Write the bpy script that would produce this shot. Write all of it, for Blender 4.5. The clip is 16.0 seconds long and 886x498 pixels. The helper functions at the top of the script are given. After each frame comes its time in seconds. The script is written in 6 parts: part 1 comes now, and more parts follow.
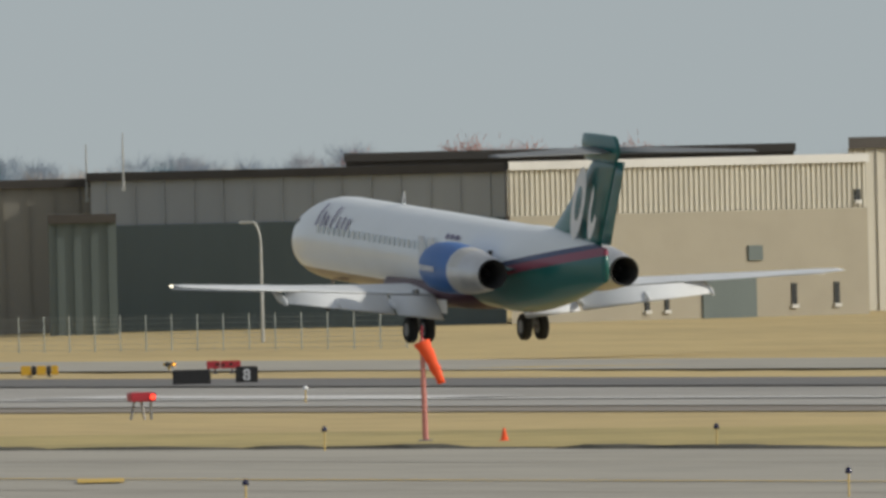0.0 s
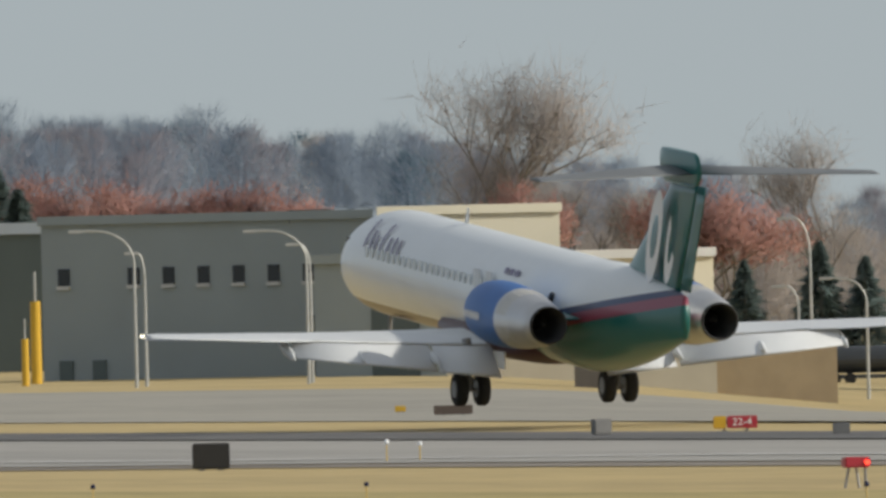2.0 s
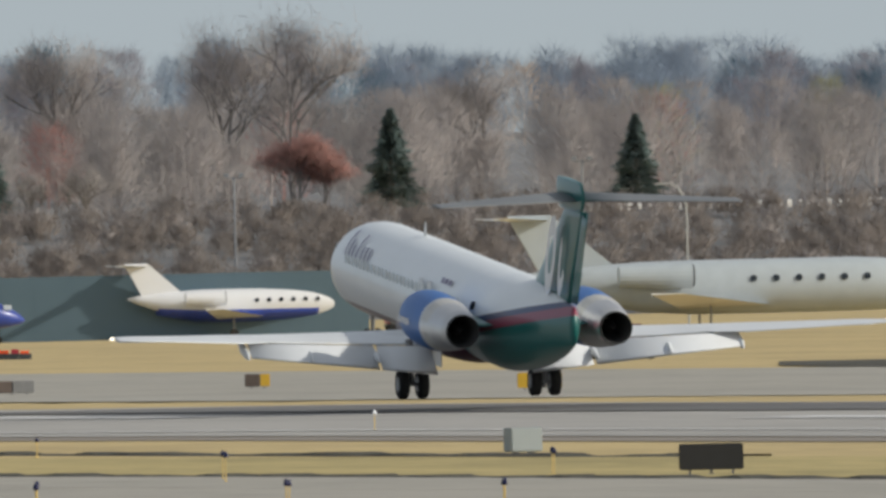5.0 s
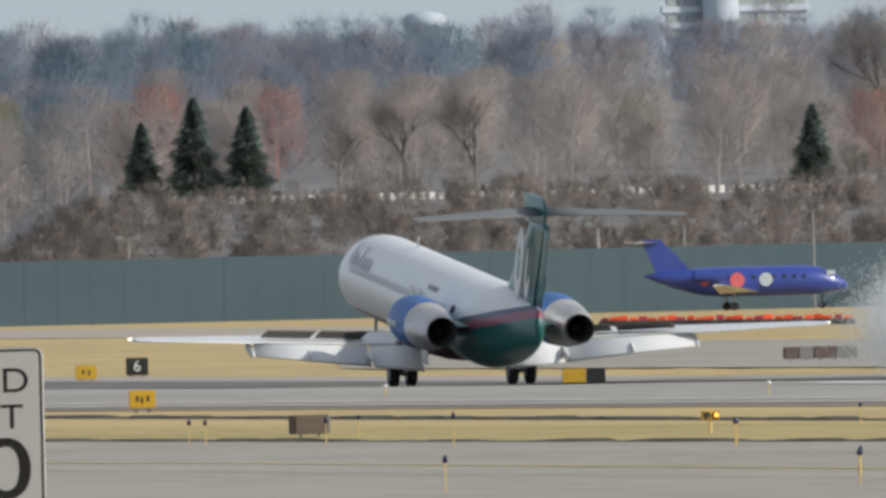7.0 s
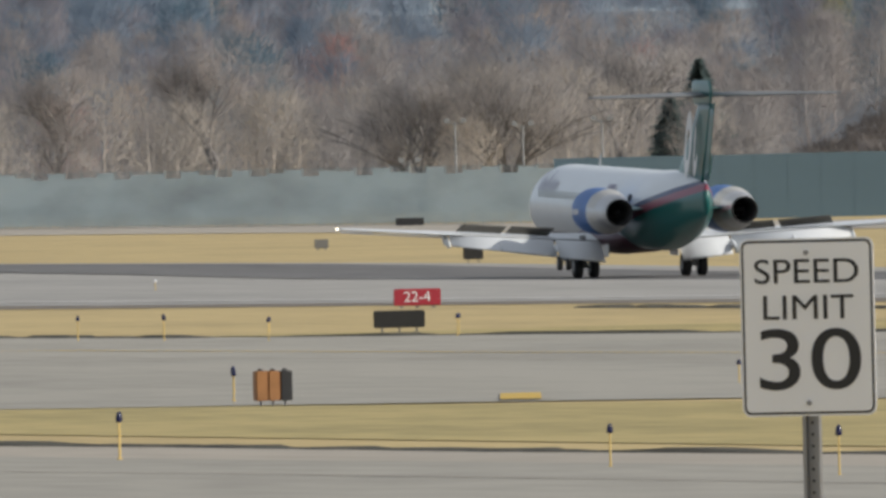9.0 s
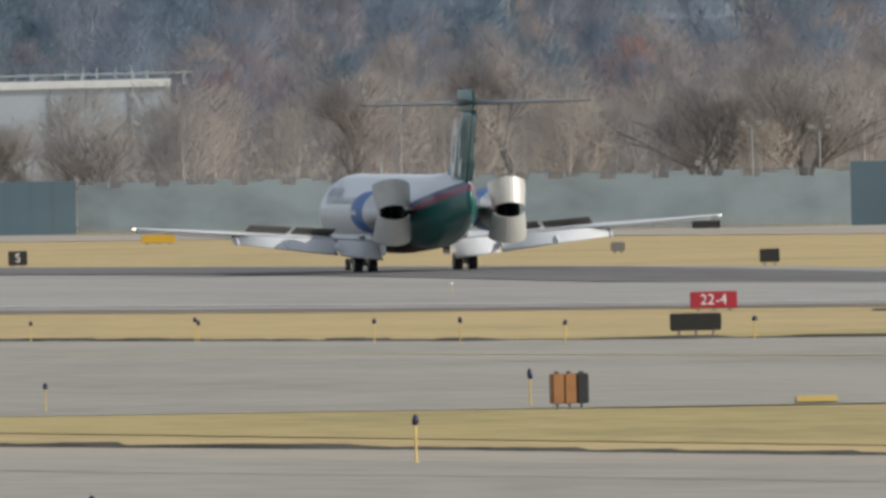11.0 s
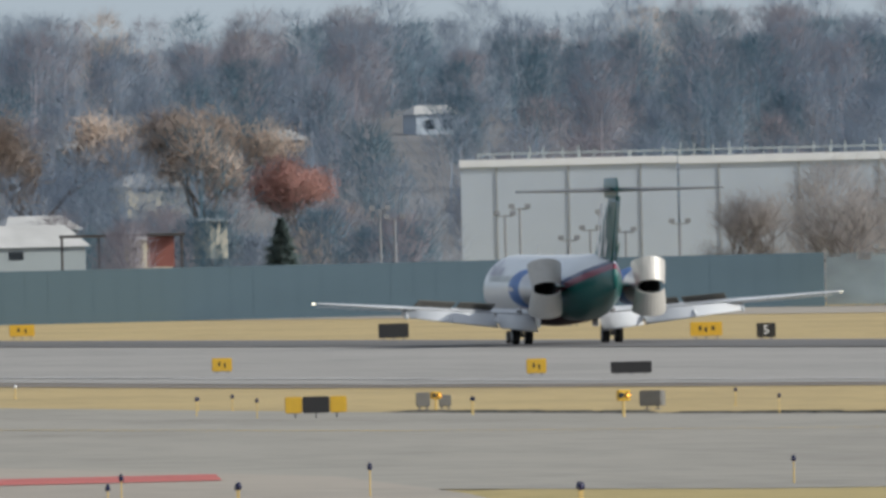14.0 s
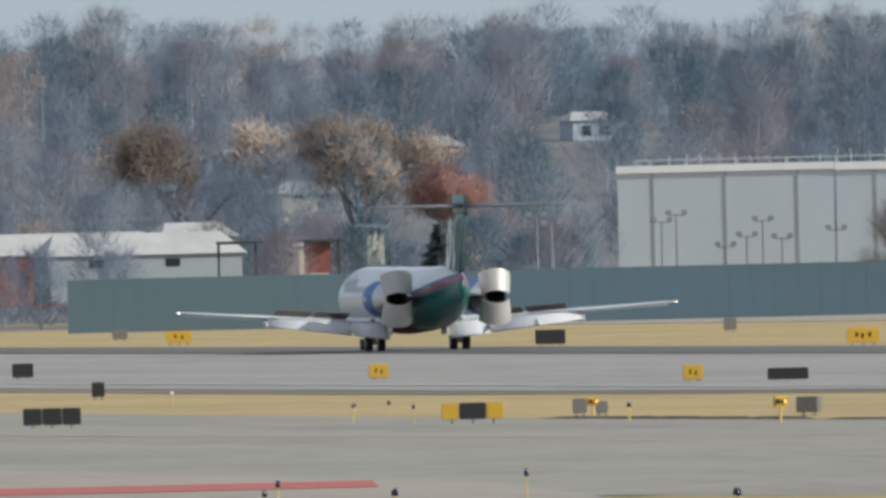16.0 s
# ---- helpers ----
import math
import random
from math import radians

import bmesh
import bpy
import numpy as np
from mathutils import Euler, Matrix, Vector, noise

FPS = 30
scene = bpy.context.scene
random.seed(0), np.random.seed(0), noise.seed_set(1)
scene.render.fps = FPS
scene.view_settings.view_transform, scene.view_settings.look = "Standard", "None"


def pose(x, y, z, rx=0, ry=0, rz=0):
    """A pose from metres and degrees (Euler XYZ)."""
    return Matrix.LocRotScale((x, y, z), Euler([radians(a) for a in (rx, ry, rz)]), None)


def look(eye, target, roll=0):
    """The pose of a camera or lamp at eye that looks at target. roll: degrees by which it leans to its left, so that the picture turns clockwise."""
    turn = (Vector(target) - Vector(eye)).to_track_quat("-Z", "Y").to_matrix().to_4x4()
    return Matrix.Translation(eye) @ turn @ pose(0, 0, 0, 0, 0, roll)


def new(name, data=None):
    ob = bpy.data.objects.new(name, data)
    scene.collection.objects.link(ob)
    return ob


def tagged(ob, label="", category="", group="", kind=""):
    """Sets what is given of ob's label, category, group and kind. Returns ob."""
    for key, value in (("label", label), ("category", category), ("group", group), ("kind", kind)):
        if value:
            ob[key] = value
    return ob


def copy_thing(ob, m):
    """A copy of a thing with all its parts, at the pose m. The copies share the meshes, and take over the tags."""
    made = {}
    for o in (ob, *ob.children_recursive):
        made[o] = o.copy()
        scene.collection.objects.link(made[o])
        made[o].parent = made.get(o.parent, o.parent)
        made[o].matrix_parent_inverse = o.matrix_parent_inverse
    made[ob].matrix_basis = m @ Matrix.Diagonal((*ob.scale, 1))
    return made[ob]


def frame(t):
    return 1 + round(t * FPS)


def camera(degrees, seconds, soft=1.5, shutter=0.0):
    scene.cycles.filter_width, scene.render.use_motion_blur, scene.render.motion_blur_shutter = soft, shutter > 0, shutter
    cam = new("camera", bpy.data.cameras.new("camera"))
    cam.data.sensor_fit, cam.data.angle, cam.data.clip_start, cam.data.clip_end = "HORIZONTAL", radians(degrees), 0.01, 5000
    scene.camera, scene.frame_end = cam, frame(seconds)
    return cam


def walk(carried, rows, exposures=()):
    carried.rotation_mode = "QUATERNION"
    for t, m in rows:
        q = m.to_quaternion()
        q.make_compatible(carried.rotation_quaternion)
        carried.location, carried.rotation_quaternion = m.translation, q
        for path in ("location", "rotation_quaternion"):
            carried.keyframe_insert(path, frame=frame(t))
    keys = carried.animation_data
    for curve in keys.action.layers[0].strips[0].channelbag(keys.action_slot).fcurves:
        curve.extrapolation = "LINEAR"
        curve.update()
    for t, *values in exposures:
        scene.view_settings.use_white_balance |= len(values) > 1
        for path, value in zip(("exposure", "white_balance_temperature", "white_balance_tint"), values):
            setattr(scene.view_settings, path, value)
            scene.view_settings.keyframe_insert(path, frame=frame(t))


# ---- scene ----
EYE, ROLL = (0.0, 0.0, 6.2), -1.35
cam = camera(1.7276, 16.0, soft=3.2)
walk(cam, [
    (0.0, look(EYE, (360.633, 932.708, 2.969), ROLL)),
    (0.5, look(EYE, (350.567, 936.537, 3.277), ROLL)),
    (1.0, look(EYE, (344.671, 938.723, 3.988), ROLL)),
    (1.5, look(EYE, (330.770, 943.711, 5.296), ROLL)),
    (2.0, look(EYE, (320.861, 947.126, 5.681), ROLL)),
    (2.5, look(EYE, (312.580, 949.892, 5.046), ROLL)),
    (2.6, look(EYE, (310.588, 950.545, 4.835), ROLL)),
    (3.0, look(EYE, (303.175, 952.935, 4.565), ROLL)),
    (3.2, look(EYE, (298.664, 954.358, 3.835), ROLL)),
    (5.3, look(EYE, (259.889, 965.638, 6.012), ROLL)),
    (5.5, look(EYE, (256.917, 966.433, 5.892), ROLL)),
    (6.0, look(EYE, (249.103, 968.477, 5.871), ROLL)),
    (6.5, look(EYE, (242.373, 970.183, 5.630), ROLL)),
    (7.0, look(EYE, (237.314, 971.433, 5.329), ROLL)),
    (7.5, look(EYE, (231.107, 972.928, 3.633), ROLL)),
    (8.0, look(EYE, (226.033, 974.120, 2.583), ROLL)),
    (8.3, look(EYE, (220.710, 975.339, 2.192), ROLL)),
    (8.5, look(EYE, (215.943, 976.406, 1.941), ROLL)),
    (8.7, look(EYE, (212.788, 977.098, 2.036), ROLL)),
    (10.8, look(EYE, (201.499, 979.489, 2.538), ROLL)),
    (11.0, look(EYE, (199.823, 979.832, 2.578), ROLL)),
    (11.5, look(EYE, (195.204, 980.763, 2.631), ROLL)),
    (12.0, look(EYE, (188.372, 982.098, 2.987), ROLL)),
    (12.5, look(EYE, (181.398, 983.410, 3.423), ROLL)),
    (13.0, look(EYE, (178.617, 983.919, 4.201), ROLL)),
    (13.5, look(EYE, (176.611, 984.281, 4.768), ROLL)),
    (14.0, look(EYE, (174.869, 984.592, 5.618), ROLL)),
    (14.5, look(EYE, (172.559, 984.999, 6.134), ROLL)),
    (15.0, look(EYE, (171.309, 985.217, 6.337), ROLL)),
    (15.5, look(EYE, (170.494, 985.359, 6.337), ROLL)),
    (16.0, look(EYE, (169.622, 985.509, 5.954), ROLL)),
], exposures=[(0.0, -0.13, 6500, 8), (1.5, -0.1, 6500, 8), (3.0, -0.03, 6450, 9), (6.0, 0.02, 6350, 9), (7.0, 0.12, 6300, 10), (8.5, 0.08, 6330, 10), (11.0, 0.04, 6300, 10), (13.0, 0.02, 6150, 10), (16.0, 0.06, 6080, 9)])

# ---- light ----
SUN_BEARING, SUN_HEIGHT = 122.0, 28.0
world = bpy.data.worlds.new("sky")
scene.world = world
world.use_nodes = True
sky = world.node_tree.nodes.new("ShaderNodeTexSky")
sky.sky_type, sky.sun_disc = "NISHITA", False
sky.sun_elevation, sky.sun_rotation = radians(SUN_HEIGHT), radians(SUN_BEARING)
sky.air_density, sky.dust_density, sky.ozone_density = 1.0, 2.5, 2.0
background = world.node_tree.nodes["Background"]
background.inputs["Strength"].default_value = 0.15
coords, raise_up, haze = (world.node_tree.nodes.new(n) for n in ("ShaderNodeTexCoord", "ShaderNodeVectorMath", "ShaderNodeMix"))
raise_up.inputs[1].default_value = (0, 0, 0.12)
haze.data_type = "RGBA"
haze.inputs[0].default_value = 0.62
haze.inputs[7].default_value = (3.02, 3.03, 2.94, 1)
world.node_tree.links.new(coords.outputs["Generated"], raise_up.inputs[0])
world.node_tree.links.new(raise_up.outputs[0], sky.inputs[0])
world.node_tree.links.new(sky.outputs[0], haze.inputs[6])
world.node_tree.links.new(haze.outputs[2], background.inputs["Color"])
sun = new("sun", bpy.data.lights.new("sun", "SUN"))
sun.data.energy, sun.data.angle, sun.data.color = 2.8, radians(1.5), (1.0, 0.93, 0.82)
sb, sh = radians(SUN_BEARING), radians(SUN_HEIGHT)
sun.matrix_world = look((math.sin(sb) * math.cos(sh) * 100, math.cos(sb) * math.cos(sh) * 100, math.sin(sh) * 100), (0, 0, 0))
scene.view_settings.exposure = 0.0


# ---- materials ----
def material(name, colour, rough=0.7, metal=0.0, grain=3.0, vary=0.25, bump=0.0, second=None, coat=0.0, stretch=(1, 1, 1), random_vary=0.0, through_light=0.0):
    """Principled surface with two scales of colour variation and a fine relief."""
    m = bpy.data.materials.new(name)
    m.use_nodes = True
    t = m.node_tree
    p = t.nodes["Principled BSDF"]
    p.inputs["Roughness"].default_value, p.inputs["Metallic"].default_value = rough, metal
    p.inputs["Coat Weight"].default_value = coat
    geo = t.nodes.new("ShaderNodeTexCoord")
    mp = t.nodes.new("ShaderNodeMapping")
    mp.inputs["Scale"].default_value = stretch
    t.links.new(geo.outputs["Object"], mp.inputs[0])
    small, big = t.nodes.new("ShaderNodeTexNoise"), t.nodes.new("ShaderNodeTexNoise")
    small.inputs["Scale"].default_value, small.inputs["Detail"].default_value = grain, 6
    big.inputs["Scale"].default_value, big.inputs["Detail"].default_value = grain * 0.13, 4
    t.links.new(mp.outputs[0], small.inputs[0])
    t.links.new(mp.outputs[0], big.inputs[0])
    mix = t.nodes.new("ShaderNodeMix")
    mix.data_type = "RGBA"
    mix.inputs[6].default_value = (*[c * (1 - vary) for c in colour], 1)
    mix.inputs[7].default_value = (*[min(1, c * (1 + vary)) for c in (second or colour)], 1)
    add = t.nodes.new("ShaderNodeMath")
    add.operation = "MULTIPLY_ADD"
    add.inputs[1].default_value = 1.2
    add.inputs[2].default_value = -0.35
    half = t.nodes.new("ShaderNodeMath")
    half.operation = "ADD"
    t.links.new(small.outputs[0], half.inputs[0])
    t.links.new(big.outputs[0], half.inputs[1])
    t.links.new(half.outputs[0], add.inputs[0])
    add.use_clamp = True
    fac = add.outputs[0]
    if random_vary:
        info, rv = t.nodes.new("ShaderNodeNewGeometry"), t.nodes.new("ShaderNodeMath")
        rv.operation, rv.use_clamp = "MULTIPLY_ADD", True
        rv.inputs[1].default_value = random_vary
        t.links.new(info.outputs["Random Per Island"], rv.inputs[0])
        t.links.new(fac, rv.inputs[2])
        fac = rv.outputs[0]
    t.links.new(fac, mix.inputs[0])
    t.links.new(mix.outputs[2], p.inputs["Base Color"])
    if through_light:
        tr, ms = t.nodes.new("ShaderNodeBsdfTranslucent"), t.nodes.new("ShaderNodeMixShader")
        ms.inputs[0].default_value = through_light
        t.links.new(mix.outputs[2], tr.inputs[0])
        t.links.new(p.outputs[0], ms.inputs[1])
        t.links.new(tr.outputs[0], ms.inputs[2])
        t.links.new(ms.outputs[0], t.nodes["Material Output"].inputs[0])
    if bump:
        b = t.nodes.new("ShaderNodeBump")
        b.inputs["Strength"].default_value = bump
        t.links.new(small.outputs[0], b.inputs["Height"])
        t.links.new(b.outputs[0], p.inputs["Normal"])
    return m


def glowing(name, colour, strength):
    m = bpy.data.materials.new(name)
    m.use_nodes = True
    p = m.node_tree.nodes["Principled BSDF"]
    p.inputs["Base Color"].default_value = (*colour, 1)
    p.inputs["Emission Color"].default_value, p.inputs["Emission Strength"].default_value = (*colour, 1), strength
    return m


DRY = material("dry_grass", (0.47, 0.345, 0.165), 0.95, grain=0.9, vary=0.42, second=(0.38, 0.29, 0.13), stretch=(1, 0.2, 1))
GREENISH = material("green_grass", (0.215, 0.21, 0.067), 0.95, grain=0.9, vary=0.42, second=(0.33, 0.26, 0.105), stretch=(1, 0.25, 1))
CONCRETE = material("concrete", (0.295, 0.275, 0.23), 0.85, grain=0.7, vary=0.3, stretch=(1, 0.2, 1))
PALE = material("sandy_concrete", (0.36, 0.32, 0.26), 0.9, grain=0.7, vary=0.2, stretch=(1, 0.2, 1))
LITTER = material("leaf_litter", (0.165, 0.165, 0.165), 0.95, grain=0.03, vary=0.35)
RUNWAY = material("runway_concrete", (0.295, 0.28, 0.252), 0.8, grain=0.7, vary=0.34, stretch=(1, 0.10, 1))
RUBBER = material("rubber_marks", (0.11, 0.105, 0.10), 0.85, grain=0.9, vary=0.5, stretch=(1, 0.1, 1))
SHOULDER = material("shoulder_asphalt", (0.22, 0.19, 0.155), 0.9, grain=0.1, vary=0.2, stretch=(1, 0.2, 1))
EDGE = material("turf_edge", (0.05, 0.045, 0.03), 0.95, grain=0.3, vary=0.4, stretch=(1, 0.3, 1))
PAINT_WHITE = material("worn_white_paint", (0.55, 0.54, 0.52), 0.7, grain=0.4, vary=0.25)
PAINT_YELLOW = material("yellow_paint", (0.55, 0.36, 0.05), 0.6, grain=2, vary=0.2)
PAINT_RED = material("red_ground_paint", (0.45, 0.12, 0.10), 0.8, grain=0.6, vary=0.3)
# Bark, twig, leaf and needle colours are lightened beyond their own for haze.
BARK = material("bark", (0.19, 0.175, 0.165), 0.95, grain=4, vary=0.3)
TWIG = material("bare_twigs", (0.44, 0.40, 0.375), 0.95, grain=0.05, vary=0.2, second=(0.49, 0.44, 0.41), random_vary=0.08, through_light=0.5)
TWIG_GREY = material("grey_twigs", (0.47, 0.435, 0.41), 0.95, grain=0.2, vary=0.2, random_vary=0.08, through_light=0.5)
# Distant haze is put into this twig colour as blue and paleness.
TWIG_HAZED = material("haze_tinted_twigs", (0.255, 0.365, 0.475), 0.95, grain=0.02, vary=0.2, second=(0.33, 0.39, 0.47), random_vary=0.08, through_light=0.5)
# Brighter copy of the grey twigs, sunlight put into the base colour.
TWIG_SUNLIT = material("pale_sunlit_twigs", (0.62, 0.555, 0.48), 0.95, grain=0.05, vary=0.2, random_vary=0.08, through_light=0.5)
# These two crown colours also have the distance's haze mixed in.
PURPLE_HAZED = material("haze_tinted_brown_crowns", (0.40, 0.375, 0.41), 0.95, grain=0.02, vary=0.15, random_vary=0.08, through_light=0.5)
NEEDLE_HAZED = material("haze_tinted_needles", (0.15, 0.25, 0.31), 0.95, grain=0.02, vary=0.15, random_vary=0.08, through_light=0.5)
RUSSET = material("russet_leaves", (0.50, 0.29, 0.25), 0.9, grain=0.5, vary=0.3, random_vary=0.1, through_light=0.5)
TAN_LEAF = material("tan_leaves", (0.60, 0.50, 0.42), 0.9, grain=0.5, vary=0.25, random_vary=0.1, through_light=0.5)
YELLOW_LEAF = material("yellow_green_leaves", (0.42, 0.40, 0.22), 0.9, grain=0.5, vary=0.25, random_vary=0.1, through_light=0.5)
NEEDLE = material("conifer_needles", (0.18, 0.24, 0.23), 0.9, grain=0.8, vary=0.3, random_vary=0.2, through_light=0.4)
SHRUB = material("brown_shrubs", (0.27, 0.24, 0.22), 0.95, grain=0.05, vary=0.25, second=(0.33, 0.285, 0.25), random_vary=0.1, through_light=0.5)


# ---- mesh helpers ----
def part(name, bm, mat, parent=None, label="", smooth_faces=False):
    me = bpy.data.meshes.new(name)
    bm.to_mesh(me)
    bm.free()
    for m in mat if isinstance(mat, (list, tuple)) else [mat]:
        me.materials.append(m)
    if smooth_faces:
        for f in me.polygons:
            f.use_smooth = True
    ob = new(name, me)
    if parent is not None:
        ob.parent = parent
    if label:
        ob["label"] = label
    return ob


def mesh_of(name, verts, faces, mat, parent=None):
    me = bpy.data.meshes.new(name)
    me.from_pydata([tuple(v) for v in verts], [], faces)
    for m in mat if isinstance(mat, (list, tuple)) else [mat]:
        me.materials.append(m)
    ob = new(name, me)
    if parent is not None:
        ob.parent = parent
    return ob


def tris_mesh(name, corners, mat, index=None, parent=None, normals=None):
    """A mesh of separate triangles from an (n, 3, 3) array."""
    n = len(corners)
    me = bpy.data.meshes.new(name)
    me.vertices.add(n * 3)
    me.vertices.foreach_set("co", np.ascontiguousarray(corners, dtype=np.float32).ravel())
    me.loops.add(n * 3)
    me.loops.foreach_set("vertex_index", np.arange(n * 3, dtype=np.int32))
    me.polygons.add(n)
    me.polygons.foreach_set("loop_start", np.arange(0, n * 3, 3, dtype=np.int32))
    for m in mat if isinstance(mat, (list, tuple)) else [mat]:
        me.materials.append(m)
    if index is not None:
        me.polygons.foreach_set("material_index", np.asarray(index, dtype=np.int32))
    me.update(calc_edges=True)
    if normals is not None:
        me.polygons.foreach_set("use_smooth", np.ones(n, dtype=bool))
        a = me.attributes.new("custom_normal", "FLOAT_VECTOR", "POINT")
        a.data.foreach_set("vector", np.repeat(normals, 3, axis=0).astype(np.float32).ravel())
    ob = new(name, me)
    if parent is not None:
        ob.parent = parent
    return ob


def box(bm, x0, x1, y0, y1, z0, z1, bevel=0.0, mat=0):
    r = bmesh.ops.create_cube(bm, size=1)
    vs = r["verts"]
    bmesh.ops.scale(bm, vec=(x1 - x0, y1 - y0, z1 - z0), verts=vs)
    bmesh.ops.translate(bm, vec=((x0 + x1) / 2, (y0 + y1) / 2, (z0 + z1) / 2), verts=vs)
    faces = list({f for v in vs for f in v.link_faces})
    for f in faces:
        f.material_index = mat
    if bevel:
        bmesh.ops.bevel(bm, geom=list({e for v in vs for e in v.link_edges}), offset=bevel, segments=2, affect="EDGES")
    return bm


def tube(bm, a, b, r0, r1=None, n=10, mat=0):
    """A closed tapered cylinder from a to b."""
    a, b = Vector(a), Vector(b)
    r1 = r0 if r1 is None else r1
    q = (b - a).to_track_quat("Z", "Y")
    rings = []
    for p, r in ((a, r0), (b, r1)):
        rings.append([bm.verts.new(p + q @ Vector((math.cos(i * math.tau / n) * r, math.sin(i * math.tau / n) * r, 0))) for i in range(n)])
    fs = [bm.faces.new((rings[0][i], rings[0][(i + 1) % n], rings[1][(i + 1) % n], rings[1][i])) for i in range(n)]
    fs += [bm.faces.new(rings[0][::-1]), bm.faces.new(rings[1])]
    for f in fs:
        f.material_index = mat
    return bm


def loft(bm, rings, caps=(True, True), mat=None):
    """Skin over rings of equal count; mat(face centre) may choose a slot."""
    vs = [[bm.verts.new(p) for p in ring] for ring in rings]
    n = len(vs[0])
    fs = []
    for a, b in zip(vs, vs[1:]):
        for i in range(n):
            fs.append(bm.faces.new((a[i], a[(i + 1) % n], b[(i + 1) % n], b[i])))
    if caps[0]:
        fs.append(bm.faces.new(vs[0][::-1]))
    if caps[1]:
        fs.append(bm.faces.new(vs[-1]))
    if mat:
        for f in fs:
            f.material_index = mat(f.calc_center_median())
    bmesh.ops.recalc_face_normals(bm, faces=fs)
    return bm


def empty(name, m, label="", category="", group="", kind=""):
    e = new(name)
    e.matrix_basis = m
    return tagged(e, label, category, group, kind)


def smooth(a, b, v):
    s = min(1.0, max(0.0, (v - a) / (b - a)))
    return s * s * (3 - 2 * s)


HILL = [(-0.6, 20), (0.10, 21), (0.165, 21), (0.225, 20), (0.258, 20), (0.285, 17), (0.307, 13.5), (0.327, 7.5), (0.345, 0.5), (0.356, -3), (0.38, -5), (0.8, -5)]


def hill(b):
    for (a, u), (c, v) in zip(HILL, HILL[1:]):
        if a <= b <= c:
            return u + (v - u) * (b - a) / (c - a)
    return 10.0


def swale(x):
    for (a, u), (c, v) in zip(SWALE, SWALE[1:]):
        if a <= x <= c:
            return u + (v - u) * (x - a) / (c - a)
    return 0.0 if x < 310 else -1.75


SWALE = [(310, 0), (350, -0.6), (400, -1.75), (430, -2.2), (480, -1.75)]


def ground_z(x, y):
    """Height of the ground: airfield level, the viewers' bank, a dip by the hangars, a shallow sag of the runway and the wooded ridge."""
    d, b = math.hypot(x, y), math.atan2(x, y)
    z = 4.6 - 1.9 * smooth(20, 110, d) - 2.7 * smooth(150, 210, d)
    z += swale(x) * smooth(0.325, 0.346, b) * (y > 0)
    z -= 0.46 * smooth(1050, 1160, y) * (1 - smooth(1270, 1390, y)) * smooth(256, 278, x) * (1 - smooth(285, 302, x))
    h = hill(b) if abs(b) < 0.6 else 12.0
    bank = 8.2 * smooth(0.221, 0.229, b) * (1 - smooth(0.286, 0.302, b))
    z += bank * smooth(2290, 2410, d)
    z += (h - bank) * smooth(2430, 3500, d) if h > 0 else h * smooth(2000, 3500, d)
    return z


def facing(x, y, turn=0.0, z=None):
    """A pose on the ground with its x axis across the line of sight and its y axis away from the eye."""
    return pose(x, y, ground_z(x, y) if z is None else z, 0, 0, turn - math.degrees(math.atan2(x, y)))


# ---- ground ----
def make_ground():
    bearings = sorted(set([i * 0.004 for i in range(20, 112)] + [-3.1416 + i * 0.1 for i in range(64) if not -0.0 < -3.1416 + i * 0.1 < 0.45]))
    bearings = [b for b in bearings if b < 3.13]
    dist = [3, 20, 50, 80, 110, 150, 165, 180, 195, 210, 300, 420, 560, 640] + list(range(700, 1050, 50)) + list(range(1050, 1420, 12)) + [1450] + list(range(1500, 2280, 100)) + list(range(2280, 2460, 15)) + list(range(2460, 3600, 60)) + [3800, 4200, 4900]
    verts, faces = [(0, 0, 4.6)], []
    for d in dist:
        for b in bearings:
            x, y = d * math.sin(b), d * math.cos(b)
            verts.append((x, y, ground_z(x, y)))
    n = len(bearings)
    for i in range(n):
        faces.append((0, 1 + (i + 1) % n, 1 + i))
    for r in range(len(dist) - 1):
        for i in range(n):
            a, b = 1 + r * n + i, 1 + r * n + (i + 1) % n
            faces.append((a, b, b + n, a + n))
    g = mesh_of("ground", verts, faces, [DRY, LITTER])
    for f in g.data.polygons:
        if math.hypot(f.center.x, f.center.y) > 2300 and not 2408 < math.hypot(f.center.x, f.center.y) < 2475:
            f.material_index = 1
    tagged(g, "dry tan late-autumn grass across the airfield", "grass", kind="structure")


make_ground()


def strip(name, near, far, mat, label, category, lift=0.02, step=25.0, y0=None, y1=None):
    """A strip of paving between two edges, each a list of (along, across) knots, draped on the ground."""
    def across(edge, y):
        for (a, u), (b, v) in zip(edge, edge[1:]):
            if a <= y <= b:
                return u + (v - u) * (y - a) / (b - a)
        return edge[0][1] if y < edge[0][0] else edge[-1][1]
    y0 = near[0][0] if y0 is None else y0
    y1 = near[-1][0] if y1 is None else y1
    n = max(2, int((y1 - y0) / step) + 1)
    verts, faces, k = [], [], 13
    for i in range(n):
        y = y0 + (y1 - y0) * i / (n - 1)
        a, b = across(near, y), across(far, y)
        for j in range(k):
            x = a + (b - a) * j / (k - 1)
            verts.append((x, y, ground_z(x, y) + lift))
    for i in range(n - 1):
        for j in range(k - 1):
            c = i * k + j
            faces.append((c, c + 1, c + k + 1, c + k))
    ob = mesh_of(name, verts, faces, mat)
    return tagged(ob, label, category, kind="structure")


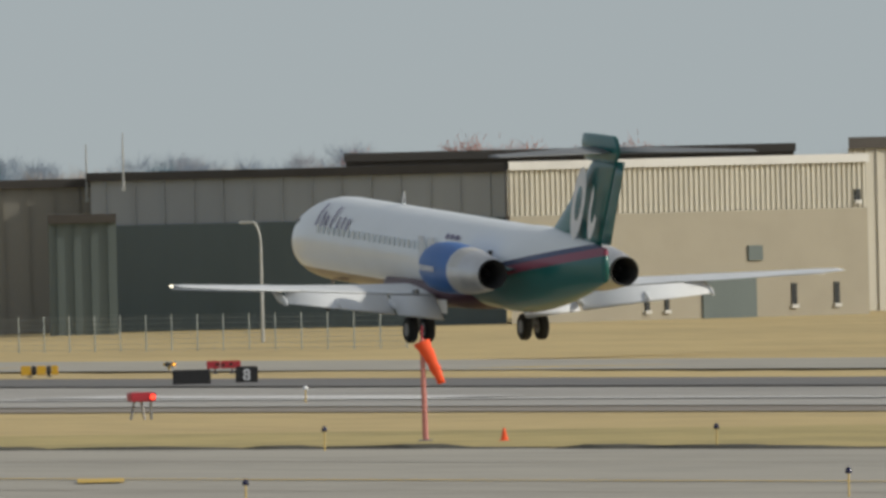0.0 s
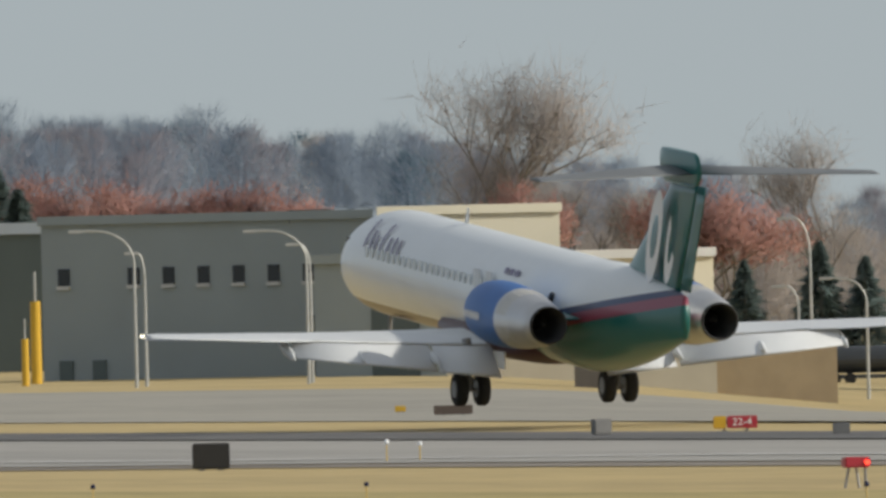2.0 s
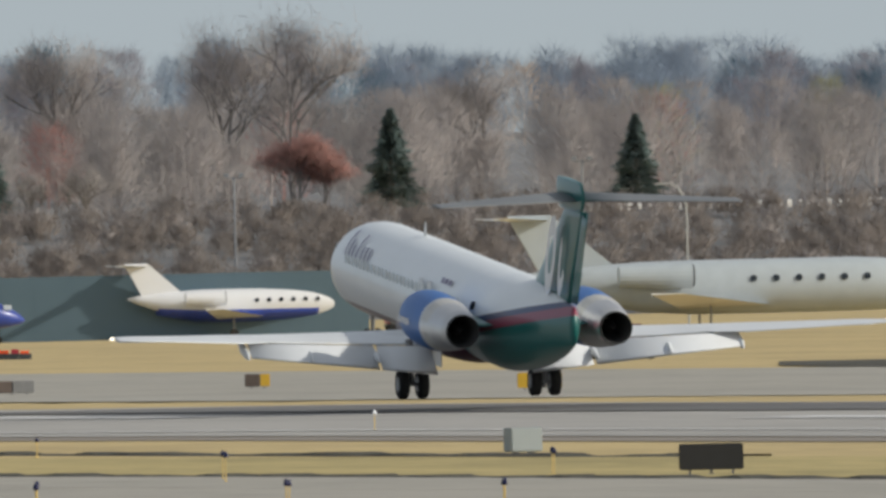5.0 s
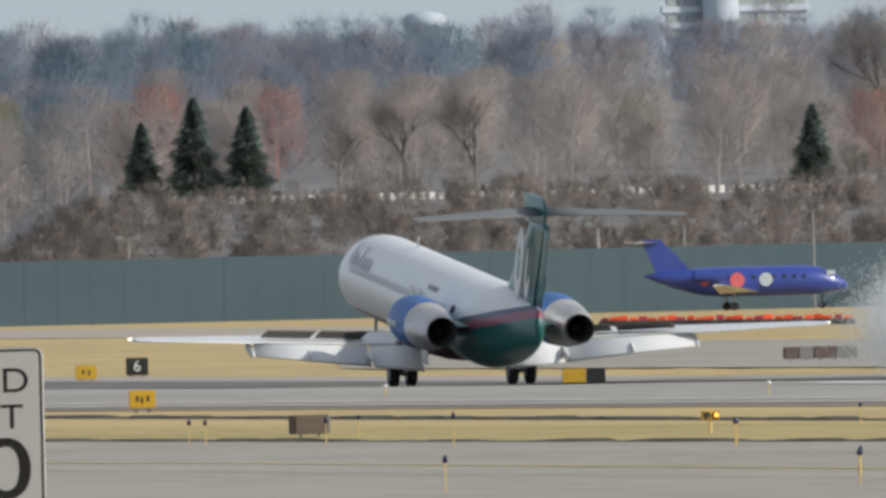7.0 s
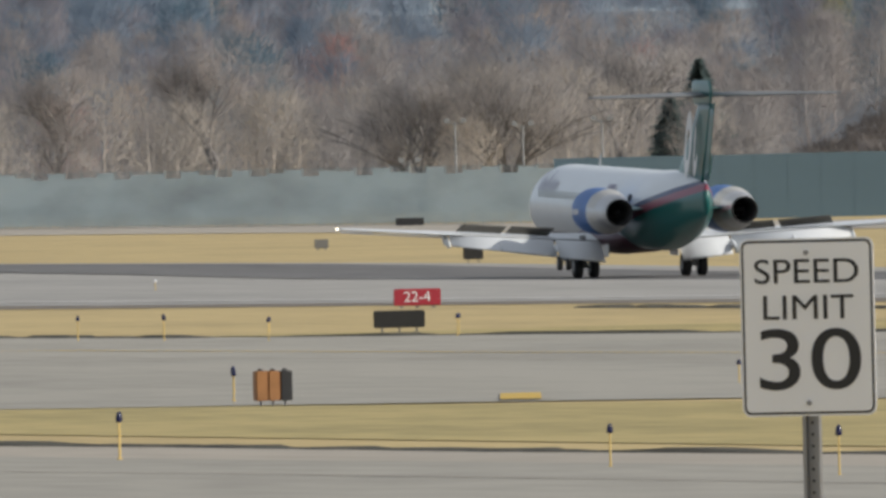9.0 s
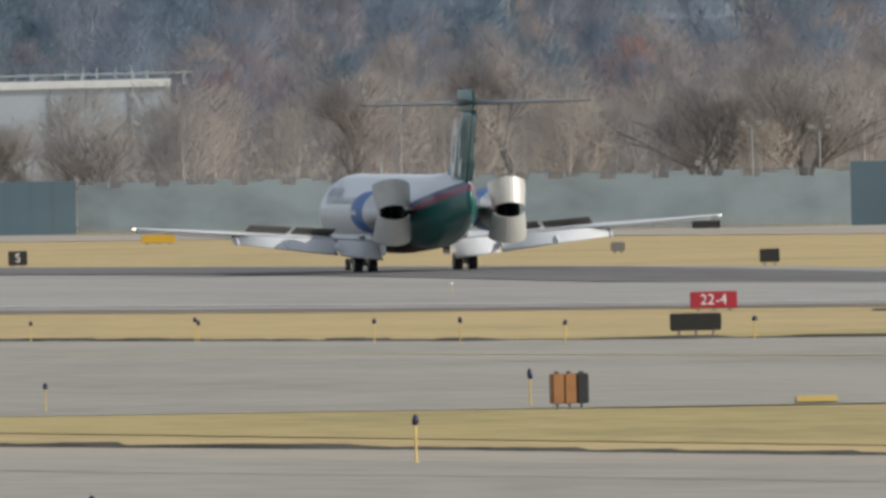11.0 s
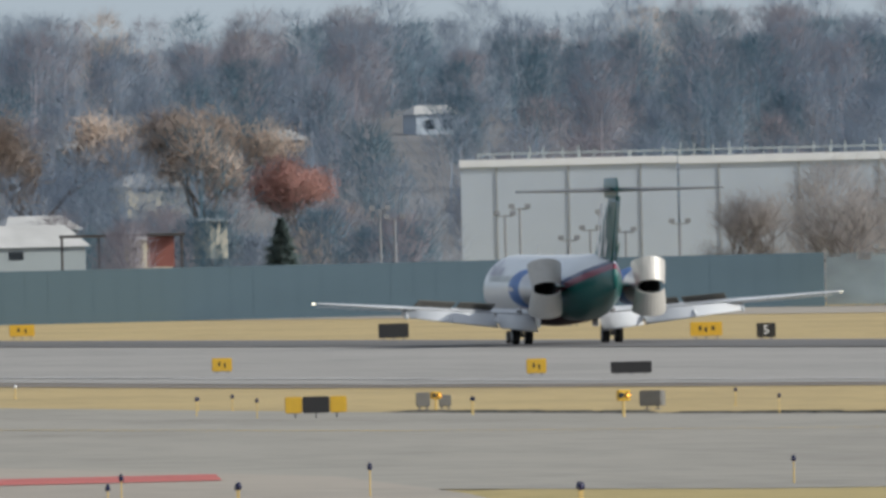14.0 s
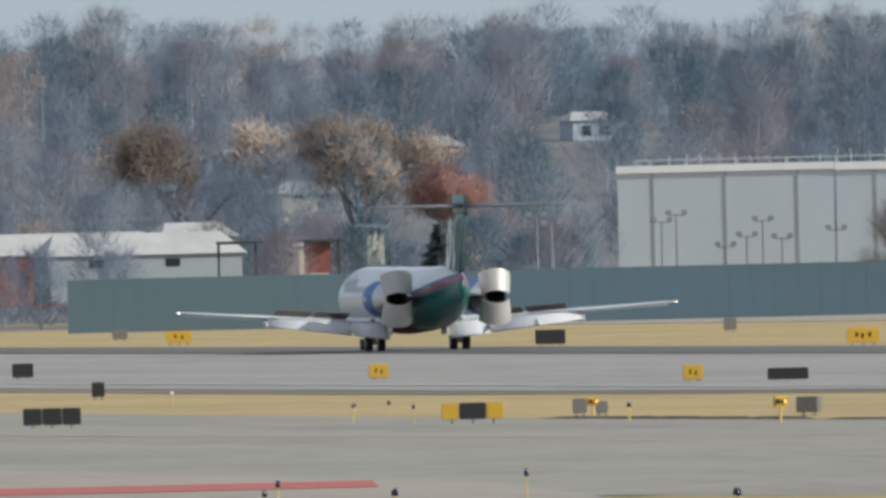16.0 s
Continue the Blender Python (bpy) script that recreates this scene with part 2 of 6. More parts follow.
Y0, Y1 = 450, 2300
RUNWAY_NEAR = [(Y0, 262), (671, 259), (749, 254), (790, 243), (914, 243), (967, 236), (1016, 230), (1070, 218), (1140, 210), (1179, 206), (Y1, 200)]
TAXI_FAR = [(Y0, 226), (575, 222), (600, 219), (640, 203), (755, 201), (805, 197), (856, 194), (892, 183), (960, 177), (1000, 175), (Y1, 170)]
TAXI_NEAR = [(Y0, 160), (653, 147), (672, 128), (700, 122), (720, 108), (Y1, 100)]
APRON_FAR = [(Y0, 130), (540, 122), (551, 120), (578, 118), (616, 113), (690, 108), (Y1, 96)]


def shifted(edge, by):
    return [(y, x + by) for y, x in edge]


strip("runway", RUNWAY_NEAR, [(Y0, 287), (900, 292), (Y1, 294)], RUNWAY, "long pale grey concrete runway", "runway", 0.05)
strip("runway_shoulder", shifted(RUNWAY_NEAR, -5), RUNWAY_NEAR, SHOULDER, "brownish asphalt shoulder beside the runway", "runway", 0.025)
strip("rubber_marks", [(Y0, 277), (900, 281), (1100, 271), (Y1, 278)], [(Y0, 286), (900, 291), (1100, 288), (Y1, 293)], RUBBER, "dark tyre rubber streaks along the runway", "runway", 0.09)
strip("taxiway", TAXI_NEAR, TAXI_FAR, CONCRETE, "pale grey concrete taxiway parallel to the runway", "taxiway", 0.03)
strip("near_taxiway", [(Y0, 40), (Y1, 40)], shifted(APRON_FAR, -6), CONCRETE, "pale grey concrete taxiway next to the road", "taxiway", 0.03)
strip("taxiway_shoulder", shifted(APRON_FAR, -6), APRON_FAR, PALE, "pale sandy concrete shoulder of the taxiway", "taxiway", 0.03)
strip("green_verge", shifted(TAXI_NEAR, -28), TAXI_NEAR, GREENISH, "olive green grass verge along the taxiway", "grass", 0.02, y1=690)
strip("green_verge", shifted(TAXI_FAR, 2), shifted(TAXI_FAR, 23), GREENISH, "olive green grass verge along the taxiway", "grass", 0.02, y1=900)


def fan(name, knots, mat, label, category, lift=0.03):
    """Paving whose near and far edges (bearing, near, far) are measured across from the runway's axis."""
    verts, faces, k = [], [], 10
    for b, a, c in knots:
        for j in range(k):
            x = a + (c - a) * j / (k - 1)
            y = x / math.tan(b)
            verts.append((x, y, ground_z(x, y) + lift))
    for i in range(len(knots) - 1):
        for j in range(k - 1):
            q = i * k + j
            faces.append((q, q + k, q + k + 1, q + 1))
    return tagged(mesh_of(name, verts, faces, mat), label, category, kind="structure")


def spread(knots, n=8):
    out = []
    for p, q in zip(knots, knots[1:]):
        out += [tuple(u + (v - u) * i / n for u, v in zip(p, q)) for i in range(n)]
    return out + [knots[-1]]


fan("far_taxiway", spread([(0.40, 303, 430), (0.352, 303, 428), (0.345, 306, 405), (0.327, 311, 378), (0.308, 311, 372), (0.275, 304, 366), (0.262, 299, 366), (0.240, 299, 362), (0.236, 299, 315)]), CONCRETE, "pale concrete taxiway beyond the runway", "taxiway")
fan("perimeter_road", spread([(0.24, 385, 420), (0.20, 385, 420), (0.16, 360, 385)]), PALE, "pale gravel road before the barrier", "road")


fan("taxiway_apron", spread([(0.1795, 113.2, 113.4), (0.1782, 112.5, 116), (0.1765, 112, 121), (0.172, 110, 128), (0.15, 104, 128), (0.11, 98, 126)]), PALE, "pale sandy concrete apron where the grass ends", "taxiway", 0.045)


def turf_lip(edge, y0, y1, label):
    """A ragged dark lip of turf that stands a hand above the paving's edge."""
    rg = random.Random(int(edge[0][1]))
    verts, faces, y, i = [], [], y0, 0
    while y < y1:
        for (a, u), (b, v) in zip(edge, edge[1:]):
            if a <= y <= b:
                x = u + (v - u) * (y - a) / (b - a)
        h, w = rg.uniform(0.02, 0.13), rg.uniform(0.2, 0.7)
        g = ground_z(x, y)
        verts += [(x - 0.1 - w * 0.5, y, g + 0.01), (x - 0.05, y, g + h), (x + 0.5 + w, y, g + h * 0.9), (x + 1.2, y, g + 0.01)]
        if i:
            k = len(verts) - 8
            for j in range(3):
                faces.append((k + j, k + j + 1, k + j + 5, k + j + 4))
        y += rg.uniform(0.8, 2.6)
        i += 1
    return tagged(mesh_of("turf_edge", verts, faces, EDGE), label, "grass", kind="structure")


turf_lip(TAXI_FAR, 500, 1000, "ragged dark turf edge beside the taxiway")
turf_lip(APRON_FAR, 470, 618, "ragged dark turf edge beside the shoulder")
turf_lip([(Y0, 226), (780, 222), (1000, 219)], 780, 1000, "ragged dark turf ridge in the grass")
for edge, by in ((TAXI_FAR, -11), (TAXI_FAR, -31), (APRON_FAR, -14)):
    strip("paving_joint", shifted(edge, by), shifted(edge, by + 0.16), SHOULDER, "dark sealed joint along the concrete", "paving joint", 0.045)
strip("taxiway_line", shifted(TAXI_FAR, -24), shifted(TAXI_FAR, -23.6), PAINT_YELLOW, "worn yellow taxiway centre line", "road marking", 0.05)
strip("runway_edge_line", shifted(RUNWAY_NEAR, 7.0), shifted(RUNWAY_NEAR, 8.2), PAINT_WHITE, "worn white painted runway edge line", "road marking", 0.08)
for y in (560, 690, 905, 1010, 1120, 1260):
    strip("runway_dash", [(y, 266), (y + 30, 266)], [(y, 269), (y + 30, 269)], PAINT_WHITE, "worn white painted runway dash", "road marking", 0.08)


# ---- airliner ----
WHITE = material("white_aircraft_paint", (0.78, 0.78, 0.77), 0.32, grain=0.6, vary=0.05, coat=0.3)
TEAL = material("teal_aircraft_paint", (0.005, 0.115, 0.105), 0.35, grain=0.8, vary=0.12, coat=0.3)
BLUE = material("blue_nacelle_paint", (0.02, 0.12, 0.37), 0.42, grain=1, vary=0.12)
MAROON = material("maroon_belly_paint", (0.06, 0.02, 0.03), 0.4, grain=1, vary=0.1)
GREY = material("grey_wing_paint", (0.64, 0.66, 0.67), 0.4, grain=0.7, vary=0.1)
# Wing grey darkened to paint in the tailplane's shaded underside.
TAIL_SHADED = material("shade_darkened_tailplane", (0.15, 0.158, 0.162), 0.5, grain=0.7, vary=0.15)
SILVER = material("bare_metal_cowling", (0.55, 0.55, 0.55), 0.38, 0.75, grain=1.5, vary=0.1)
DARK = material("dark_exhaust_metal", (0.012, 0.012, 0.012), 0.6, grain=3, vary=0.3)
TYRE = material("tyre_rubber", (0.014, 0.014, 0.014), 0.85, grain=4, vary=0.3)
STEEL = material("gear_steel", (0.25, 0.25, 0.25), 0.45, 0.6, grain=4, vary=0.2)
GLASS = material("dark_window", (0.02, 0.025, 0.03), 0.15, grain=2, vary=0.2)
LETTER = material("dark_blue_lettering", (0.24, 0.22, 0.31), 0.5, grain=2, vary=0.1)
WINDOW_TINT = material("cabin_window", (0.66, 0.71, 0.72), 0.2, grain=2, vary=0.1)
LAMP_WARM = glowing("lamp_warm", (1.0, 0.9, 0.7), 2.0)


def circle(y, cx, cz, rx, rz, n=40, top=1.0):
    return [(cx + rx * math.cos(i * math.tau / n), y, cz + rz * math.sin(i * math.tau / n)) for i in range(n)]


def fuselage_section(y):
    """Centre height, half width and half height at a station; y = 0 at the main wheels, forward positive."""
    cz, rx, rz = 3.05, 1.67, 1.76
    if y > 14.8:
        s = (y - 14.8) / 6.0
        k = math.sqrt(max(0.0004, 1 - s ** 2.3))
        return cz - 0.42 * s ** 1.6, rx * k, rz * k
    if y < -6.5:
        s = min(1.0, (-6.5 - y) / 9.1)
        return cz + 0.62 * s, rx * (1 - 0.93 * s ** 1.65), rz * (1 - 0.62 * s ** 1.7)
    return cz, rx, rz


def livery():
    """White paint with a maroon belly and a slanting teal tail under crimson and navy stripes, edged by planes in the body's space."""
    m = material("airliner_livery", (0.78, 0.81, 0.81), 0.32, grain=0.6, vary=0.05, coat=0.3)
    t = m.node_tree
    p = t.nodes["Principled BSDF"]
    colour = p.inputs["Base Color"].links[0].from_socket
    xyz, tc = t.nodes.new("ShaderNodeSeparateXYZ"), t.nodes.new("ShaderNodeTexCoord")
    t.links.new(tc.outputs["Object"], xyz.inputs[0])

    def calc(op, a, b):
        n = t.nodes.new("ShaderNodeMath")
        n.operation = op
        for k, v in enumerate((a, b)):
            if isinstance(v, float):
                n.inputs[k].default_value = v
            else:
                t.links.new(v, n.inputs[k])
        return n.outputs[0]
    y, z = xyz.outputs[1], xyz.outputs[2]
    tail = calc("ADD", calc("SUBTRACT", calc("MULTIPLY", y, -0.155), z), 2.02)
    aft = calc("LESS_THAN", y, -2.6)
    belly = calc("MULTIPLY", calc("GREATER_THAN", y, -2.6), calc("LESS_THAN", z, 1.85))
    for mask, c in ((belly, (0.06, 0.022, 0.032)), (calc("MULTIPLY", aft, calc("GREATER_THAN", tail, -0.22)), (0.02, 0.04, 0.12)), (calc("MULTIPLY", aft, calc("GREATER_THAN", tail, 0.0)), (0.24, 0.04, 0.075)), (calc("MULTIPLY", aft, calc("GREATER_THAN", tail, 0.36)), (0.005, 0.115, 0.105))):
        mx = t.nodes.new("ShaderNodeMix")
        mx.data_type = "RGBA"
        mx.inputs[7].default_value = (*c, 1)
        t.links.new(mask, mx.inputs[0])
        t.links.new(colour, mx.inputs[6])
        colour = mx.outputs[2]
    t.links.new(colour, p.inputs["Base Color"])
    return m


def airfoil(y_le, chord, x, z, thick, n=9, droop=0.0):
    """A closed wing section in the y-z plane, leading edge forward."""
    pts = []
    for i in range(2 * n):
        s = i / n if i < n else 2 - i / n
        t = thick * chord * (1.48 * math.sqrt(max(s, 0)) - 0.63 * s - 1.76 * s * s + 1.42 * s ** 3 - 0.51 * s ** 4) * 2.0
        up = 0.6 if i < n else -0.4
        pts.append((x, y_le - s * chord, z + t * up - droop * s * s))
    return pts


def wing_station(x):
    s = min(1.0, abs(x) / 14.2)
    return 5.7 - 8.9 * s, 6.3 * (1 - s) ** 1.25 * 0.72 + 1.5 + 0.26 * (1 - s), 1.55 + 0.82 * s + 0.16 * s * s


def make_airliner():
    jet = empty("airliner", pose(0, 0, 0), "white twin-engine airliner with teal tail and blue engine nacelles landing", "airplane")
    bm = bmesh.new()
    stations = [20.79, 20.7, 20.5, 20.2, 19.8, 19.2, 18.5, 17.7, 16.8, 15.8, 14.8] + [14.8 - i * 0.5 for i in range(1, 44)] + [-7.0 - i * 0.3 for i in range(28)] + [-15.4, -15.6]
    stations = sorted(set(round(s, 3) for s in stations), reverse=True)
    rings = []
    for y in stations:
        cz, rx, rz = fuselage_section(y)
        rings.append(circle(y, 0, cz, rx, rz, 64))
    loft(bm, rings)
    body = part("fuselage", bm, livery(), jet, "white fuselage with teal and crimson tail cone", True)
    # cabin windows, doors, cockpit glass and lettering bars, each side
    for side in (-1, 1):
        for i in range(31):
            y = 14.6 - i * 0.62
            bm = bmesh.new()
            box(bm, side * 1.645, side * 1.675, y - 0.11, y + 0.11, 3.38, 3.72, 0.0)
            part("cabin_window", bm, WINDOW_TINT, body)
        for i, (y, h, lean) in enumerate(((15.2, 1.25, 0.3), (14.5, 0.75, 0.1), (14.0, 0.55, 0.1), (13.4, 1.2, 0.2), (12.6, 0.6, 0.1), (12.0, 0.65, 0.1), (11.4, 0.6, 0.1))):
            bm = bmesh.new()
            for j in range(6):
                a = radians(18 + j * 4.6 * h)
                b = radians(18 + (j + 1) * 4.6 * h)
                r = 1.685
                p = [(side * r * math.cos(q), y + dy - lean * q, 3.12 + 1.80 * math.sin(q)) for q, dy in ((a, 0.09), (a, -0.11), (b, -0.11), (b, 0.09))]
                bm.faces.new([bm.verts.new(v) for v in p])
            part("lettering_bar", bm, LETTER, body, "dark blue title bar")
        for y in (-0.4, -1.0, -1.6):
            bm = bmesh.new()
            p = [(side * 1.69 * math.cos(q), yy, 3.12 + 1.80 * math.sin(q)) for q, yy in ((0.50, y), (0.50, y - 0.42), (0.62, y - 0.42), (0.62, y))]
            bm.faces.new([bm.verts.new(v) for v in p])
            part("registration_bar", bm, LETTER, body)
        for y in (0.6, 2.0):
            bm = bmesh.new()
            box(bm, side * 1.640, side * 1.672, y - 0.30, y + 0.30, 2.95, 3.95, 0.0)
            part("overwing_exit", bm, GREY, body)
        bm = bmesh.new()
        tube(bm, (side * 1.50, -6.2, 3.62), (side * 1.66, -6.2, 3.66), 0.16, n=12)
        part("outflow_valve", bm, DARK, body)
        bm = bmesh.new()
        box(bm, side * 1.16, side * 1.22, 17.2, 18.4, 3.35, 3.75, 0.0)
        part("cockpit_window", bm, GLASS, body)
    bm = bmesh.new()
    loft(bm, [airfoil(9.0, 0.5, 0, 4.85, 0.08), airfoil(8.75, 0.25, 0, 5.35, 0.08)])
    part("antenna", bm, GREY, jet)
    bm = bmesh.new()
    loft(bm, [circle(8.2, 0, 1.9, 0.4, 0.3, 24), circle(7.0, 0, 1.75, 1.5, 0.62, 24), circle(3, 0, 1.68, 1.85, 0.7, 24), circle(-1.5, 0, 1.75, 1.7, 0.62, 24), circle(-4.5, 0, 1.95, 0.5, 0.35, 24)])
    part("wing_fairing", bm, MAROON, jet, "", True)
    # wings
    for side in (-1, 1):
        bm = bmesh.new()
        rings = []
        for x in (0.9, 2, 3.5, 5, 6.5, 8, 9.5, 11, 12.5, 13.6, 14.1, 14.22):
            le, chord, z = wing_station(x)
            if x < 9.2:
                chord *= 0.80
            if x > 13.9:
                le, chord = le - 0.25, chord * 0.75
            rings.append(airfoil(le, chord, side * x, z, 0.115 - 0.003 * x))
        loft(bm, rings)
        wing = part("wing", bm, GREY, jet, "light grey swept wing", True)
        bm = bmesh.new()
        rings = []
        for x in (0.95, 4, 8, 12, 13.9):
            le, chord, z = wing_station(x)
            rings.append(airfoil(le + 0.42, 0.62, side * x, z - 0.16, 0.10))
        loft(bm, rings)
        part("slat", bm, SILVER, wing, "bare metal leading-edge slat", True)
        for xa, xb in ((1.75, 3.9), (4.0, 9.0)):
            bm = bmesh.new()
            rings = []
            for x in (xa, (xa + xb) / 2, xb):
                le, chord, z = wing_station(x)
                te = le - chord * 0.78
                c = chord * 0.30
                pts = []
                for (sy, _, _), p in zip(airfoil(0, 1, 0, 0, 0.1), airfoil(0, c, 0, 0, 0.12)):
                    a = radians(34)
                    pts.append((side * x, te - 0.05 + p[1] * math.cos(a) + p[2] * math.sin(a), z - 0.02 + p[1] * math.sin(a) + p[2] * math.cos(a)))
                rings.append(pts)
            loft(bm, rings)
            part("flap", bm, GREY, wing, "lowered trailing-edge flap", True)
        for x in (4.0, 6.6, 9.1):
            le, chord, z = wing_station(x)
            bm = bmesh.new()
            loft(bm, [circle(le - chord * 0.45, side * x, z - 0.12, 0.05, 0.05, 12), circle(le - chord * 0.7, side * x, z - 0.28, 0.14, 0.2, 12), circle(le - chord * 0.95, side * x, z - 0.42, 0.10, 0.16, 12), circle(le - chord * 1.08, side * x, z - 0.55, 0.02, 0.02, 12)])
            part("flap_fairing", bm, GREY, wing, "", True)
        bm = bmesh.new()
        le, chord, z = wing_station(14.1)
        tube(bm, (side * 14.18, le - 0.5, z), (side * 14.34, le - 0.62, z), 0.06, 0.04, 8)
        part("wingtip_light", bm, LAMP_WARM, wing, "glowing clear wingtip lamp")
    # nacelles
    for side in (-1, 1):
        cx, cz = side * 2.80, 3.07
        bm = bmesh.new()
        shape = [(-3.30, 0.74), (-3.40, 0.86), (-3.70, 0.95), (-4.40, 1.02), (-5.30, 1.04), (-6.35, 1.0), (-7.00, 0.955)]
        loft(bm, [circle(y, cx, cz, r, r * 1.0, 40) for y, r in shape], (False, False))
        nac = part("nacelle", bm, BLUE, jet, "blue front cowling of the engine", True)
        bm = bmesh.new()
        loft(bm, [circle(y, cx, cz, r, r, 40) for y, r in ((-7.00, 0.955), (-7.30, 0.93), (-8.40, 0.82), (-9.30, 0.70), (-9.80, 0.60), (-9.80, 0.56), (-8.70, 0.56))], (False, False))
        part("rear_cowling", bm, SILVER, nac, "bare metal rear cowling", True)
        bm = bmesh.new()
        loft(bm, [circle(y, cx, cz, r, r, 32) for y, r in ((-3.35, 0.73), (-4.60, 0.72))], (False, True))
        part("inlet", bm, DARK, nac)
        bm = bmesh.new()
        loft(bm, [circle(y, cx, cz, r, r, 32) for y, r in ((-8.50, 0.50), (-9.70, 0.59), (-9.96, 0.60), (-9.96, 0.55), (-8.60, 0.45))], (False, True))
        part("exhaust_nozzle", bm, DARK, nac, "dark open jet exhaust", True)
        bm = bmesh.new()
        loft(bm, [circle(y, cx, cz, r, r, 24) for y, r in ((-8.50, 0.26), (-9.10, 0.16), (-9.50, 0.03))])
        part("exhaust_cone", bm, DARK, nac, "", True)
        bm = bmesh.new()
        loft(bm, [airfoil(-4.8, 4.4, side * 1.1, 3.2, 0.06), airfoil(-5.0, 4.0, side * 2.0, 3.15, 0.07)])
        part("pylon", bm, TEAL, jet, "", True)
        for k in range(7):
            bm = bmesh.new()
            y = -3.95 - k * 0.26
            p = [(cx + side * 1.05 * math.cos(q), yy, cz + 1.05 * math.sin(q)) for q, yy in ((-0.12, y), (-0.12, y - 0.18), (0.10, y - 0.18), (0.10, y))]
            bm.faces.new([bm.verts.new(v) for v in p])
            part("lettering_bar", bm, WHITE, nac, "white lettering bar")
        # thrust reverser buckets, closed round the rear cowling until they swing out
        for up in (1, -1):
            bm = bmesh.new()
            rings = []
            for y, r in ((-0.1, 0.95), (-0.55, 0.92), (-1.0, 0.86), (-1.4, 0.80)):
                ring = []
                for j in range(13):
                    a = radians(12 + 156 * j / 12)
                    ring.append((r * math.cos(a), y, up * r * math.sin(a)))
                for j in range(13):
                    a = radians(168 - 156 * j / 12)
                    ring.append(((r - 0.06) * math.cos(a), y, up * (r - 0.06) * math.sin(a)))
                rings.append(ring)
            loft(bm, rings)
            bucket = part("reverser_bucket", bm, REVERSER, jet, "pale metal thrust reverser bucket", False)
            BUCKETS.append((bucket, side, up))
    # fin, rudder, tailplane
    bm = bmesh.new()
    rings = []
    for s in [i / 10 for i in range(11)]:
        z = 4.4 + 3.55 * s
        le, te = -8.6 - 5.6 * s - 0.5 * s * (1 - s), -15.0 - 1.95 * s
        pts = [(p[2], p[1], z) for p in airfoil(le, le - te, 0, 0, 0.055)]
        rings.append(pts)
    loft(bm, rings)
    fin = part("fin", bm, TEAL, jet, "teal swept tail fin", True)
    bm = bmesh.new()
    rings = []
    for s in [i / 6 for i in range(7)]:
        z = 4.5 + 3.4 * s
        te = -15.03 - 1.95 * s
        c = 1.15 - 0.25 * s
        rings.append([(p[2], p[1], z) for p in airfoil(te + 0.1, c, 0, 0, 0.075)])
    loft(bm, rings)
    part("rudder", bm, TEAL, fin, "", True)
    # pale emblem rings on the fin, plain shapes
    for side in (-1, 1):
        for oy, oz, ry, rz, n0, n1 in ((-13.2, 6.05, 0.72, 1.5, 0, 28), (-15.0, 5.95, 0.5, 1.3, 14, 30)):
            bm = bmesh.new()
            ring = []
            for i in range(n0, n1 + 1):
                a = i * math.tau / 28 + radians(20)
                o, q = [], []
                for k in (1.0, 0.48):
                    yy, zz = ry * k * math.cos(a), rz * k * math.sin(a)
                    o.append((side * 0.335, oy + yy - 0.42 * zz, oz + zz))
                ring.append([bm.verts.new(v) for v in o])
            for a, b in zip(ring, ring[1:]):
                bm.faces.new((a[0], b[0], b[1], a[1]))
            part("emblem_ring", bm, WHITE, fin, "white oval emblem stroke")
    bm = bmesh.new()
    loft(bm, [[(p[2], p[1] + dy, z + 0.05 * (p[1] + 14) * -0.2) for p in airfoil(-13.2, chord, 0, 0, 0.075)] for z, chord, dy in ((7.80, 3.6, 0.0), (7.95, 4.1, 0.25), (8.2, 4.5, 0.45), (8.5, 4.5, 0.5), (8.76, 4.2, 0.42), (8.86, 3.7, 0.2))])
    part("tail_bullet", bm, TEAL, jet, "teal fairing at the tailplane", True)
    for side in (-1, 1):
        bm = bmesh.new()
        loft(bm, [airfoil(-13.4 - 3.6 * s, 3.2 - 1.9 * s, side * (0.1 + 5.4 * s), 8.22 + 0.02 * s, 0.08) for s in (0, 0.3, 0.6, 0.9, 0.98, 1.0)])
        part("tailplane", bm, TAIL_SHADED, jet, "grey tailplane half, darkened for its shaded underside", True)
    # landing gear
    for side in (-1, 1):
        bm = bmesh.new()
        tube(bm, (side * 2.44, 0, 0.85), (side * 2.55, 0.1, 1.9), 0.13, 0.14, 12)
        tube(bm, (side * 2.44, 0.0, 0.9), (side * 1.5, 0.1, 1.7), 0.06, 0.06, 8)
        tube(bm, (side * 2.44, -0.05, 0.9), (side * 2.44, -0.45, 1.3), 0.04, 0.04, 8)
        part("gear_leg", bm, STEEL, jet)
        bm = bmesh.new()
        tube(bm, (side * 2.44, 0, 0.5), (side * 2.50, 0.05, 1.45), 0.09, 0.09, 12)
        tube(bm, (side * 2.0, 0, 0.52), (side * 2.88, 0, 0.52), 0.07, 0.07, 8)
        AXLES.append(part("axle", bm, STEEL, jet))
        for off in (-0.36, 0.36):
            WHEELS.append(make_wheel(jet, side * 2.44 + off, 0.0, 0.54, 0.54, 0.36))
        bm = bmesh.new()
        box(bm, side * 1.55, side * 1.60, -0.9, 1.0, 0.95, 1.75, 0.01)
        part("gear_door", bm, WHITE, jet, "white inner gear door")
    bm = bmesh.new()
    tube(bm, (0, 17.6, 0.4), (0, 17.5, 1.9), 0.07, 0.09, 10)
    part("nose_gear_leg", bm, STEEL, jet)
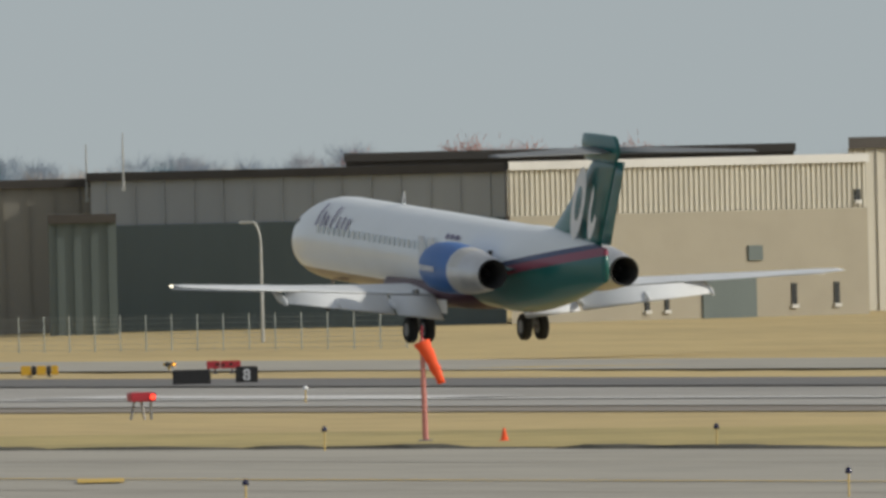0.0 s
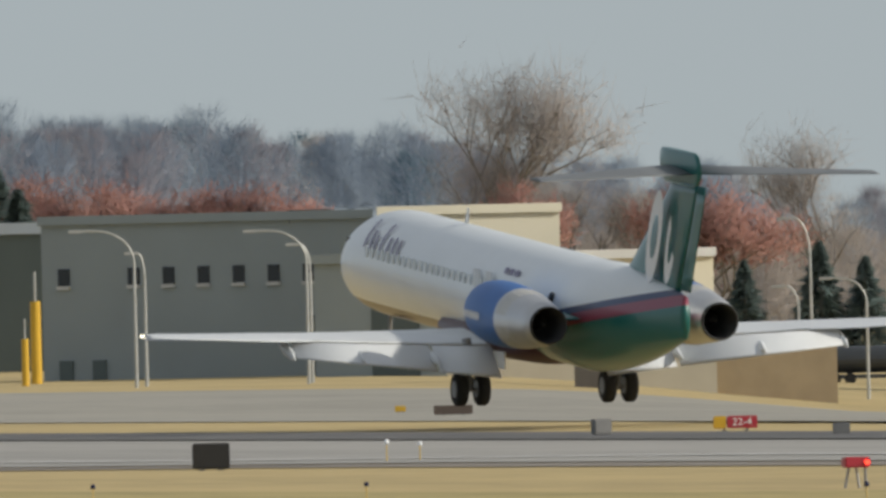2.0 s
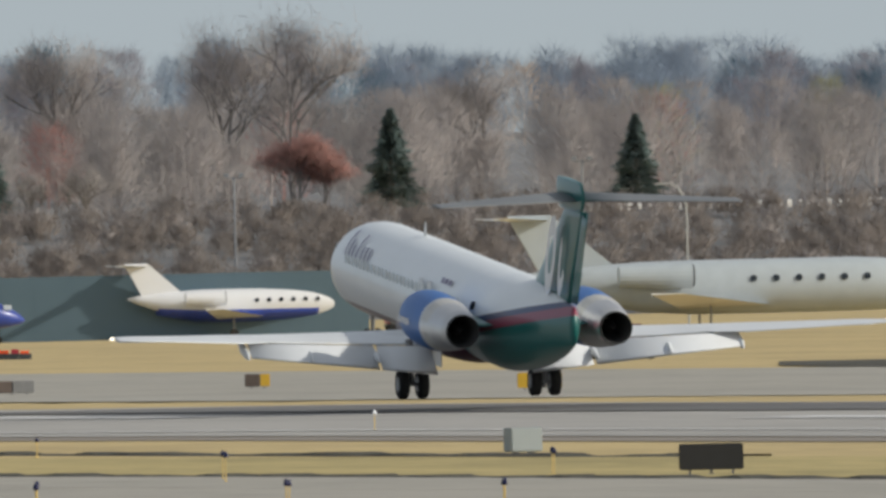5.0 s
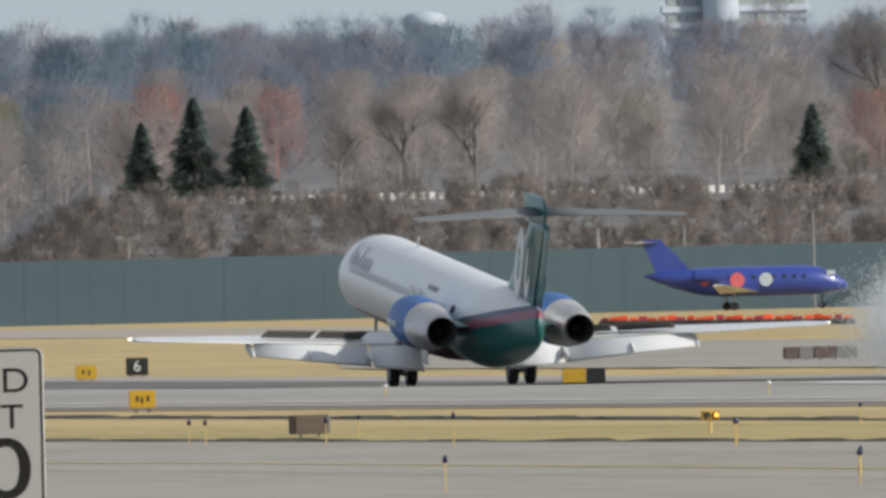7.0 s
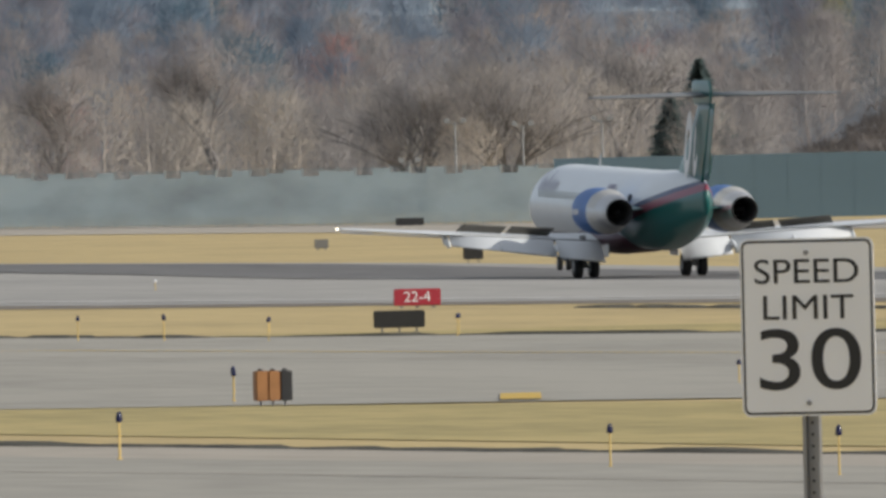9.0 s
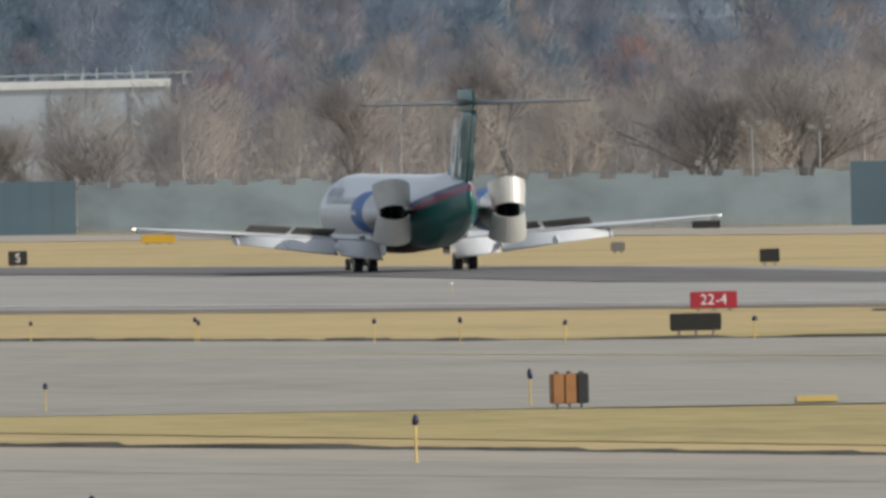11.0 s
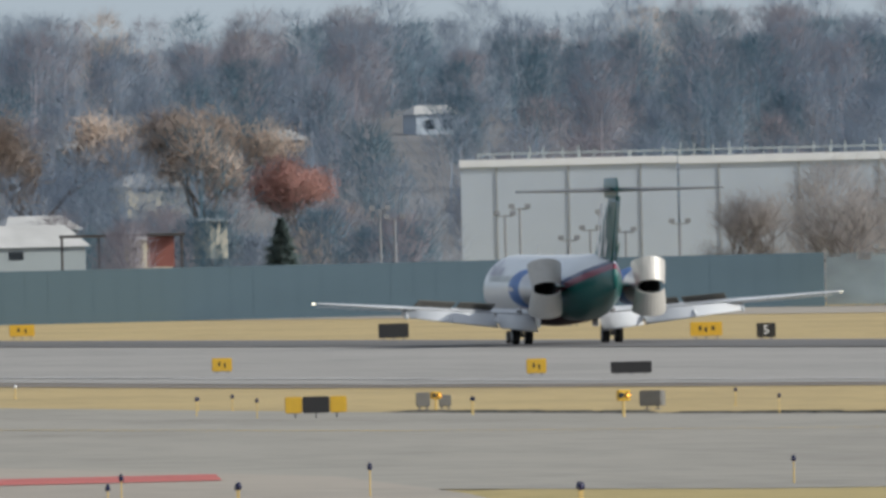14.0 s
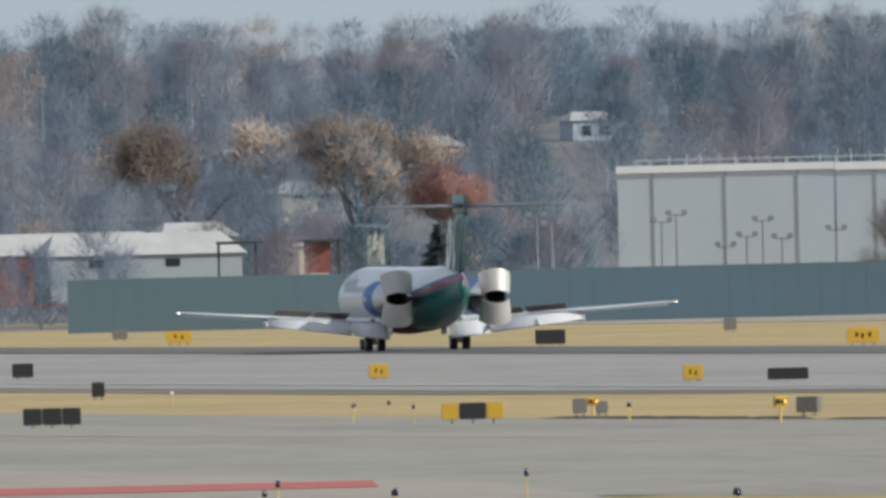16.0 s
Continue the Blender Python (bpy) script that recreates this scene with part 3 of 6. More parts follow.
    for off in (-0.2, 0.2):
        WHEELS.append(make_wheel(jet, off, 17.6, 0.34, 0.34, 0.2))
    for side in (-1, 1):
        for xa, xb in ((3.9, 6.2), (6.22, 8.6)):
            bm = bmesh.new()
            x = (xa + xb) / 2
            le, chord, z = wing_station(x)
            box(bm, -(xb - xa) / 2, (xb - xa) / 2, -0.58, 0, -0.02, 0.03, 0.008)
            sp = part("spoiler", bm, SPOILER_SHADED, jet, "raised wing spoiler panel, darkened for its shaded face")
            slope = math.degrees(math.atan2(-8.9 / 14.2 - 0.22, 1)) * 0.62
            SPOILERS.append((sp, side * x, le - chord * 0.56, z + 0.16, -side * abs(slope), side))
    return jet


def make_wheel(parent, x, y, z, r, w):
    bm = bmesh.new()
    prof = [(-w / 2, r * 0.62), (-w / 2, r * 0.86), (-w * 0.36, r * 0.97), (-w * 0.2, r), (w * 0.2, r), (w * 0.36, r * 0.97), (w / 2, r * 0.86), (w / 2, r * 0.62)]
    loft(bm, [[(px, pr * math.cos(i * math.tau / 28), pr * math.sin(i * math.tau / 28)) for i in range(28)] for px, pr in prof])
    tyre = part("wheel", bm, TYRE, parent, "black tyre", True)
    tyre.matrix_basis = pose(x, y, z)
    bm = bmesh.new()
    tube(bm, (-w * 0.53, 0, 0), (w * 0.53, 0, 0), r * 0.5, n=16)
    for k in range(6):
        a = k * math.tau / 6
        tube(bm, (-w * 0.56, r * 0.36 * math.cos(a), r * 0.36 * math.sin(a)), (w * 0.56, r * 0.36 * math.cos(a), r * 0.36 * math.sin(a)), r * 0.06, n=6)
    part("rim", bm, STEEL, tyre)
    return tyre, x, y, z, r


# Panel colour is darkened to hold the shade on the raised spoilers.
SPOILER_SHADED = material("shade_darkened_spoiler", (0.10, 0.095, 0.08), 0.6, grain=2, vary=0.2)
REVERSER = material("reverser_metal", (0.50, 0.49, 0.46), 0.5, 0.3, grain=2, vary=0.15)
BUCKETS, WHEELS, SPOILERS, AXLES = [], [], [], []
airliner = make_airliner()

# ---- buildings and walls ----
GREY_CLAD = material("grey_cladding", (0.32, 0.34, 0.35), 0.7, grain=0.4, vary=0.12, stretch=(1, 1, 0.3))
DARK_DOOR = material("dark_green_doors", (0.10, 0.126, 0.124), 0.7, grain=0.5, vary=0.25, stretch=(1, 1, 0.2))
TAN_WALL = material("tan_cladding", (0.25, 0.24, 0.21), 0.8, grain=0.3, vary=0.1)
PALE_CLAD = material("pale_corrugated_cladding", (0.50, 0.48, 0.41), 0.6, grain=0.8, vary=0.12, stretch=(1, 1, 0.2))
BEIGE = material("beige_block", (0.31, 0.285, 0.225), 0.85, grain=0.5, vary=0.12)
CREAM = material("cream_render", (0.60, 0.56, 0.44), 0.8, grain=0.4, vary=0.08)
GREENGREY = material("green_grey_render", (0.31, 0.35, 0.355), 0.8, grain=0.3, vary=0.1)
BROWN = material("brown_shed", (0.105, 0.095, 0.085), 0.85, grain=1, vary=0.25)
ROOF = material("roof_membrane", (0.50, 0.50, 0.48), 0.6, grain=0.5, vary=0.2)
ROOF_DARK = material("dark_roof", (0.06, 0.055, 0.05), 0.8, grain=0.5, vary=0.2)
BARRIER = material("blue_grey_barrier", (0.10, 0.155, 0.19), 0.75, grain=0.25, vary=0.15, stretch=(0.3, 0.3, 1))
HALL = material("white_hall_cladding", (0.480, 0.546, 0.611), 0.6, grain=0.3, vary=0.06)
TAN_BRICK = material("tan_brick", (0.34, 0.27, 0.175), 0.85, grain=1.0, vary=0.18)
HALL_ROOF = material("white_roof_membrane", (0.78, 0.80, 0.80), 0.6, grain=0.4, vary=0.12)
BRICK_RED = material("red_brick", (0.24, 0.09, 0.07), 0.85, grain=1.5, vary=0.25)
FENCE = material("galvanised_wire", (0.30, 0.33, 0.32), 0.6, 0.3, grain=2, vary=0.2)
POLE = material("galvanised_pole", (0.42, 0.43, 0.42), 0.5, 0.4, grain=2, vary=0.15)


def wall_panel(bm, a, b, z0, z1, thick, mat=0, bevel=0.0):
    """An upright slab from a to b (x, y), its thickness on the far side."""
    a, b = Vector((a[0], a[1])), Vector((b[0], b[1]))
    d = (b - a).normalized()
    n = Vector((-d.y, d.x)) * thick if thick < 3 else (a + b).normalized() * thick
    pts = [a, b, b + n, a + n]
    lo = [bm.verts.new((p.x, p.y, z0)) for p in pts]
    hi = [bm.verts.new((p.x, p.y, z1)) for p in pts]
    fs = [bm.faces.new(lo[::-1]), bm.faces.new(hi)] + [bm.faces.new((lo[i], lo[(i + 1) % 4], hi[(i + 1) % 4], hi[i])) for i in range(4)]
    for f in fs:
        f.material_index = mat
    bmesh.ops.recalc_face_normals(bm, faces=fs)


def along(a, b, s, out=0.0):
    """A place on the wall line, s from 0 to 1, out metres proud of it."""
    d = math.hypot(b[0] - a[0], b[1] - a[1])
    n = ((b[1] - a[1]) / d, -(b[0] - a[0]) / d)
    return (a[0] + (b[0] - a[0]) * s + n[0] * out, a[1] + (b[1] - a[1]) * s + n[1] * out)


def building(name, a, b, top, depth, mat, label, roof=ROOF_DARK, base=None, split=None, lower=None, windows=(), doors=(), ribs=0, rib_mat=None, parapet=0.35, frame_mat=None):
    """A block whose front runs from a to b; its depth lies on the far side. top: height of the roof edge.
    split, lower: the height and surface of a lower band. windows, doors: (from, to, low, high) along the front, 0 to 1."""
    g = min(ground_z(a[0], a[1]), ground_z(b[0], b[1])) - 0.3
    base = g if base is None else base
    house = empty(name, pose(0, 0, 0), label, "building")
    bm = bmesh.new()
    wall_panel(bm, a, b, split if split else base, top, depth)
    part("wall", bm, mat, house)
    if split:
        bm = bmesh.new()
        wall_panel(bm, along(a, b, 0, 0.12), along(a, b, 1, 0.12), base, split, depth + 0.1)
        part("lower_wall", bm, lower, house)
    bm = bmesh.new()
    wall_panel(bm, along(a, b, -0.004, 0.25), along(a, b, 1.004, 0.25), top - 0.05, top + parapet, depth + 0.5)
    part("roof", bm, roof, house)
    face = 0.12 if split else 0.0
    for s0, s1, z0, z1 in doors:
        bm = bmesh.new()
        wall_panel(bm, along(a, b, s0, face + 0.1), along(a, b, s1, face + 0.1), z0, z1, 0.14)
        part("door", bm, frame_mat or DARK_DOOR, house)
    for s0, s1, z0, z1 in windows:
        bm = bmesh.new()
        wall_panel(bm, along(a, b, s0, face + 0.05), along(a, b, s1, face + 0.05), z0, z1, 0.1)
        win = part("window", bm, GLASS, house)
        bm = bmesh.new()
        wall_panel(bm, along(a, b, s0 - 0.002, face + 0.14), along(a, b, s1 + 0.002, face + 0.14), z0 - 0.16, z0, 0.2)
        part("window_sill", bm, ROOF, win)
    for i in range(ribs):
        s = (i + 0.5) / ribs
        bm = bmesh.new()
        half = 0.0022 if ribs > 3 else 0.0034
        p, q = along(a, b, s - half, 0.09), along(a, b, s + half, 0.09)
        wall_panel(bm, p, q, split if split else base, top, 0.12)
        part("rib", bm, rib_mat or mat, house)
    return house


def P2(x, y, z):
    return (x, y)


def P3(x, y, z):
    return z


# hangars by the threshold
building("hangar", P2(480.17, 1287.37, 5.35), P2(494.65, 1271.15, 5.42), P3(494.65, 1271.15, 5.35), 16, GREY_CLAD, "large grey metal hangar with dark green sliding doors", split=P3(488.86, 1277.67, 3.21), lower=DARK_DOOR, ribs=14)
building("hangar", P2(494.02, 1269.25, 5.42), P2(514.31, 1275.19, 5.60), P3(494.02, 1269.25, 5.42), 10, PALE_CLAD, "sunlit pale corrugated hangar wall over beige block base", split=P3(494.05, 1269.24, 3.25), lower=BEIGE, ribs=70, roof=ROOF, windows=((0.37, 0.382, -1.3, -0.5), (0.425, 0.437, -1.3, -0.5), (0.78, 0.795, -1.2, -0.2), (0.90, 0.915, -1.2, -0.2), (0.965, 0.98, 3.6, 4.1)), doors=((0.53, 0.68, -2.4, 0.3), (0.66, 0.70, 0.9, 1.6)))
building("hangar", P2(522.93, 1298.67, 6.23), P2(547.50, 1301.53, 6.13), P3(522.92, 1298.67, 6.04), 10, PALE_CLAD, "tall pale corrugated hangar with dark roof edge", ribs=40, roof=ROOF_DARK, parapet=0.5)
building("hangar_roof_block", P2(497.79, 1299.95, 5.85), P2(517.57, 1292.20, 5.89), P3(500.00, 1299.10, 5.99), 10, ROOF_DARK, "low dark roof block above the hangar", base=3.0, roof=ROOF_DARK)
building("hangar", P2(470.49, 1295.19, 5.30), P2(481.60, 1291.10, 5.02), P3(476.09, 1293.15, 5.10), 8, TAN_WALL, "plain tan metal hangar with a blue door", doors=((0.105, 0.205, -3, P3(472.12, 1294.60, 0.30)),), frame_mat=BLUE, ribs=10)
building("door_pocket", P2(473.74, 1275.89, 3.57), P2(476.69, 1274.79, 3.49), P3(474.99, 1274.36, 3.45), 6, DARK_DOOR, "dark green sliding door pocket beside the hangar", ribs=4)
# service buildings
building("service_building", P2(405.79, 1253.98, 7.23), P2(417.45, 1241.71, 7.00), P3(412.44, 1247.59, 7.03), 14, GREENGREY, "two-storey green-grey service building with small windows", windows=tuple((0.05 + 0.105 * i, 0.085 + 0.105 * i, P3(424.41, 1281.55, 4.24), P3(424.43, 1281.54, 5.01)) for i in (0, 2, 3, 4, 5, 6, 7)), doors=((0.05, 0.09, -3, 0.9), (0.15, 0.19, -3, 0.9), (0.80, 0.90, -3, P3(421.17, 1282.62, 2.70))), roof=GREENGREY)
building("service_annex", P2(415.61, 1235.99, 7.22), P2(424.30, 1236.21, 7.13), P3(419.14, 1235.86, 7.12), 6, CREAM, "cream rendered upper storey with a thin roof edge", base=P3(419.08, 1235.88, 4.66), roof=CREAM)
building("service_annex", P2(415.85, 1227.47, 5.00), P2(428.74, 1228.32, 4.97), P3(419.21, 1228.44, 4.98), 5, CREAM, "low cream rendered building with square windows", windows=tuple((s, s + 0.062, P3(419.17, 1228.45, 3.24), P3(419.18, 1228.45, 3.91)) for s in (0.125, 0.265, 0.40, 0.72, 0.86)), split=P3(419.16, 1228.46, 2.79), lower=BEIGE, roof=ROOF)
building("service_annex", P2(410.73, 1230.25, 5.14), P2(415.23, 1225.57, 5.00), P3(412.34, 1227.60, 5.03), 5, GREENGREY, "low green-grey block with a roller door", doors=((0.44, 0.80, -3, P3(412.32, 1227.61, 4.01)),), roof=GREENGREY)
building("brown_shed", P2(401.70, 1168.90, 3.84), P2(404.15, 1168.06, 3.82), P3(402.76, 1168.54, 3.81), 5, BROWN, "small dark brown shed", roof=BROWN)
building("tan_annex", P2(428.88, 1229.34, 3.77), P2(434.15, 1227.48, 3.69), 1.7, 5, TAN_BRICK, "low tan brick annex", roof=ROOF_DARK, parapet=0.2)
bm = bmesh.new()
q = 416.36, 1244.18, 7.07
box(bm, -2.0, -0.1, 0, 2, -0.3, 0.35, 0.03)
box(bm, 0.0, 0.7, 0, 2, -0.3, 0.4, 0.03, 1)
box(bm, 0.9, 1.6, 0, 2, -0.3, 0.4, 0.03, 1)
unit = part("roof_unit", bm, [ROOF_DARK, HALL])
unit.matrix_basis = facing(q[0], q[1], 0, q[2])
tagged(unit, "dark and white ventilation unit on the roof", "ventilation unit")
building("long_shed", P2(428.89, 1356.83, 7.07), P2(441.51, 1349.62, 6.87), P3(434.01, 1353.10, 6.71), 10, DARK_DOOR, "low dark shed with a bright roof edge", roof=HALL, parapet=0.5)
bm = bmesh.new()
p, q = (428.6, 1356.0), (434.8, 1352.6)
vs = [bm.verts.new(v) for v in ((p[0], p[1], 7.15), (q[0], q[1], 7.15), (q[0] + 3.0, q[1] + 9.0, 7.75), (p[0] + 3.0, p[1] + 9.0, 7.75), (p[0], p[1], 7.08), (q[0], q[1], 7.08), (q[0] + 3.0, q[1] + 9.0, 7.68), (p[0] + 3.0, p[1] + 9.0, 7.68))]
for f in ((0, 1, 2, 3), (7, 6, 5, 4), (4, 5, 1, 0), (5, 6, 2, 1), (6, 7, 3, 2), (7, 4, 0, 3)):
    bm.faces.new([vs[k] for k in f])
tagged(part("roof_sheet", bm, HALL_ROOF), "bright sloping metal roof sheet on the shed", "roof")
# slatted rack beside it
building("slatted_rack", P2(424.44, 1336.21, 4.99), P2(427.56, 1333.11, 5.03), P3(425.81, 1334.72, 4.98), 5, DARK_DOOR, "dark slatted metal rack", roof=ROOF_DARK)


def barrier(name, a, b, top, label, pieces, mat=BARRIER):
    """A long sound barrier of equal panels with posts."""
    w = empty(name, pose(0, 0, 0), label, "wall", kind="structure")
    for i in range(pieces):
        p, q = along(a, b, i / pieces), along(a, b, (i + 1) / pieces - 0.0001)
        bm = bmesh.new()
        wall_panel(bm, p, q, min(ground_z(*p), ground_z(*q)) - 0.5, top(i / pieces), 0.3)
        part("panel", bm, mat, w)
        bm = bmesh.new()
        p, q = along(a, b, i / pieces - 0.0006, 0.012), along(a, b, i / pieces + 0.0006, 0.012)
        wall_panel(bm, p, q, ground_z(*p) - 0.5, top(i / pieces) + 0.05, 0.2)
        part("post", bm, mat, w)
    return w


WALL_A, WALL_B = P2(418.40, 1914.82, 4.00), P2(513.49, 1891.54, 0.87)
barrier("wall_east", WALL_A, WALL_B, lambda s: 4.3, "long blue-grey panelled sound barrier", 44)
WALL_C, WALL_D = P2(344.61, 2167.78, 3.83), P2(411.81, 2156.02, 2.31)
barrier("wall_west", WALL_C, WALL_D, lambda s: 4.0, "long blue-grey panelled sound barrier", 40)


def wire_fence(a, b, height, label, bays, wire=0.05):
    f = empty("fence", pose(0, 0, 0), label, "fence")
    for i in range(bays + 1):
        p = along(a, b, i / bays)
        bm = bmesh.new()
        tube(bm, (p[0], p[1], ground_z(*p)), (p[0], p[1], ground_z(*p) + height), 0.012 + 0.012 * height, n=6)
        part("post", bm, FENCE, f)
    verts, faces = [], []
    rows = int(height / 0.22)
    for i in range(bays):
        p, q = along(a, b, i / bays), along(a, b, (i + 1) / bays)
        for j in range(rows):
            z = ground_z(*p) + 0.1 + j * 0.22
            k = len(verts)
            verts += [(p[0], p[1], z), (q[0], q[1], z), (q[0], q[1], z + wire), (p[0], p[1], z + wire)]
            faces.append((k, k + 1, k + 2, k + 3))
        for j in range(12):
            u = along(a, b, (i + j / 12) / bays, 0.02)
            v = along(a, b, (i + j / 12) / bays + wire / math.hypot(b[0] - a[0], b[1] - a[1]), 0.02)
            k, z = len(verts), ground_z(*u)
            verts += [(*u, z), (*v, z), (*v, z + height), (*u, z + height)]
            faces.append((k, k + 1, k + 2, k + 3))
    m = mesh_of("mesh_wire", verts, faces, FENCE, f)
    m["kind"] = "stuff"
    return f


def glare_cloth():
    """Added cloth for pale glare behind the fence: an open weave, partly see-through."""
    m = material("fence_glare_cloth", (0.50, 0.56, 0.55), 0.9, grain=0.5, vary=0.5, stretch=(1, 0.12, 1))
    t = m.node_tree
    clear, mix = t.nodes.new("ShaderNodeBsdfTransparent"), t.nodes.new("ShaderNodeMixShader")
    mix.inputs[0].default_value = 0.45
    t.links.new(t.nodes["Principled BSDF"].outputs[0], mix.inputs[1])
    t.links.new(clear.outputs[0], mix.inputs[2])
    t.links.new(mix.outputs[0], t.nodes["Material Output"].inputs[0])
    return m


GLARE_CLOTH = glare_cloth()


def fence_glare(f, a, b, bays):
    """A sheet of the added glare cloth in each bay, its top sagging a little."""
    for i in range(bays):
        p, q = along(a, b, i / bays, 0.06), along(a, b, (i + 1) / bays, 0.06)
        g, rise = ground_z(*p) + 0.15, 3.5 + 0.25 * math.sin(i * 2.3)
        bm = bmesh.new()
        wall_panel(bm, p, q, g, g + rise, 0.02)
        part("screen_panel", bm, GLARE_CLOTH, f)


perimeter = wire_fence(P2(411.04, 2151.08, 0.63), P2(419.57, 1919.68, 0.59), 4.0, "tall galvanised wire mesh fence with pale cloth added for the glare behind", 46)
fence_glare(perimeter, (411.04, 2151.08), (419.57, 1919.68), 46)
wire_fence(P2(444.62, 1210.96, -0.90), P2(449.28, 1166.47, -1.02), 1.6, "low wire fence before the hangar doors", 18, 0.014)

# the white hall and its darker flank
HALL_A, HALL_B, HALL_C = P2(428.60, 2404.09, 11.56), P2(445.93, 2398.90, 11.36), P2(465.27, 2393.10, 10.90)
hall_top = P3(428.60, 2404.09, 11.56)
building("white_hall", HALL_A, HALL_B, hall_top, 12, HALL, "big white metal hall with dark panel joints", ribs=3, rib_mat=GREY_CLAD, roof=HALL_ROOF, parapet=0.55)
building("white_hall", P2(446.13, 2398.84, 11.36), HALL_C, hall_top - 0.1, 12, HALL, "long pale flank of the metal hall behind bare trees", ribs=3, rib_mat=GREY_CLAD, roof=HALL_ROOF, parapet=0.6)
for i in range(9):
    s = 0.08 + i * 0.11
    bm = bmesh.new()
    q = along(HALL_A, HALL_C, s, -8)
    for dx in (-2.5, -1.2, 0.4, 1.9):
        tube(bm, (q[0] + dx, q[1], hall_top), (q[0] + dx, q[1], hall_top + 1.2 + 0.4 * math.sin(i * 2.1 + dx)), 0.07, n=6)
    tube(bm, (q[0] - 2.6, q[1], hall_top + 1.0), (q[0] + 2.6, q[1], hall_top + 1.0), 0.07, n=6)
    tagged(part("roof_railing", bm, FENCE), "pale metal railing section on the hall roof", "railing", "railings on the hall roof")

# control tower, water tower
tower = empty("control_tower", pose(0, 0, 0), "pale concrete tower block with a round shaft", "tower")
a, b = P2(954.45, 3781.40, 36.25), P2(975.30, 3785.00, 35.64)
zt = P3(961.44, 3769.32, 36.09)
bm = bmesh.new()
wall_panel(bm, a, b, 8, zt, 18)
part("block", bm, HALL, tower)
for r in range(3):
    for i in range(8):
        if 2 <= i <= 3:
            continue
        bm = bmesh.new()
        wall_panel(bm, along(a, b, 0.03 + i * 0.122, 0.15), along(a, b, 0.03 + i * 0.122 + 0.10, 0.15), zt - 1.9 - r * 2.1, zt - 0.9 - r * 2.1, 0.2)
        part("window", bm, GREENGREY, tower)
for r in range(3):
    bm = bmesh.new()
    wall_panel(bm, along(a, b, -0.01, 0.5), along(a, b, 1.01, 0.5), zt - 0.55 - r * 2.1, zt + 0.25 - r * 2.1, 0.6)
    part("floor_band", bm, HALL, tower)
c = along(a, b, 0.36, 2.0)
bm = bmesh.new()
tube(bm, (c[0], c[1], 8), (c[0], c[1], zt + 3.0), 2.4, n=28)
tube(bm, (c[0], c[1], zt + 3.0), (c[0], c[1], zt + 6.5), 2.4, 4.2, n=28)
part("shaft", bm, HALL, tower)
bm = bmesh.new()
q = 994.87, 4080.47, 34.99
loft(bm, [[(q[0] + r * math.cos(i * math.tau / 28), q[1] + r * math.sin(i * math.tau / 28), q[2] + z) for i in range(28)] for z, r in ((-14, 0.6), (-2.6, 0.7), (-1.6, 1.8), (-0.6, 2.9), (0.4, 3.1), (1.1, 2.6), (1.55, 1.3), (1.65, 0.1))])
tagged(part("water_tower", bm, HALL, None, "", True), "pale bulbous water tower above the trees", "water tower")

# houses and roofs on the slope
def house(x, y, z, w, h, mat, roof_mat, label, d=7.0):
    t = empty("house", facing(x, y, 12, z), label, "house", "houses on the slope")
    bm = bmesh.new()
    box(bm, -w / 2, w / 2, 0, d, -2, h)
    part("wall", bm, mat, t)
    bm = bmesh.new()
    rise, inset = min(1.8, w * 0.2), min(1.0, w * 0.12)
    vs = [bm.verts.new(p) for p in ((-w / 2 - 0.4, -0.4, h), (w / 2 + 0.4, -0.4, h), (w / 2 + 0.4, d + 0.4, h), (-w / 2 - 0.4, d + 0.4, h), (-w / 2 + inset, d / 2, h + rise), (w / 2 - inset, d / 2, h + rise))]
    for f in ((0, 1, 5, 4), (1, 2, 5), (2, 3, 4, 5), (3, 0, 4), (3, 2, 1, 0)):
        bm.faces.new([vs[i] for i in f])
    part("roof", bm, roof_mat, t)
    for i in range(2):
        bm = bmesh.new()
        box(bm, -w * 0.3 + i * w * 0.4, -w * 0.3 + i * w * 0.4 + min(1.2, w * 0.2), -0.06, 0.05, h * 0.45, h * 0.8)
        part("window", bm, GLASS, t)


for args in (
    (454.61, 2712.16, 10.15, 6, 0.9, CREAM, ROOF, "cream house with a pale roof among bare trees"),
    (404.91, 2416.31, 5.10, 2.5, 1.0, CREAM, ROOF, "small cream house with a pale roof"),
    (559.45, 3150.72, 16.04, 5, 3.0, HALL, ROOF, "pale house half hidden by trees"),
    (418.42, 2464.74, 6.39, 1.5, 1.2, CREAM, ROOF, "narrow cream house wall"),
    (472.58, 2861.24, 12.87, 3, 2.4, GREENGREY, ROOF, "small grey house high on the slope"),
    (400.46, 2447.45, 5.55, 6, 1.6, GREENGREY, ROOF, "low grey house with a pale roof"),
    (377.18, 2390.43, 3.65, 22, 2.2, BRICK_RED, ROOF, "long low brick building with a white roof"),
    (383.19, 2369.21, 3.92, 16, 1.8, GREENGREY, ROOF, "low grey building with a white roof edge"),
    (679.77, 3024.55, 13.62, 3, 2.0, CREAM, ROOF, "cream house on the wooded slope"),
    (508.54, 2956.58, 14.36, 5, 1.6, BROWN, ROOF, "brown house with a pale roof edge"),
):
    house(*args)
bm = bmesh.new()
q = 393.67, 2347.22, 3.89
box(bm, -1.1, 1.1, 0, 3, 0, 2.5, 0.02)
red_shed = part("red_shed", bm, BRICK_RED)
red_shed.matrix_basis = facing(q[0], q[1], 0, q[2])
tagged(red_shed, "small red shed under a dark flat canopy", "shed")
bm = bmesh.new()
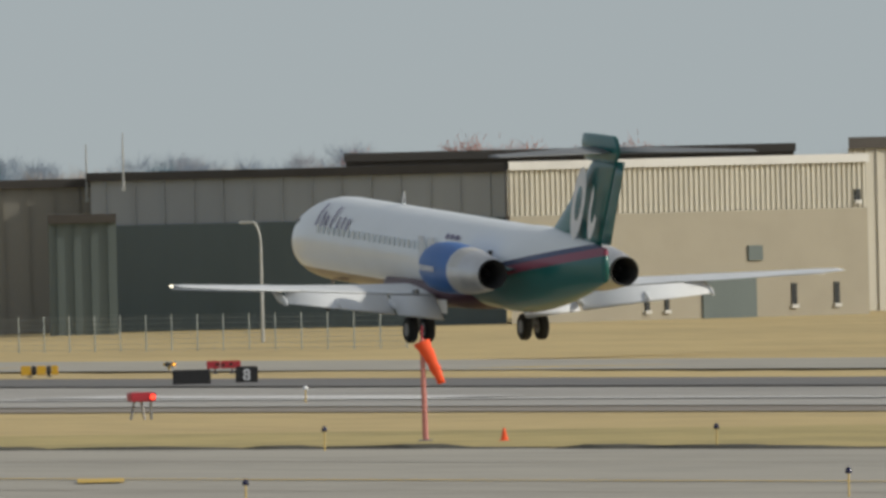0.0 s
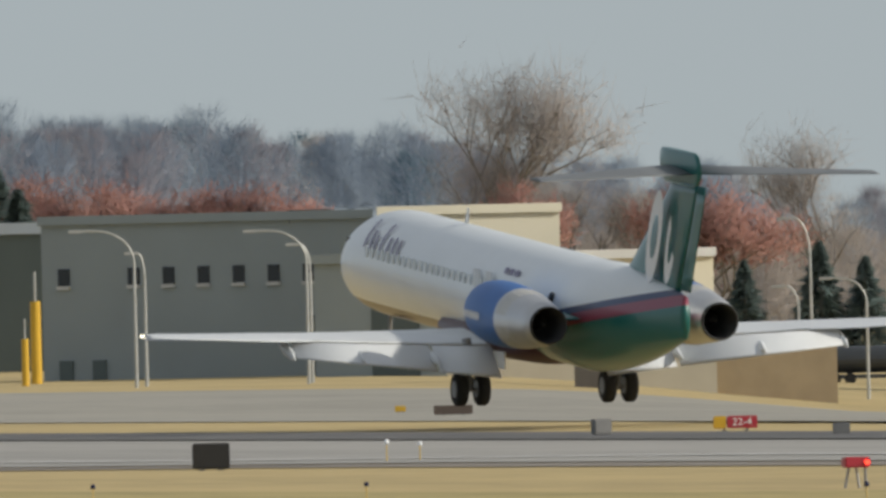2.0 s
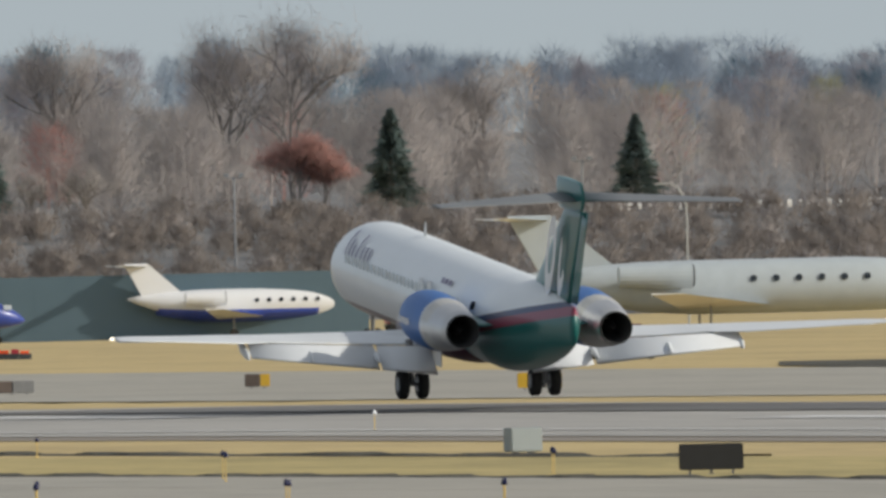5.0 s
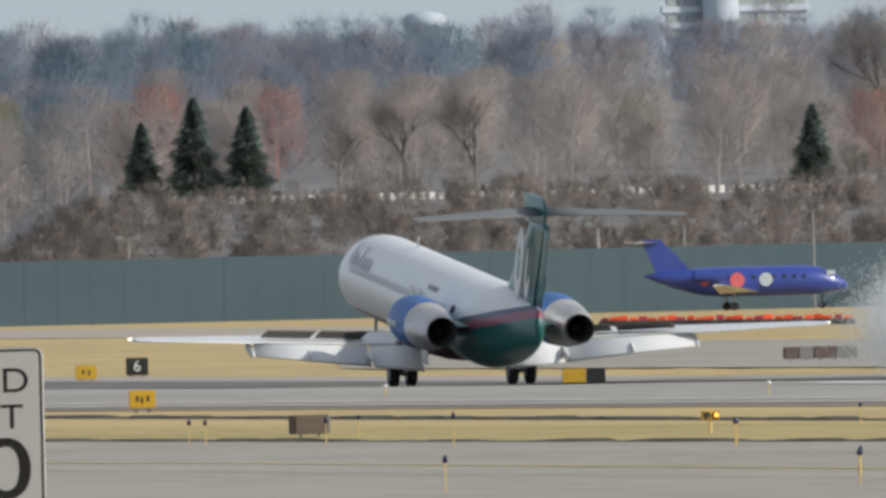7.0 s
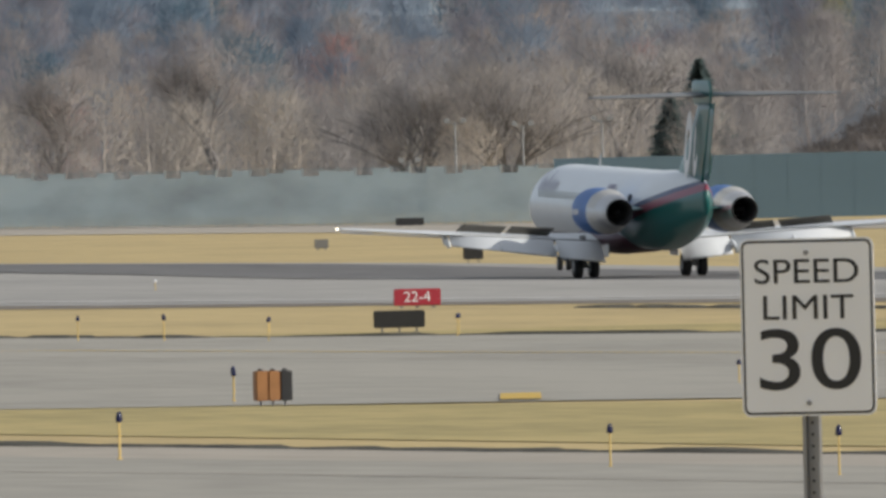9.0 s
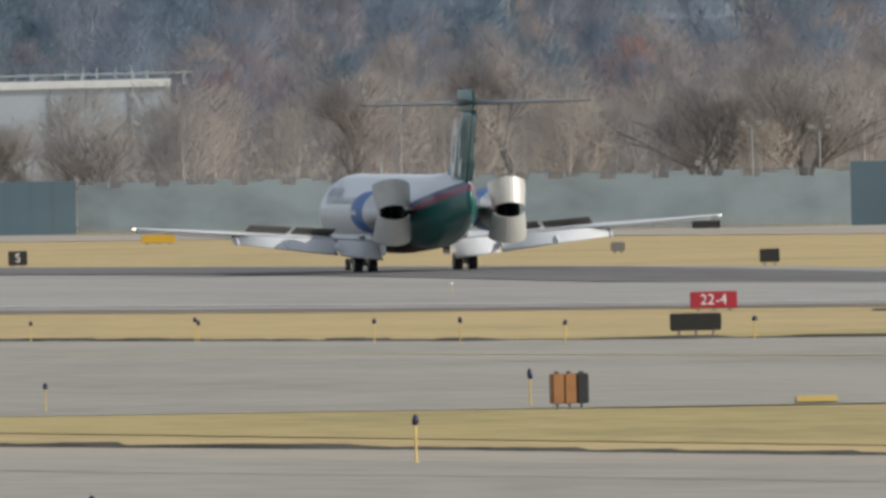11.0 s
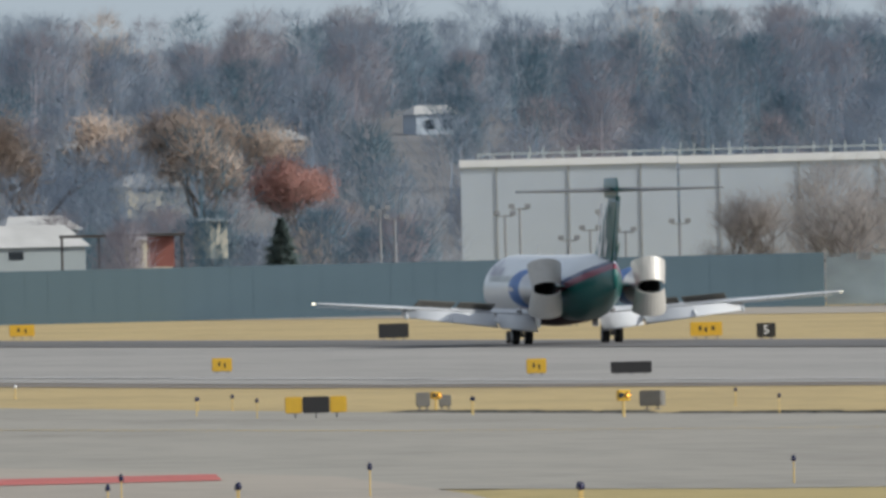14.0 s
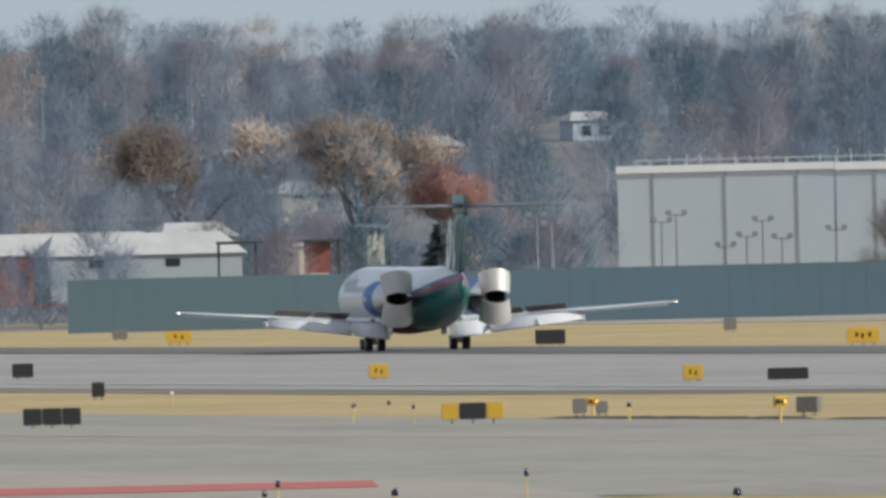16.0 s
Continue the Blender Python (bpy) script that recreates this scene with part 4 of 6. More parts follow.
box(bm, -8.2, 2.0, -1, 3, 2.5, 2.75, 0.02)
for x in (-8, -5, -2.2, 1.7):
    tube(bm, (x, 0, -3), (x, 0, 2.5), 0.1, n=6)
canopy = part("canopy", bm, ROOF_DARK)
canopy.matrix_basis = facing(q[0], q[1], 0, q[2])
tagged(canopy, "dark flat canopy on thin posts", "canopy")

# ---- far woods ----
rng = np.random.default_rng(7)


def twig_tris(centres, heights, spreads, per, width, length, upward=0.9):
    """Long thin quads that fan out from each tree's crown: an (n, 3, 3) array, and their soft normals."""
    n = len(centres) * per
    c = np.repeat(centres, per, axis=0)
    h, s = np.repeat(heights, per), np.repeat(spreads, per)
    a = rng.uniform(0, math.tau, n)
    v = rng.uniform(0.0, 1.0, n) ** 0.8
    r = np.sqrt(rng.uniform(0, 1, n)) * s * np.sqrt(np.clip(1 - ((v - 0.42) / 0.62) ** 2, 0.02, 1))
    r *= 0.75 + 0.35 * np.sin(a * 3 + c[:, 0]) * np.sin(v * 7 + c[:, 1])
    p = c + np.stack([np.cos(a) * r, np.sin(a) * r, (0.02 + 0.93 * v) * h], 1)
    d = np.stack([np.cos(a) * 0.7, np.sin(a) * 0.7, np.full(n, upward)], 1) + rng.normal(0, 0.45, (n, 3))
    d /= np.linalg.norm(d, axis=1)[:, None]
    q = np.cross(d, rng.normal(0, 1, (n, 3)))
    q /= np.linalg.norm(q, axis=1)[:, None]
    L = (length * rng.uniform(0.5, 1.4, n))[:, None]
    W = (width * rng.uniform(0.5, 1.5, n))[:, None]
    out = p - c - np.stack([0 * h, 0 * h, h * 0.45], 1)
    out = out / np.linalg.norm(out, axis=1)[:, None] + [0, 0, 0.5] + rng.normal(0, 0.12, (n, 3))
    return np.stack([p - q * W / 2, p + q * W / 2, p + d * L], 1), out / np.linalg.norm(out, axis=1)[:, None]


def trunk_tris(centres, heights, radius):
    out = []
    for c, h in zip(centres, heights):
        k = radius * h
        for a in (0.4, 1.97):
            q = np.array([math.cos(a) * k, math.sin(a) * k, 0])
            top = c + np.array([rng.normal(0, 0.3), rng.normal(0, 0.3), h * 0.75])
            out.append([c - q - [0, 0, .5], c + q - [0, 0, .5], top])
    return np.array(out)


def scatter(n, b0, b1, d0, d1):
    b = rng.uniform(b0, b1, n)
    d = np.sqrt(rng.uniform(d0 ** 2, d1 ** 2, n))
    return np.array([(D * math.sin(B), D * math.cos(B), ground_z(D * math.sin(B), D * math.cos(B))) for B, D in zip(b, d)])


def woods(name, spots, h0, h1, per, width, length, mats, label, shares, wide=1.0):
    groups = rng.choice(len(mats), len(spots), p=shares)
    quads, index, soft = [], [], []
    for g in range(len(mats)):
        c = spots[groups == g]
        if not len(c):
            continue
        h = rng.uniform(h0, h1, len(c))
        t, nt = twig_tris(c, h, wide * h * rng.uniform(0.32, 0.5, len(c)), per, width, length)
        k = trunk_tris(c, h, 0.014)
        quads += [t, k]
        soft += [nt, np.tile([0.3, -0.9, 0.3], (len(k), 1))]
        index += [np.full(len(t), g), np.full(len(k), g)]
    ob = tris_mesh(name, np.concatenate(quads), mats, np.concatenate(index), None, np.concatenate(soft))
    return tagged(ob, label, "woods", kind="stuff")


# Crowns for the far slopes, with the air's haze in their base tones.
FAR_MIX = [TWIG_HAZED, PURPLE_HAZED, NEEDLE_HAZED, TAN_LEAF]
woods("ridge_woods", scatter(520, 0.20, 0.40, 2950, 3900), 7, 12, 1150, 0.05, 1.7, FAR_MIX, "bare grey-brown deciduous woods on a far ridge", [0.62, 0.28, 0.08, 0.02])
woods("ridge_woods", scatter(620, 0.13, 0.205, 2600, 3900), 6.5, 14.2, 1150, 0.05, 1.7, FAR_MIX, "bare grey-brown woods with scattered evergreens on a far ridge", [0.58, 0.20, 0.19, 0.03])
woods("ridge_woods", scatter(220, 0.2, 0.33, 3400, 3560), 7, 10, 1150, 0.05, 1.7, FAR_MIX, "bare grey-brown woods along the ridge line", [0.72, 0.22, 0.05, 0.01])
woods("slope_woods", scatter(390, 0.19, 0.308, 2470, 2950), 6, 10.5, 1300, 0.045, 1.4, [TWIG, TWIG_GREY, RUSSET, YELLOW_LEAF], "bare brown deciduous woods on the slope behind the airfield", [0.76, 0.16, 0.05, 0.03])
woods("slope_woods", scatter(170, 0.308, 0.372, 1900, 2600), 5, 7.5, 1150, 0.045, 1.2, [TWIG, TWIG_GREY], "bare brown woods behind the hangars", [0.8, 0.2])
woods("slope_woods", scatter(80, 0.13, 0.176, 2290, 2600), 5, 9, 1150, 0.05, 1.3, [TWIG_HAZED, PURPLE_HAZED, TAN_LEAF, NEEDLE_HAZED], "bare trees between houses behind the barrier", [0.45, 0.28, 0.12, 0.15])
woods("slope_woods", scatter(64, 0.188, 0.222, 2290, 2420), 7, 12, 1300, 0.045, 1.4, [TWIG_GREY, TWIG_SUNLIT], "bare brown trees behind the wire fence", [0.4, 0.6])
woods("ridge_woods", scatter(130, 0.188, 0.236, 2750, 3300), 7, 11.5, 1100, 0.05, 1.7, FAR_MIX, "bare woods with blue-grey haze painted in, on the slope behind the fence", [0.66, 0.2, 0.12, 0.02])
woods("shrub_bank", scatter(1900, 0.222, 0.30, 2290, 2396), 1.1, 2.4, 170, 0.07, 0.75, [SHRUB, TWIG], "brown leafless shrubs on the bank", [0.88, 0.12], 2.0)


# ---- single trees ----
def limb(bm, a, d, length, r, level, tips, rg):
    b = a + d * length
    tube(bm, a, b, r, r * 0.62, 5)
    tips.append((b, d, level))
    if level == 0:
        return
    for i in range(rg.choice((2, 3, 3))):
        q = (d + Vector((rg.uniform(-1, 1), rg.uniform(-1, 1), rg.uniform(-0.2, 0.6))) * 0.85).normalized()
        limb(bm, a + d * length * rg.uniform(0.45, 1.0), q, length * rg.uniform(0.66, 0.88), r * 0.6, level - 1, tips, rg)


def bare_tree(seed, mat, label, twigs=4200, width=0.006, size=0.6):
    """A bare tree one metre tall in its own space, scaled where it stands."""
    rg = random.Random(seed)
    t = empty("bare_tree", pose(0, 0, -500), label, "tree")
    bm, tips = bmesh.new(), []
    for k in range(rg.choice((1, 2))):
        limb(bm, Vector((k * 0.3, 0, -0.3)), Vector((rg.uniform(-0.15, 0.15), rg.uniform(-0.1, 0.1), 1)).normalized(), 2.0, 0.13, 5, tips, rg)
    part("trunk", bm, BARK, t)
    g = np.random.default_rng(seed)
    ends = [p for p in tips if p[2] <= 2]
    c = np.array([ends[i][0] for i in g.integers(0, len(ends), twigs)])
    d = np.array([ends[i][1] for i in g.integers(0, len(ends), twigs)]) * 0.5 + g.normal(0, 0.7, (twigs, 3)) + [0, 0, 0.25]
    d /= np.linalg.norm(d, axis=1)[:, None]
    q = np.cross(d, g.normal(0, 1, (twigs, 3)))
    q /= np.linalg.norm(q, axis=1)[:, None]
    c = c + g.normal(0, 0.25, (twigs, 3))
    L, W = size * g.uniform(0.5, 1.5, (twigs, 1)), width * g.uniform(0.6, 1.4, (twigs, 1))
    tris_mesh("crown", np.stack([c - q * W, c + q * W, c + d * L], 1), mat, None, t, soft_normals(c))
    top = max(p[0].z for p in tips) + 0.5
    return t, top


def soft_normals(c):
    out = c - c.mean(axis=0)
    out = out / np.linalg.norm(out, axis=1)[:, None] + [0, 0, 0.4]
    return out / np.linalg.norm(out, axis=1)[:, None]


def conifer(seed, label):
    t = empty("conifer", pose(0, 0, -500), label, "tree")
    bm = bmesh.new()
    tube(bm, (0, 0, -0.3), (0, 0, 9.6), 0.2, 0.03, 7)
    part("trunk", bm, BARK, t)
    g = np.random.default_rng(seed)
    n = 6500
    v = g.uniform(0.02, 1, n) ** 0.8
    tier = 0.82 + 0.18 * np.cos(v * 46 + np.sin(v * 9) * 3)
    a = g.uniform(0, math.tau, n)
    r = 2.3 * (1 - v) ** 0.85 * tier * np.sqrt(g.uniform(0.05, 1, n)) * (0.85 + 0.25 * np.sin(a * 5 + v * 13))
    c = np.stack([np.cos(a) * r, np.sin(a) * r, 0.6 + v * 9.2 - 0.15 * r], 1)
    d = np.stack([np.cos(a), np.sin(a), np.full(n, -0.25)], 1) + g.normal(0, 0.3, (n, 3))
    q = np.cross(d, g.normal(0, 1, (n, 3)))
    q /= np.linalg.norm(q, axis=1)[:, None]
    L, W = g.uniform(0.35, 0.8, (n, 1)) * (1.15 - 0.85 * v[:, None]), g.uniform(0.04, 0.09, (n, 1))
    tris_mesh("crown", np.stack([c - q * W, c + q * W, c + d * L], 1), NEEDLE, None, t, soft_normals(c))
    return t, 10.0


BARE = [bare_tree(s, TWIG, "tall bare deciduous tree with fine twigs") for s in (3, 8, 21)]
PALE_BARE = [bare_tree(s, TWIG_GREY, "pale grey bare tree") for s in (5, 12)]
RED_BARE = [bare_tree(s, RUSSET, "small tree with russet autumn leaves", 9000, 0.02, 0.36) for s in (4, 9)]
TAN_BARE = [bare_tree(14, TAN_LEAF, "tree with tan withered leaves", 9000, 0.02, 0.36)]
FIRS = [conifer(s, "dark green conifer, narrow and pointed") for s in (1, 2)]
CONIFER_GROUP, BARE_GROUP = "conifers before the woods", "tall bare trees"


def plant(kinds, i, x, y, h, wide=1.0, group=""):
    kind, tall = kinds[i % len(kinds)]
    k = h / tall
    ob = copy_thing(kind, pose(x, y, ground_z(x, y), 0, 0, i * 77) @ Matrix.Diagonal((k * wide, k * wide, k, 1)))
    return tagged(ob, group=group)


for i, a in enumerate((
    (606.5, 2353.1, 7.32), (641.3, 2354.2, 9.15), (658.2, 2339.2, 8.16), (554.9, 2376.1, 7.07), (559.1, 2375.1, 9.08), (563.4, 2374.1, 8.27),
    (515.3, 2303.1, 11.91), (510.8, 2293.8, 9.22), (379.6, 2207.6, 7.77), (519.4, 1471.0, 6.83), (521.7, 1470.2, 6.12), (515.6, 1472.3, 5.57),
    (509.5, 1621.9, 10.42), (521.0, 1618.2, 10.79), (514.7, 1724.9, 12.24), (519.8, 1723.3, 12.28), (510.8, 1410.3, 6.08), (506.8, 1570.2, 9.43),
)):
    plant(FIRS, i, *a, wide=1.5, group=CONIFER_GROUP)
for i, a in enumerate((
    (632.7, 1791.6, 14.43), (611.4, 1798.9, 12.33), (669.2, 2512.4, 17.45), (669.9, 2491.5, 18.32), (680.9, 2612.7, 15.92), (704.2, 2554.7, 13.36),
    (452.8, 2255.0, 13.12), (469.0, 2272.1, 14.67), (585.6, 1702.1, 10.43), (589.5, 1700.7, 10.25), (611.8, 1798.8, 17.82), (556.4, 1816.7, 12.62),
    (580.3, 2411.2, 7.94), (590.6, 2429.2, 9.74), (596.2, 2427.9, 10.57),
)):
    plant(BARE, i, *a, wide=0.95, group=BARE_GROUP)
for i, a in enumerate(((480.5, 2249.2, 11.57), (487.5, 2247.7, 12.29), (491.3, 2267.4, 13.51), (483.4, 2269.1, 11.92), (517.3, 2343.6, 14.47), (611.8, 2341.4, 5.46), (567.7, 2331.9, 1.24), (606.9, 2342.7, 4.65), (424.9, 2260.4, 8.53), (433.6, 2258.8, 9.38), (426.7, 2260.1, 9.32))):
    plant(PALE_BARE, i, *a, group=BARE_GROUP)
for i, a in enumerate(((563.2, 1454.8, 8.93), (565.1, 1454.0, 8.70), (559.5, 1456.2, 8.30), (572.7, 1451.1, 8.69), (531.8, 1614.7, 9.61), (533.6, 1614.1, 9.63), (535.2, 1613.6, 9.46), (526.8, 1616.3, 10.23), (529.3, 1636.5, 10.53), (542.8, 1558.2, 10.03), (516.8, 1514.2, 9.48), (649.5, 2414.1, 7.64), (651.4, 2413.6, 6.78), (459.2, 2660.7, 10.71))):
    plant(RED_BARE, i, *a, wide=1.1, group="russet trees")
for i, a in enumerate(((435.3, 2664.7, 15.16), (451.1, 2662.0, 15.31))):
    plant(TAN_BARE, i, *a, wide=1.1, group="tan-leaved trees")
for kind, _ in BARE + PALE_BARE + RED_BARE + TAN_BARE + FIRS:
    for o in [*kind.children_recursive, kind]:
        bpy.data.objects.remove(o)

# ---- airfield signs and lights ----
BLACK = material("black_sign_face", (0.022, 0.022, 0.022), 0.6, grain=3, vary=0.2)
SIGN_YELLOW = material("yellow_sign_face", (0.62, 0.38, 0.03), 0.5, grain=3, vary=0.12)
SIGN_RED = material("red_sign_face", (0.40, 0.03, 0.05), 0.5, grain=3, vary=0.12)
SIGN_BROWN = material("brown_sign_back", (0.10, 0.075, 0.06), 0.7, grain=3, vary=0.2)
SIGN_GREY = material("grey_sign_back", (0.17, 0.17, 0.165), 0.7, grain=3, vary=0.2)
SIGN_WHITE = material("white_sign_sheeting", (0.82, 0.83, 0.84), 0.5, grain=4, vary=0.04)
ORANGE = material("orange_fabric", (0.85, 0.10, 0.03), 0.8, grain=2, vary=0.15)
ORANGE_BOX = material("weathered_orange_box", (0.30, 0.14, 0.05), 0.7, grain=3, vary=0.3)
PINK_POLE = material("faded_red_pole", (0.50, 0.20, 0.18), 0.7, grain=3, vary=0.2)
BLUE_LENS = material("dark_blue_lens", (0.012, 0.012, 0.05), 0.2, grain=3, vary=0.2)
STAKE = material("yellow_stake", (0.62, 0.45, 0.16), 0.7, grain=3, vary=0.15)
RED_GLOW = glowing("red_lamp", (1.0, 0.06, 0.03), 2.5)
AMBER_GLOW = glowing("amber_lamp", (1.0, 0.45, 0.05), 1.6)


def lettering(text, height, mat, parent, m, label=""):
    """Raised letters of the built-in font as a mesh; m is their pose in the parent's space."""
    c = bpy.data.curves.new("letters", "FONT")
    c.body, c.size, c.extrude, c.align_x, c.align_y = text, height / 0.70, 0.006, "CENTER", "CENTER"
    c.offset = height * 0.004 if text == "30" else 0.0
    o = bpy.data.objects.new("letters", c)
    scene.collection.objects.link(o)
    bpy.context.view_layer.update()
    me = bpy.data.meshes.new_from_object(o.evaluated_get(bpy.context.evaluated_depsgraph_get()))
    bpy.data.objects.remove(o)
    me.materials.clear()
    me.materials.append(mat)
    ob = new("letters", me)
    ob.parent, ob.matrix_basis = parent, m
    if label:
        ob["label"] = label
    return ob


def airfield_sign(x, y, w, h, panels, label, legs=0.18, depth=0.3, turn=0.0, text="", text_mat=None, bars=0, border=None, group="airfield signs"):
    """A boxed sign on short legs; panels are (share of the width, surface)."""
    t = empty("airfield_sign", facing(x, y, turn), label, "sign", group)
    left = -w / 2
    leg = h * legs
    for share, mat in panels:
        bm = bmesh.new()
        box(bm, left + 0.008, left + w * share - 0.008, 0, depth, leg, h, min(0.03, h * 0.06))
        part("sign_panel", bm, mat, t)
        left += w * share
    n = max(2, int(w / 0.8) + 1)
    for i in range(n):
        bm = bmesh.new()
        lx = -w / 2 + w * (i + 0.5) / n
        tube(bm, (lx, depth / 2, -0.05), (lx, depth / 2, leg + 0.02), 0.03, n=6)
        box(bm, lx - 0.09, lx + 0.09, depth / 2 - 0.09, depth / 2 + 0.09, -0.03, 0.03)
        part("leg", bm, STEEL, t)
    mid = (leg + h) / 2
    if text:
        lettering(text, (h - leg) * 0.62, text_mat or SIGN_WHITE, t, pose(w * (panels[0][0] / 2 - 0.5) if len(panels) > 1 and panels[0][0] > 0.5 else (w * panels[0][0] / 2 if len(panels) > 1 else 0), -0.008, mid, 90))
    for i in range(bars):
        bm = bmesh.new()
        bx = -w * 0.3 + w * 0.6 * (i + 0.5) / bars
        box(bm, bx - w * (0.03 + 0.02 * (i % 2)), bx + w * (0.03 + 0.03 * ((i + 1) % 2)), -0.01, 0.01, mid - (h - leg) * (0.12 + 0.1 * (i % 2)), mid + (h - leg) * (0.2 - 0.08 * (i % 2)))
        part("lettering_bar", bm, BLACK, t)
    return t


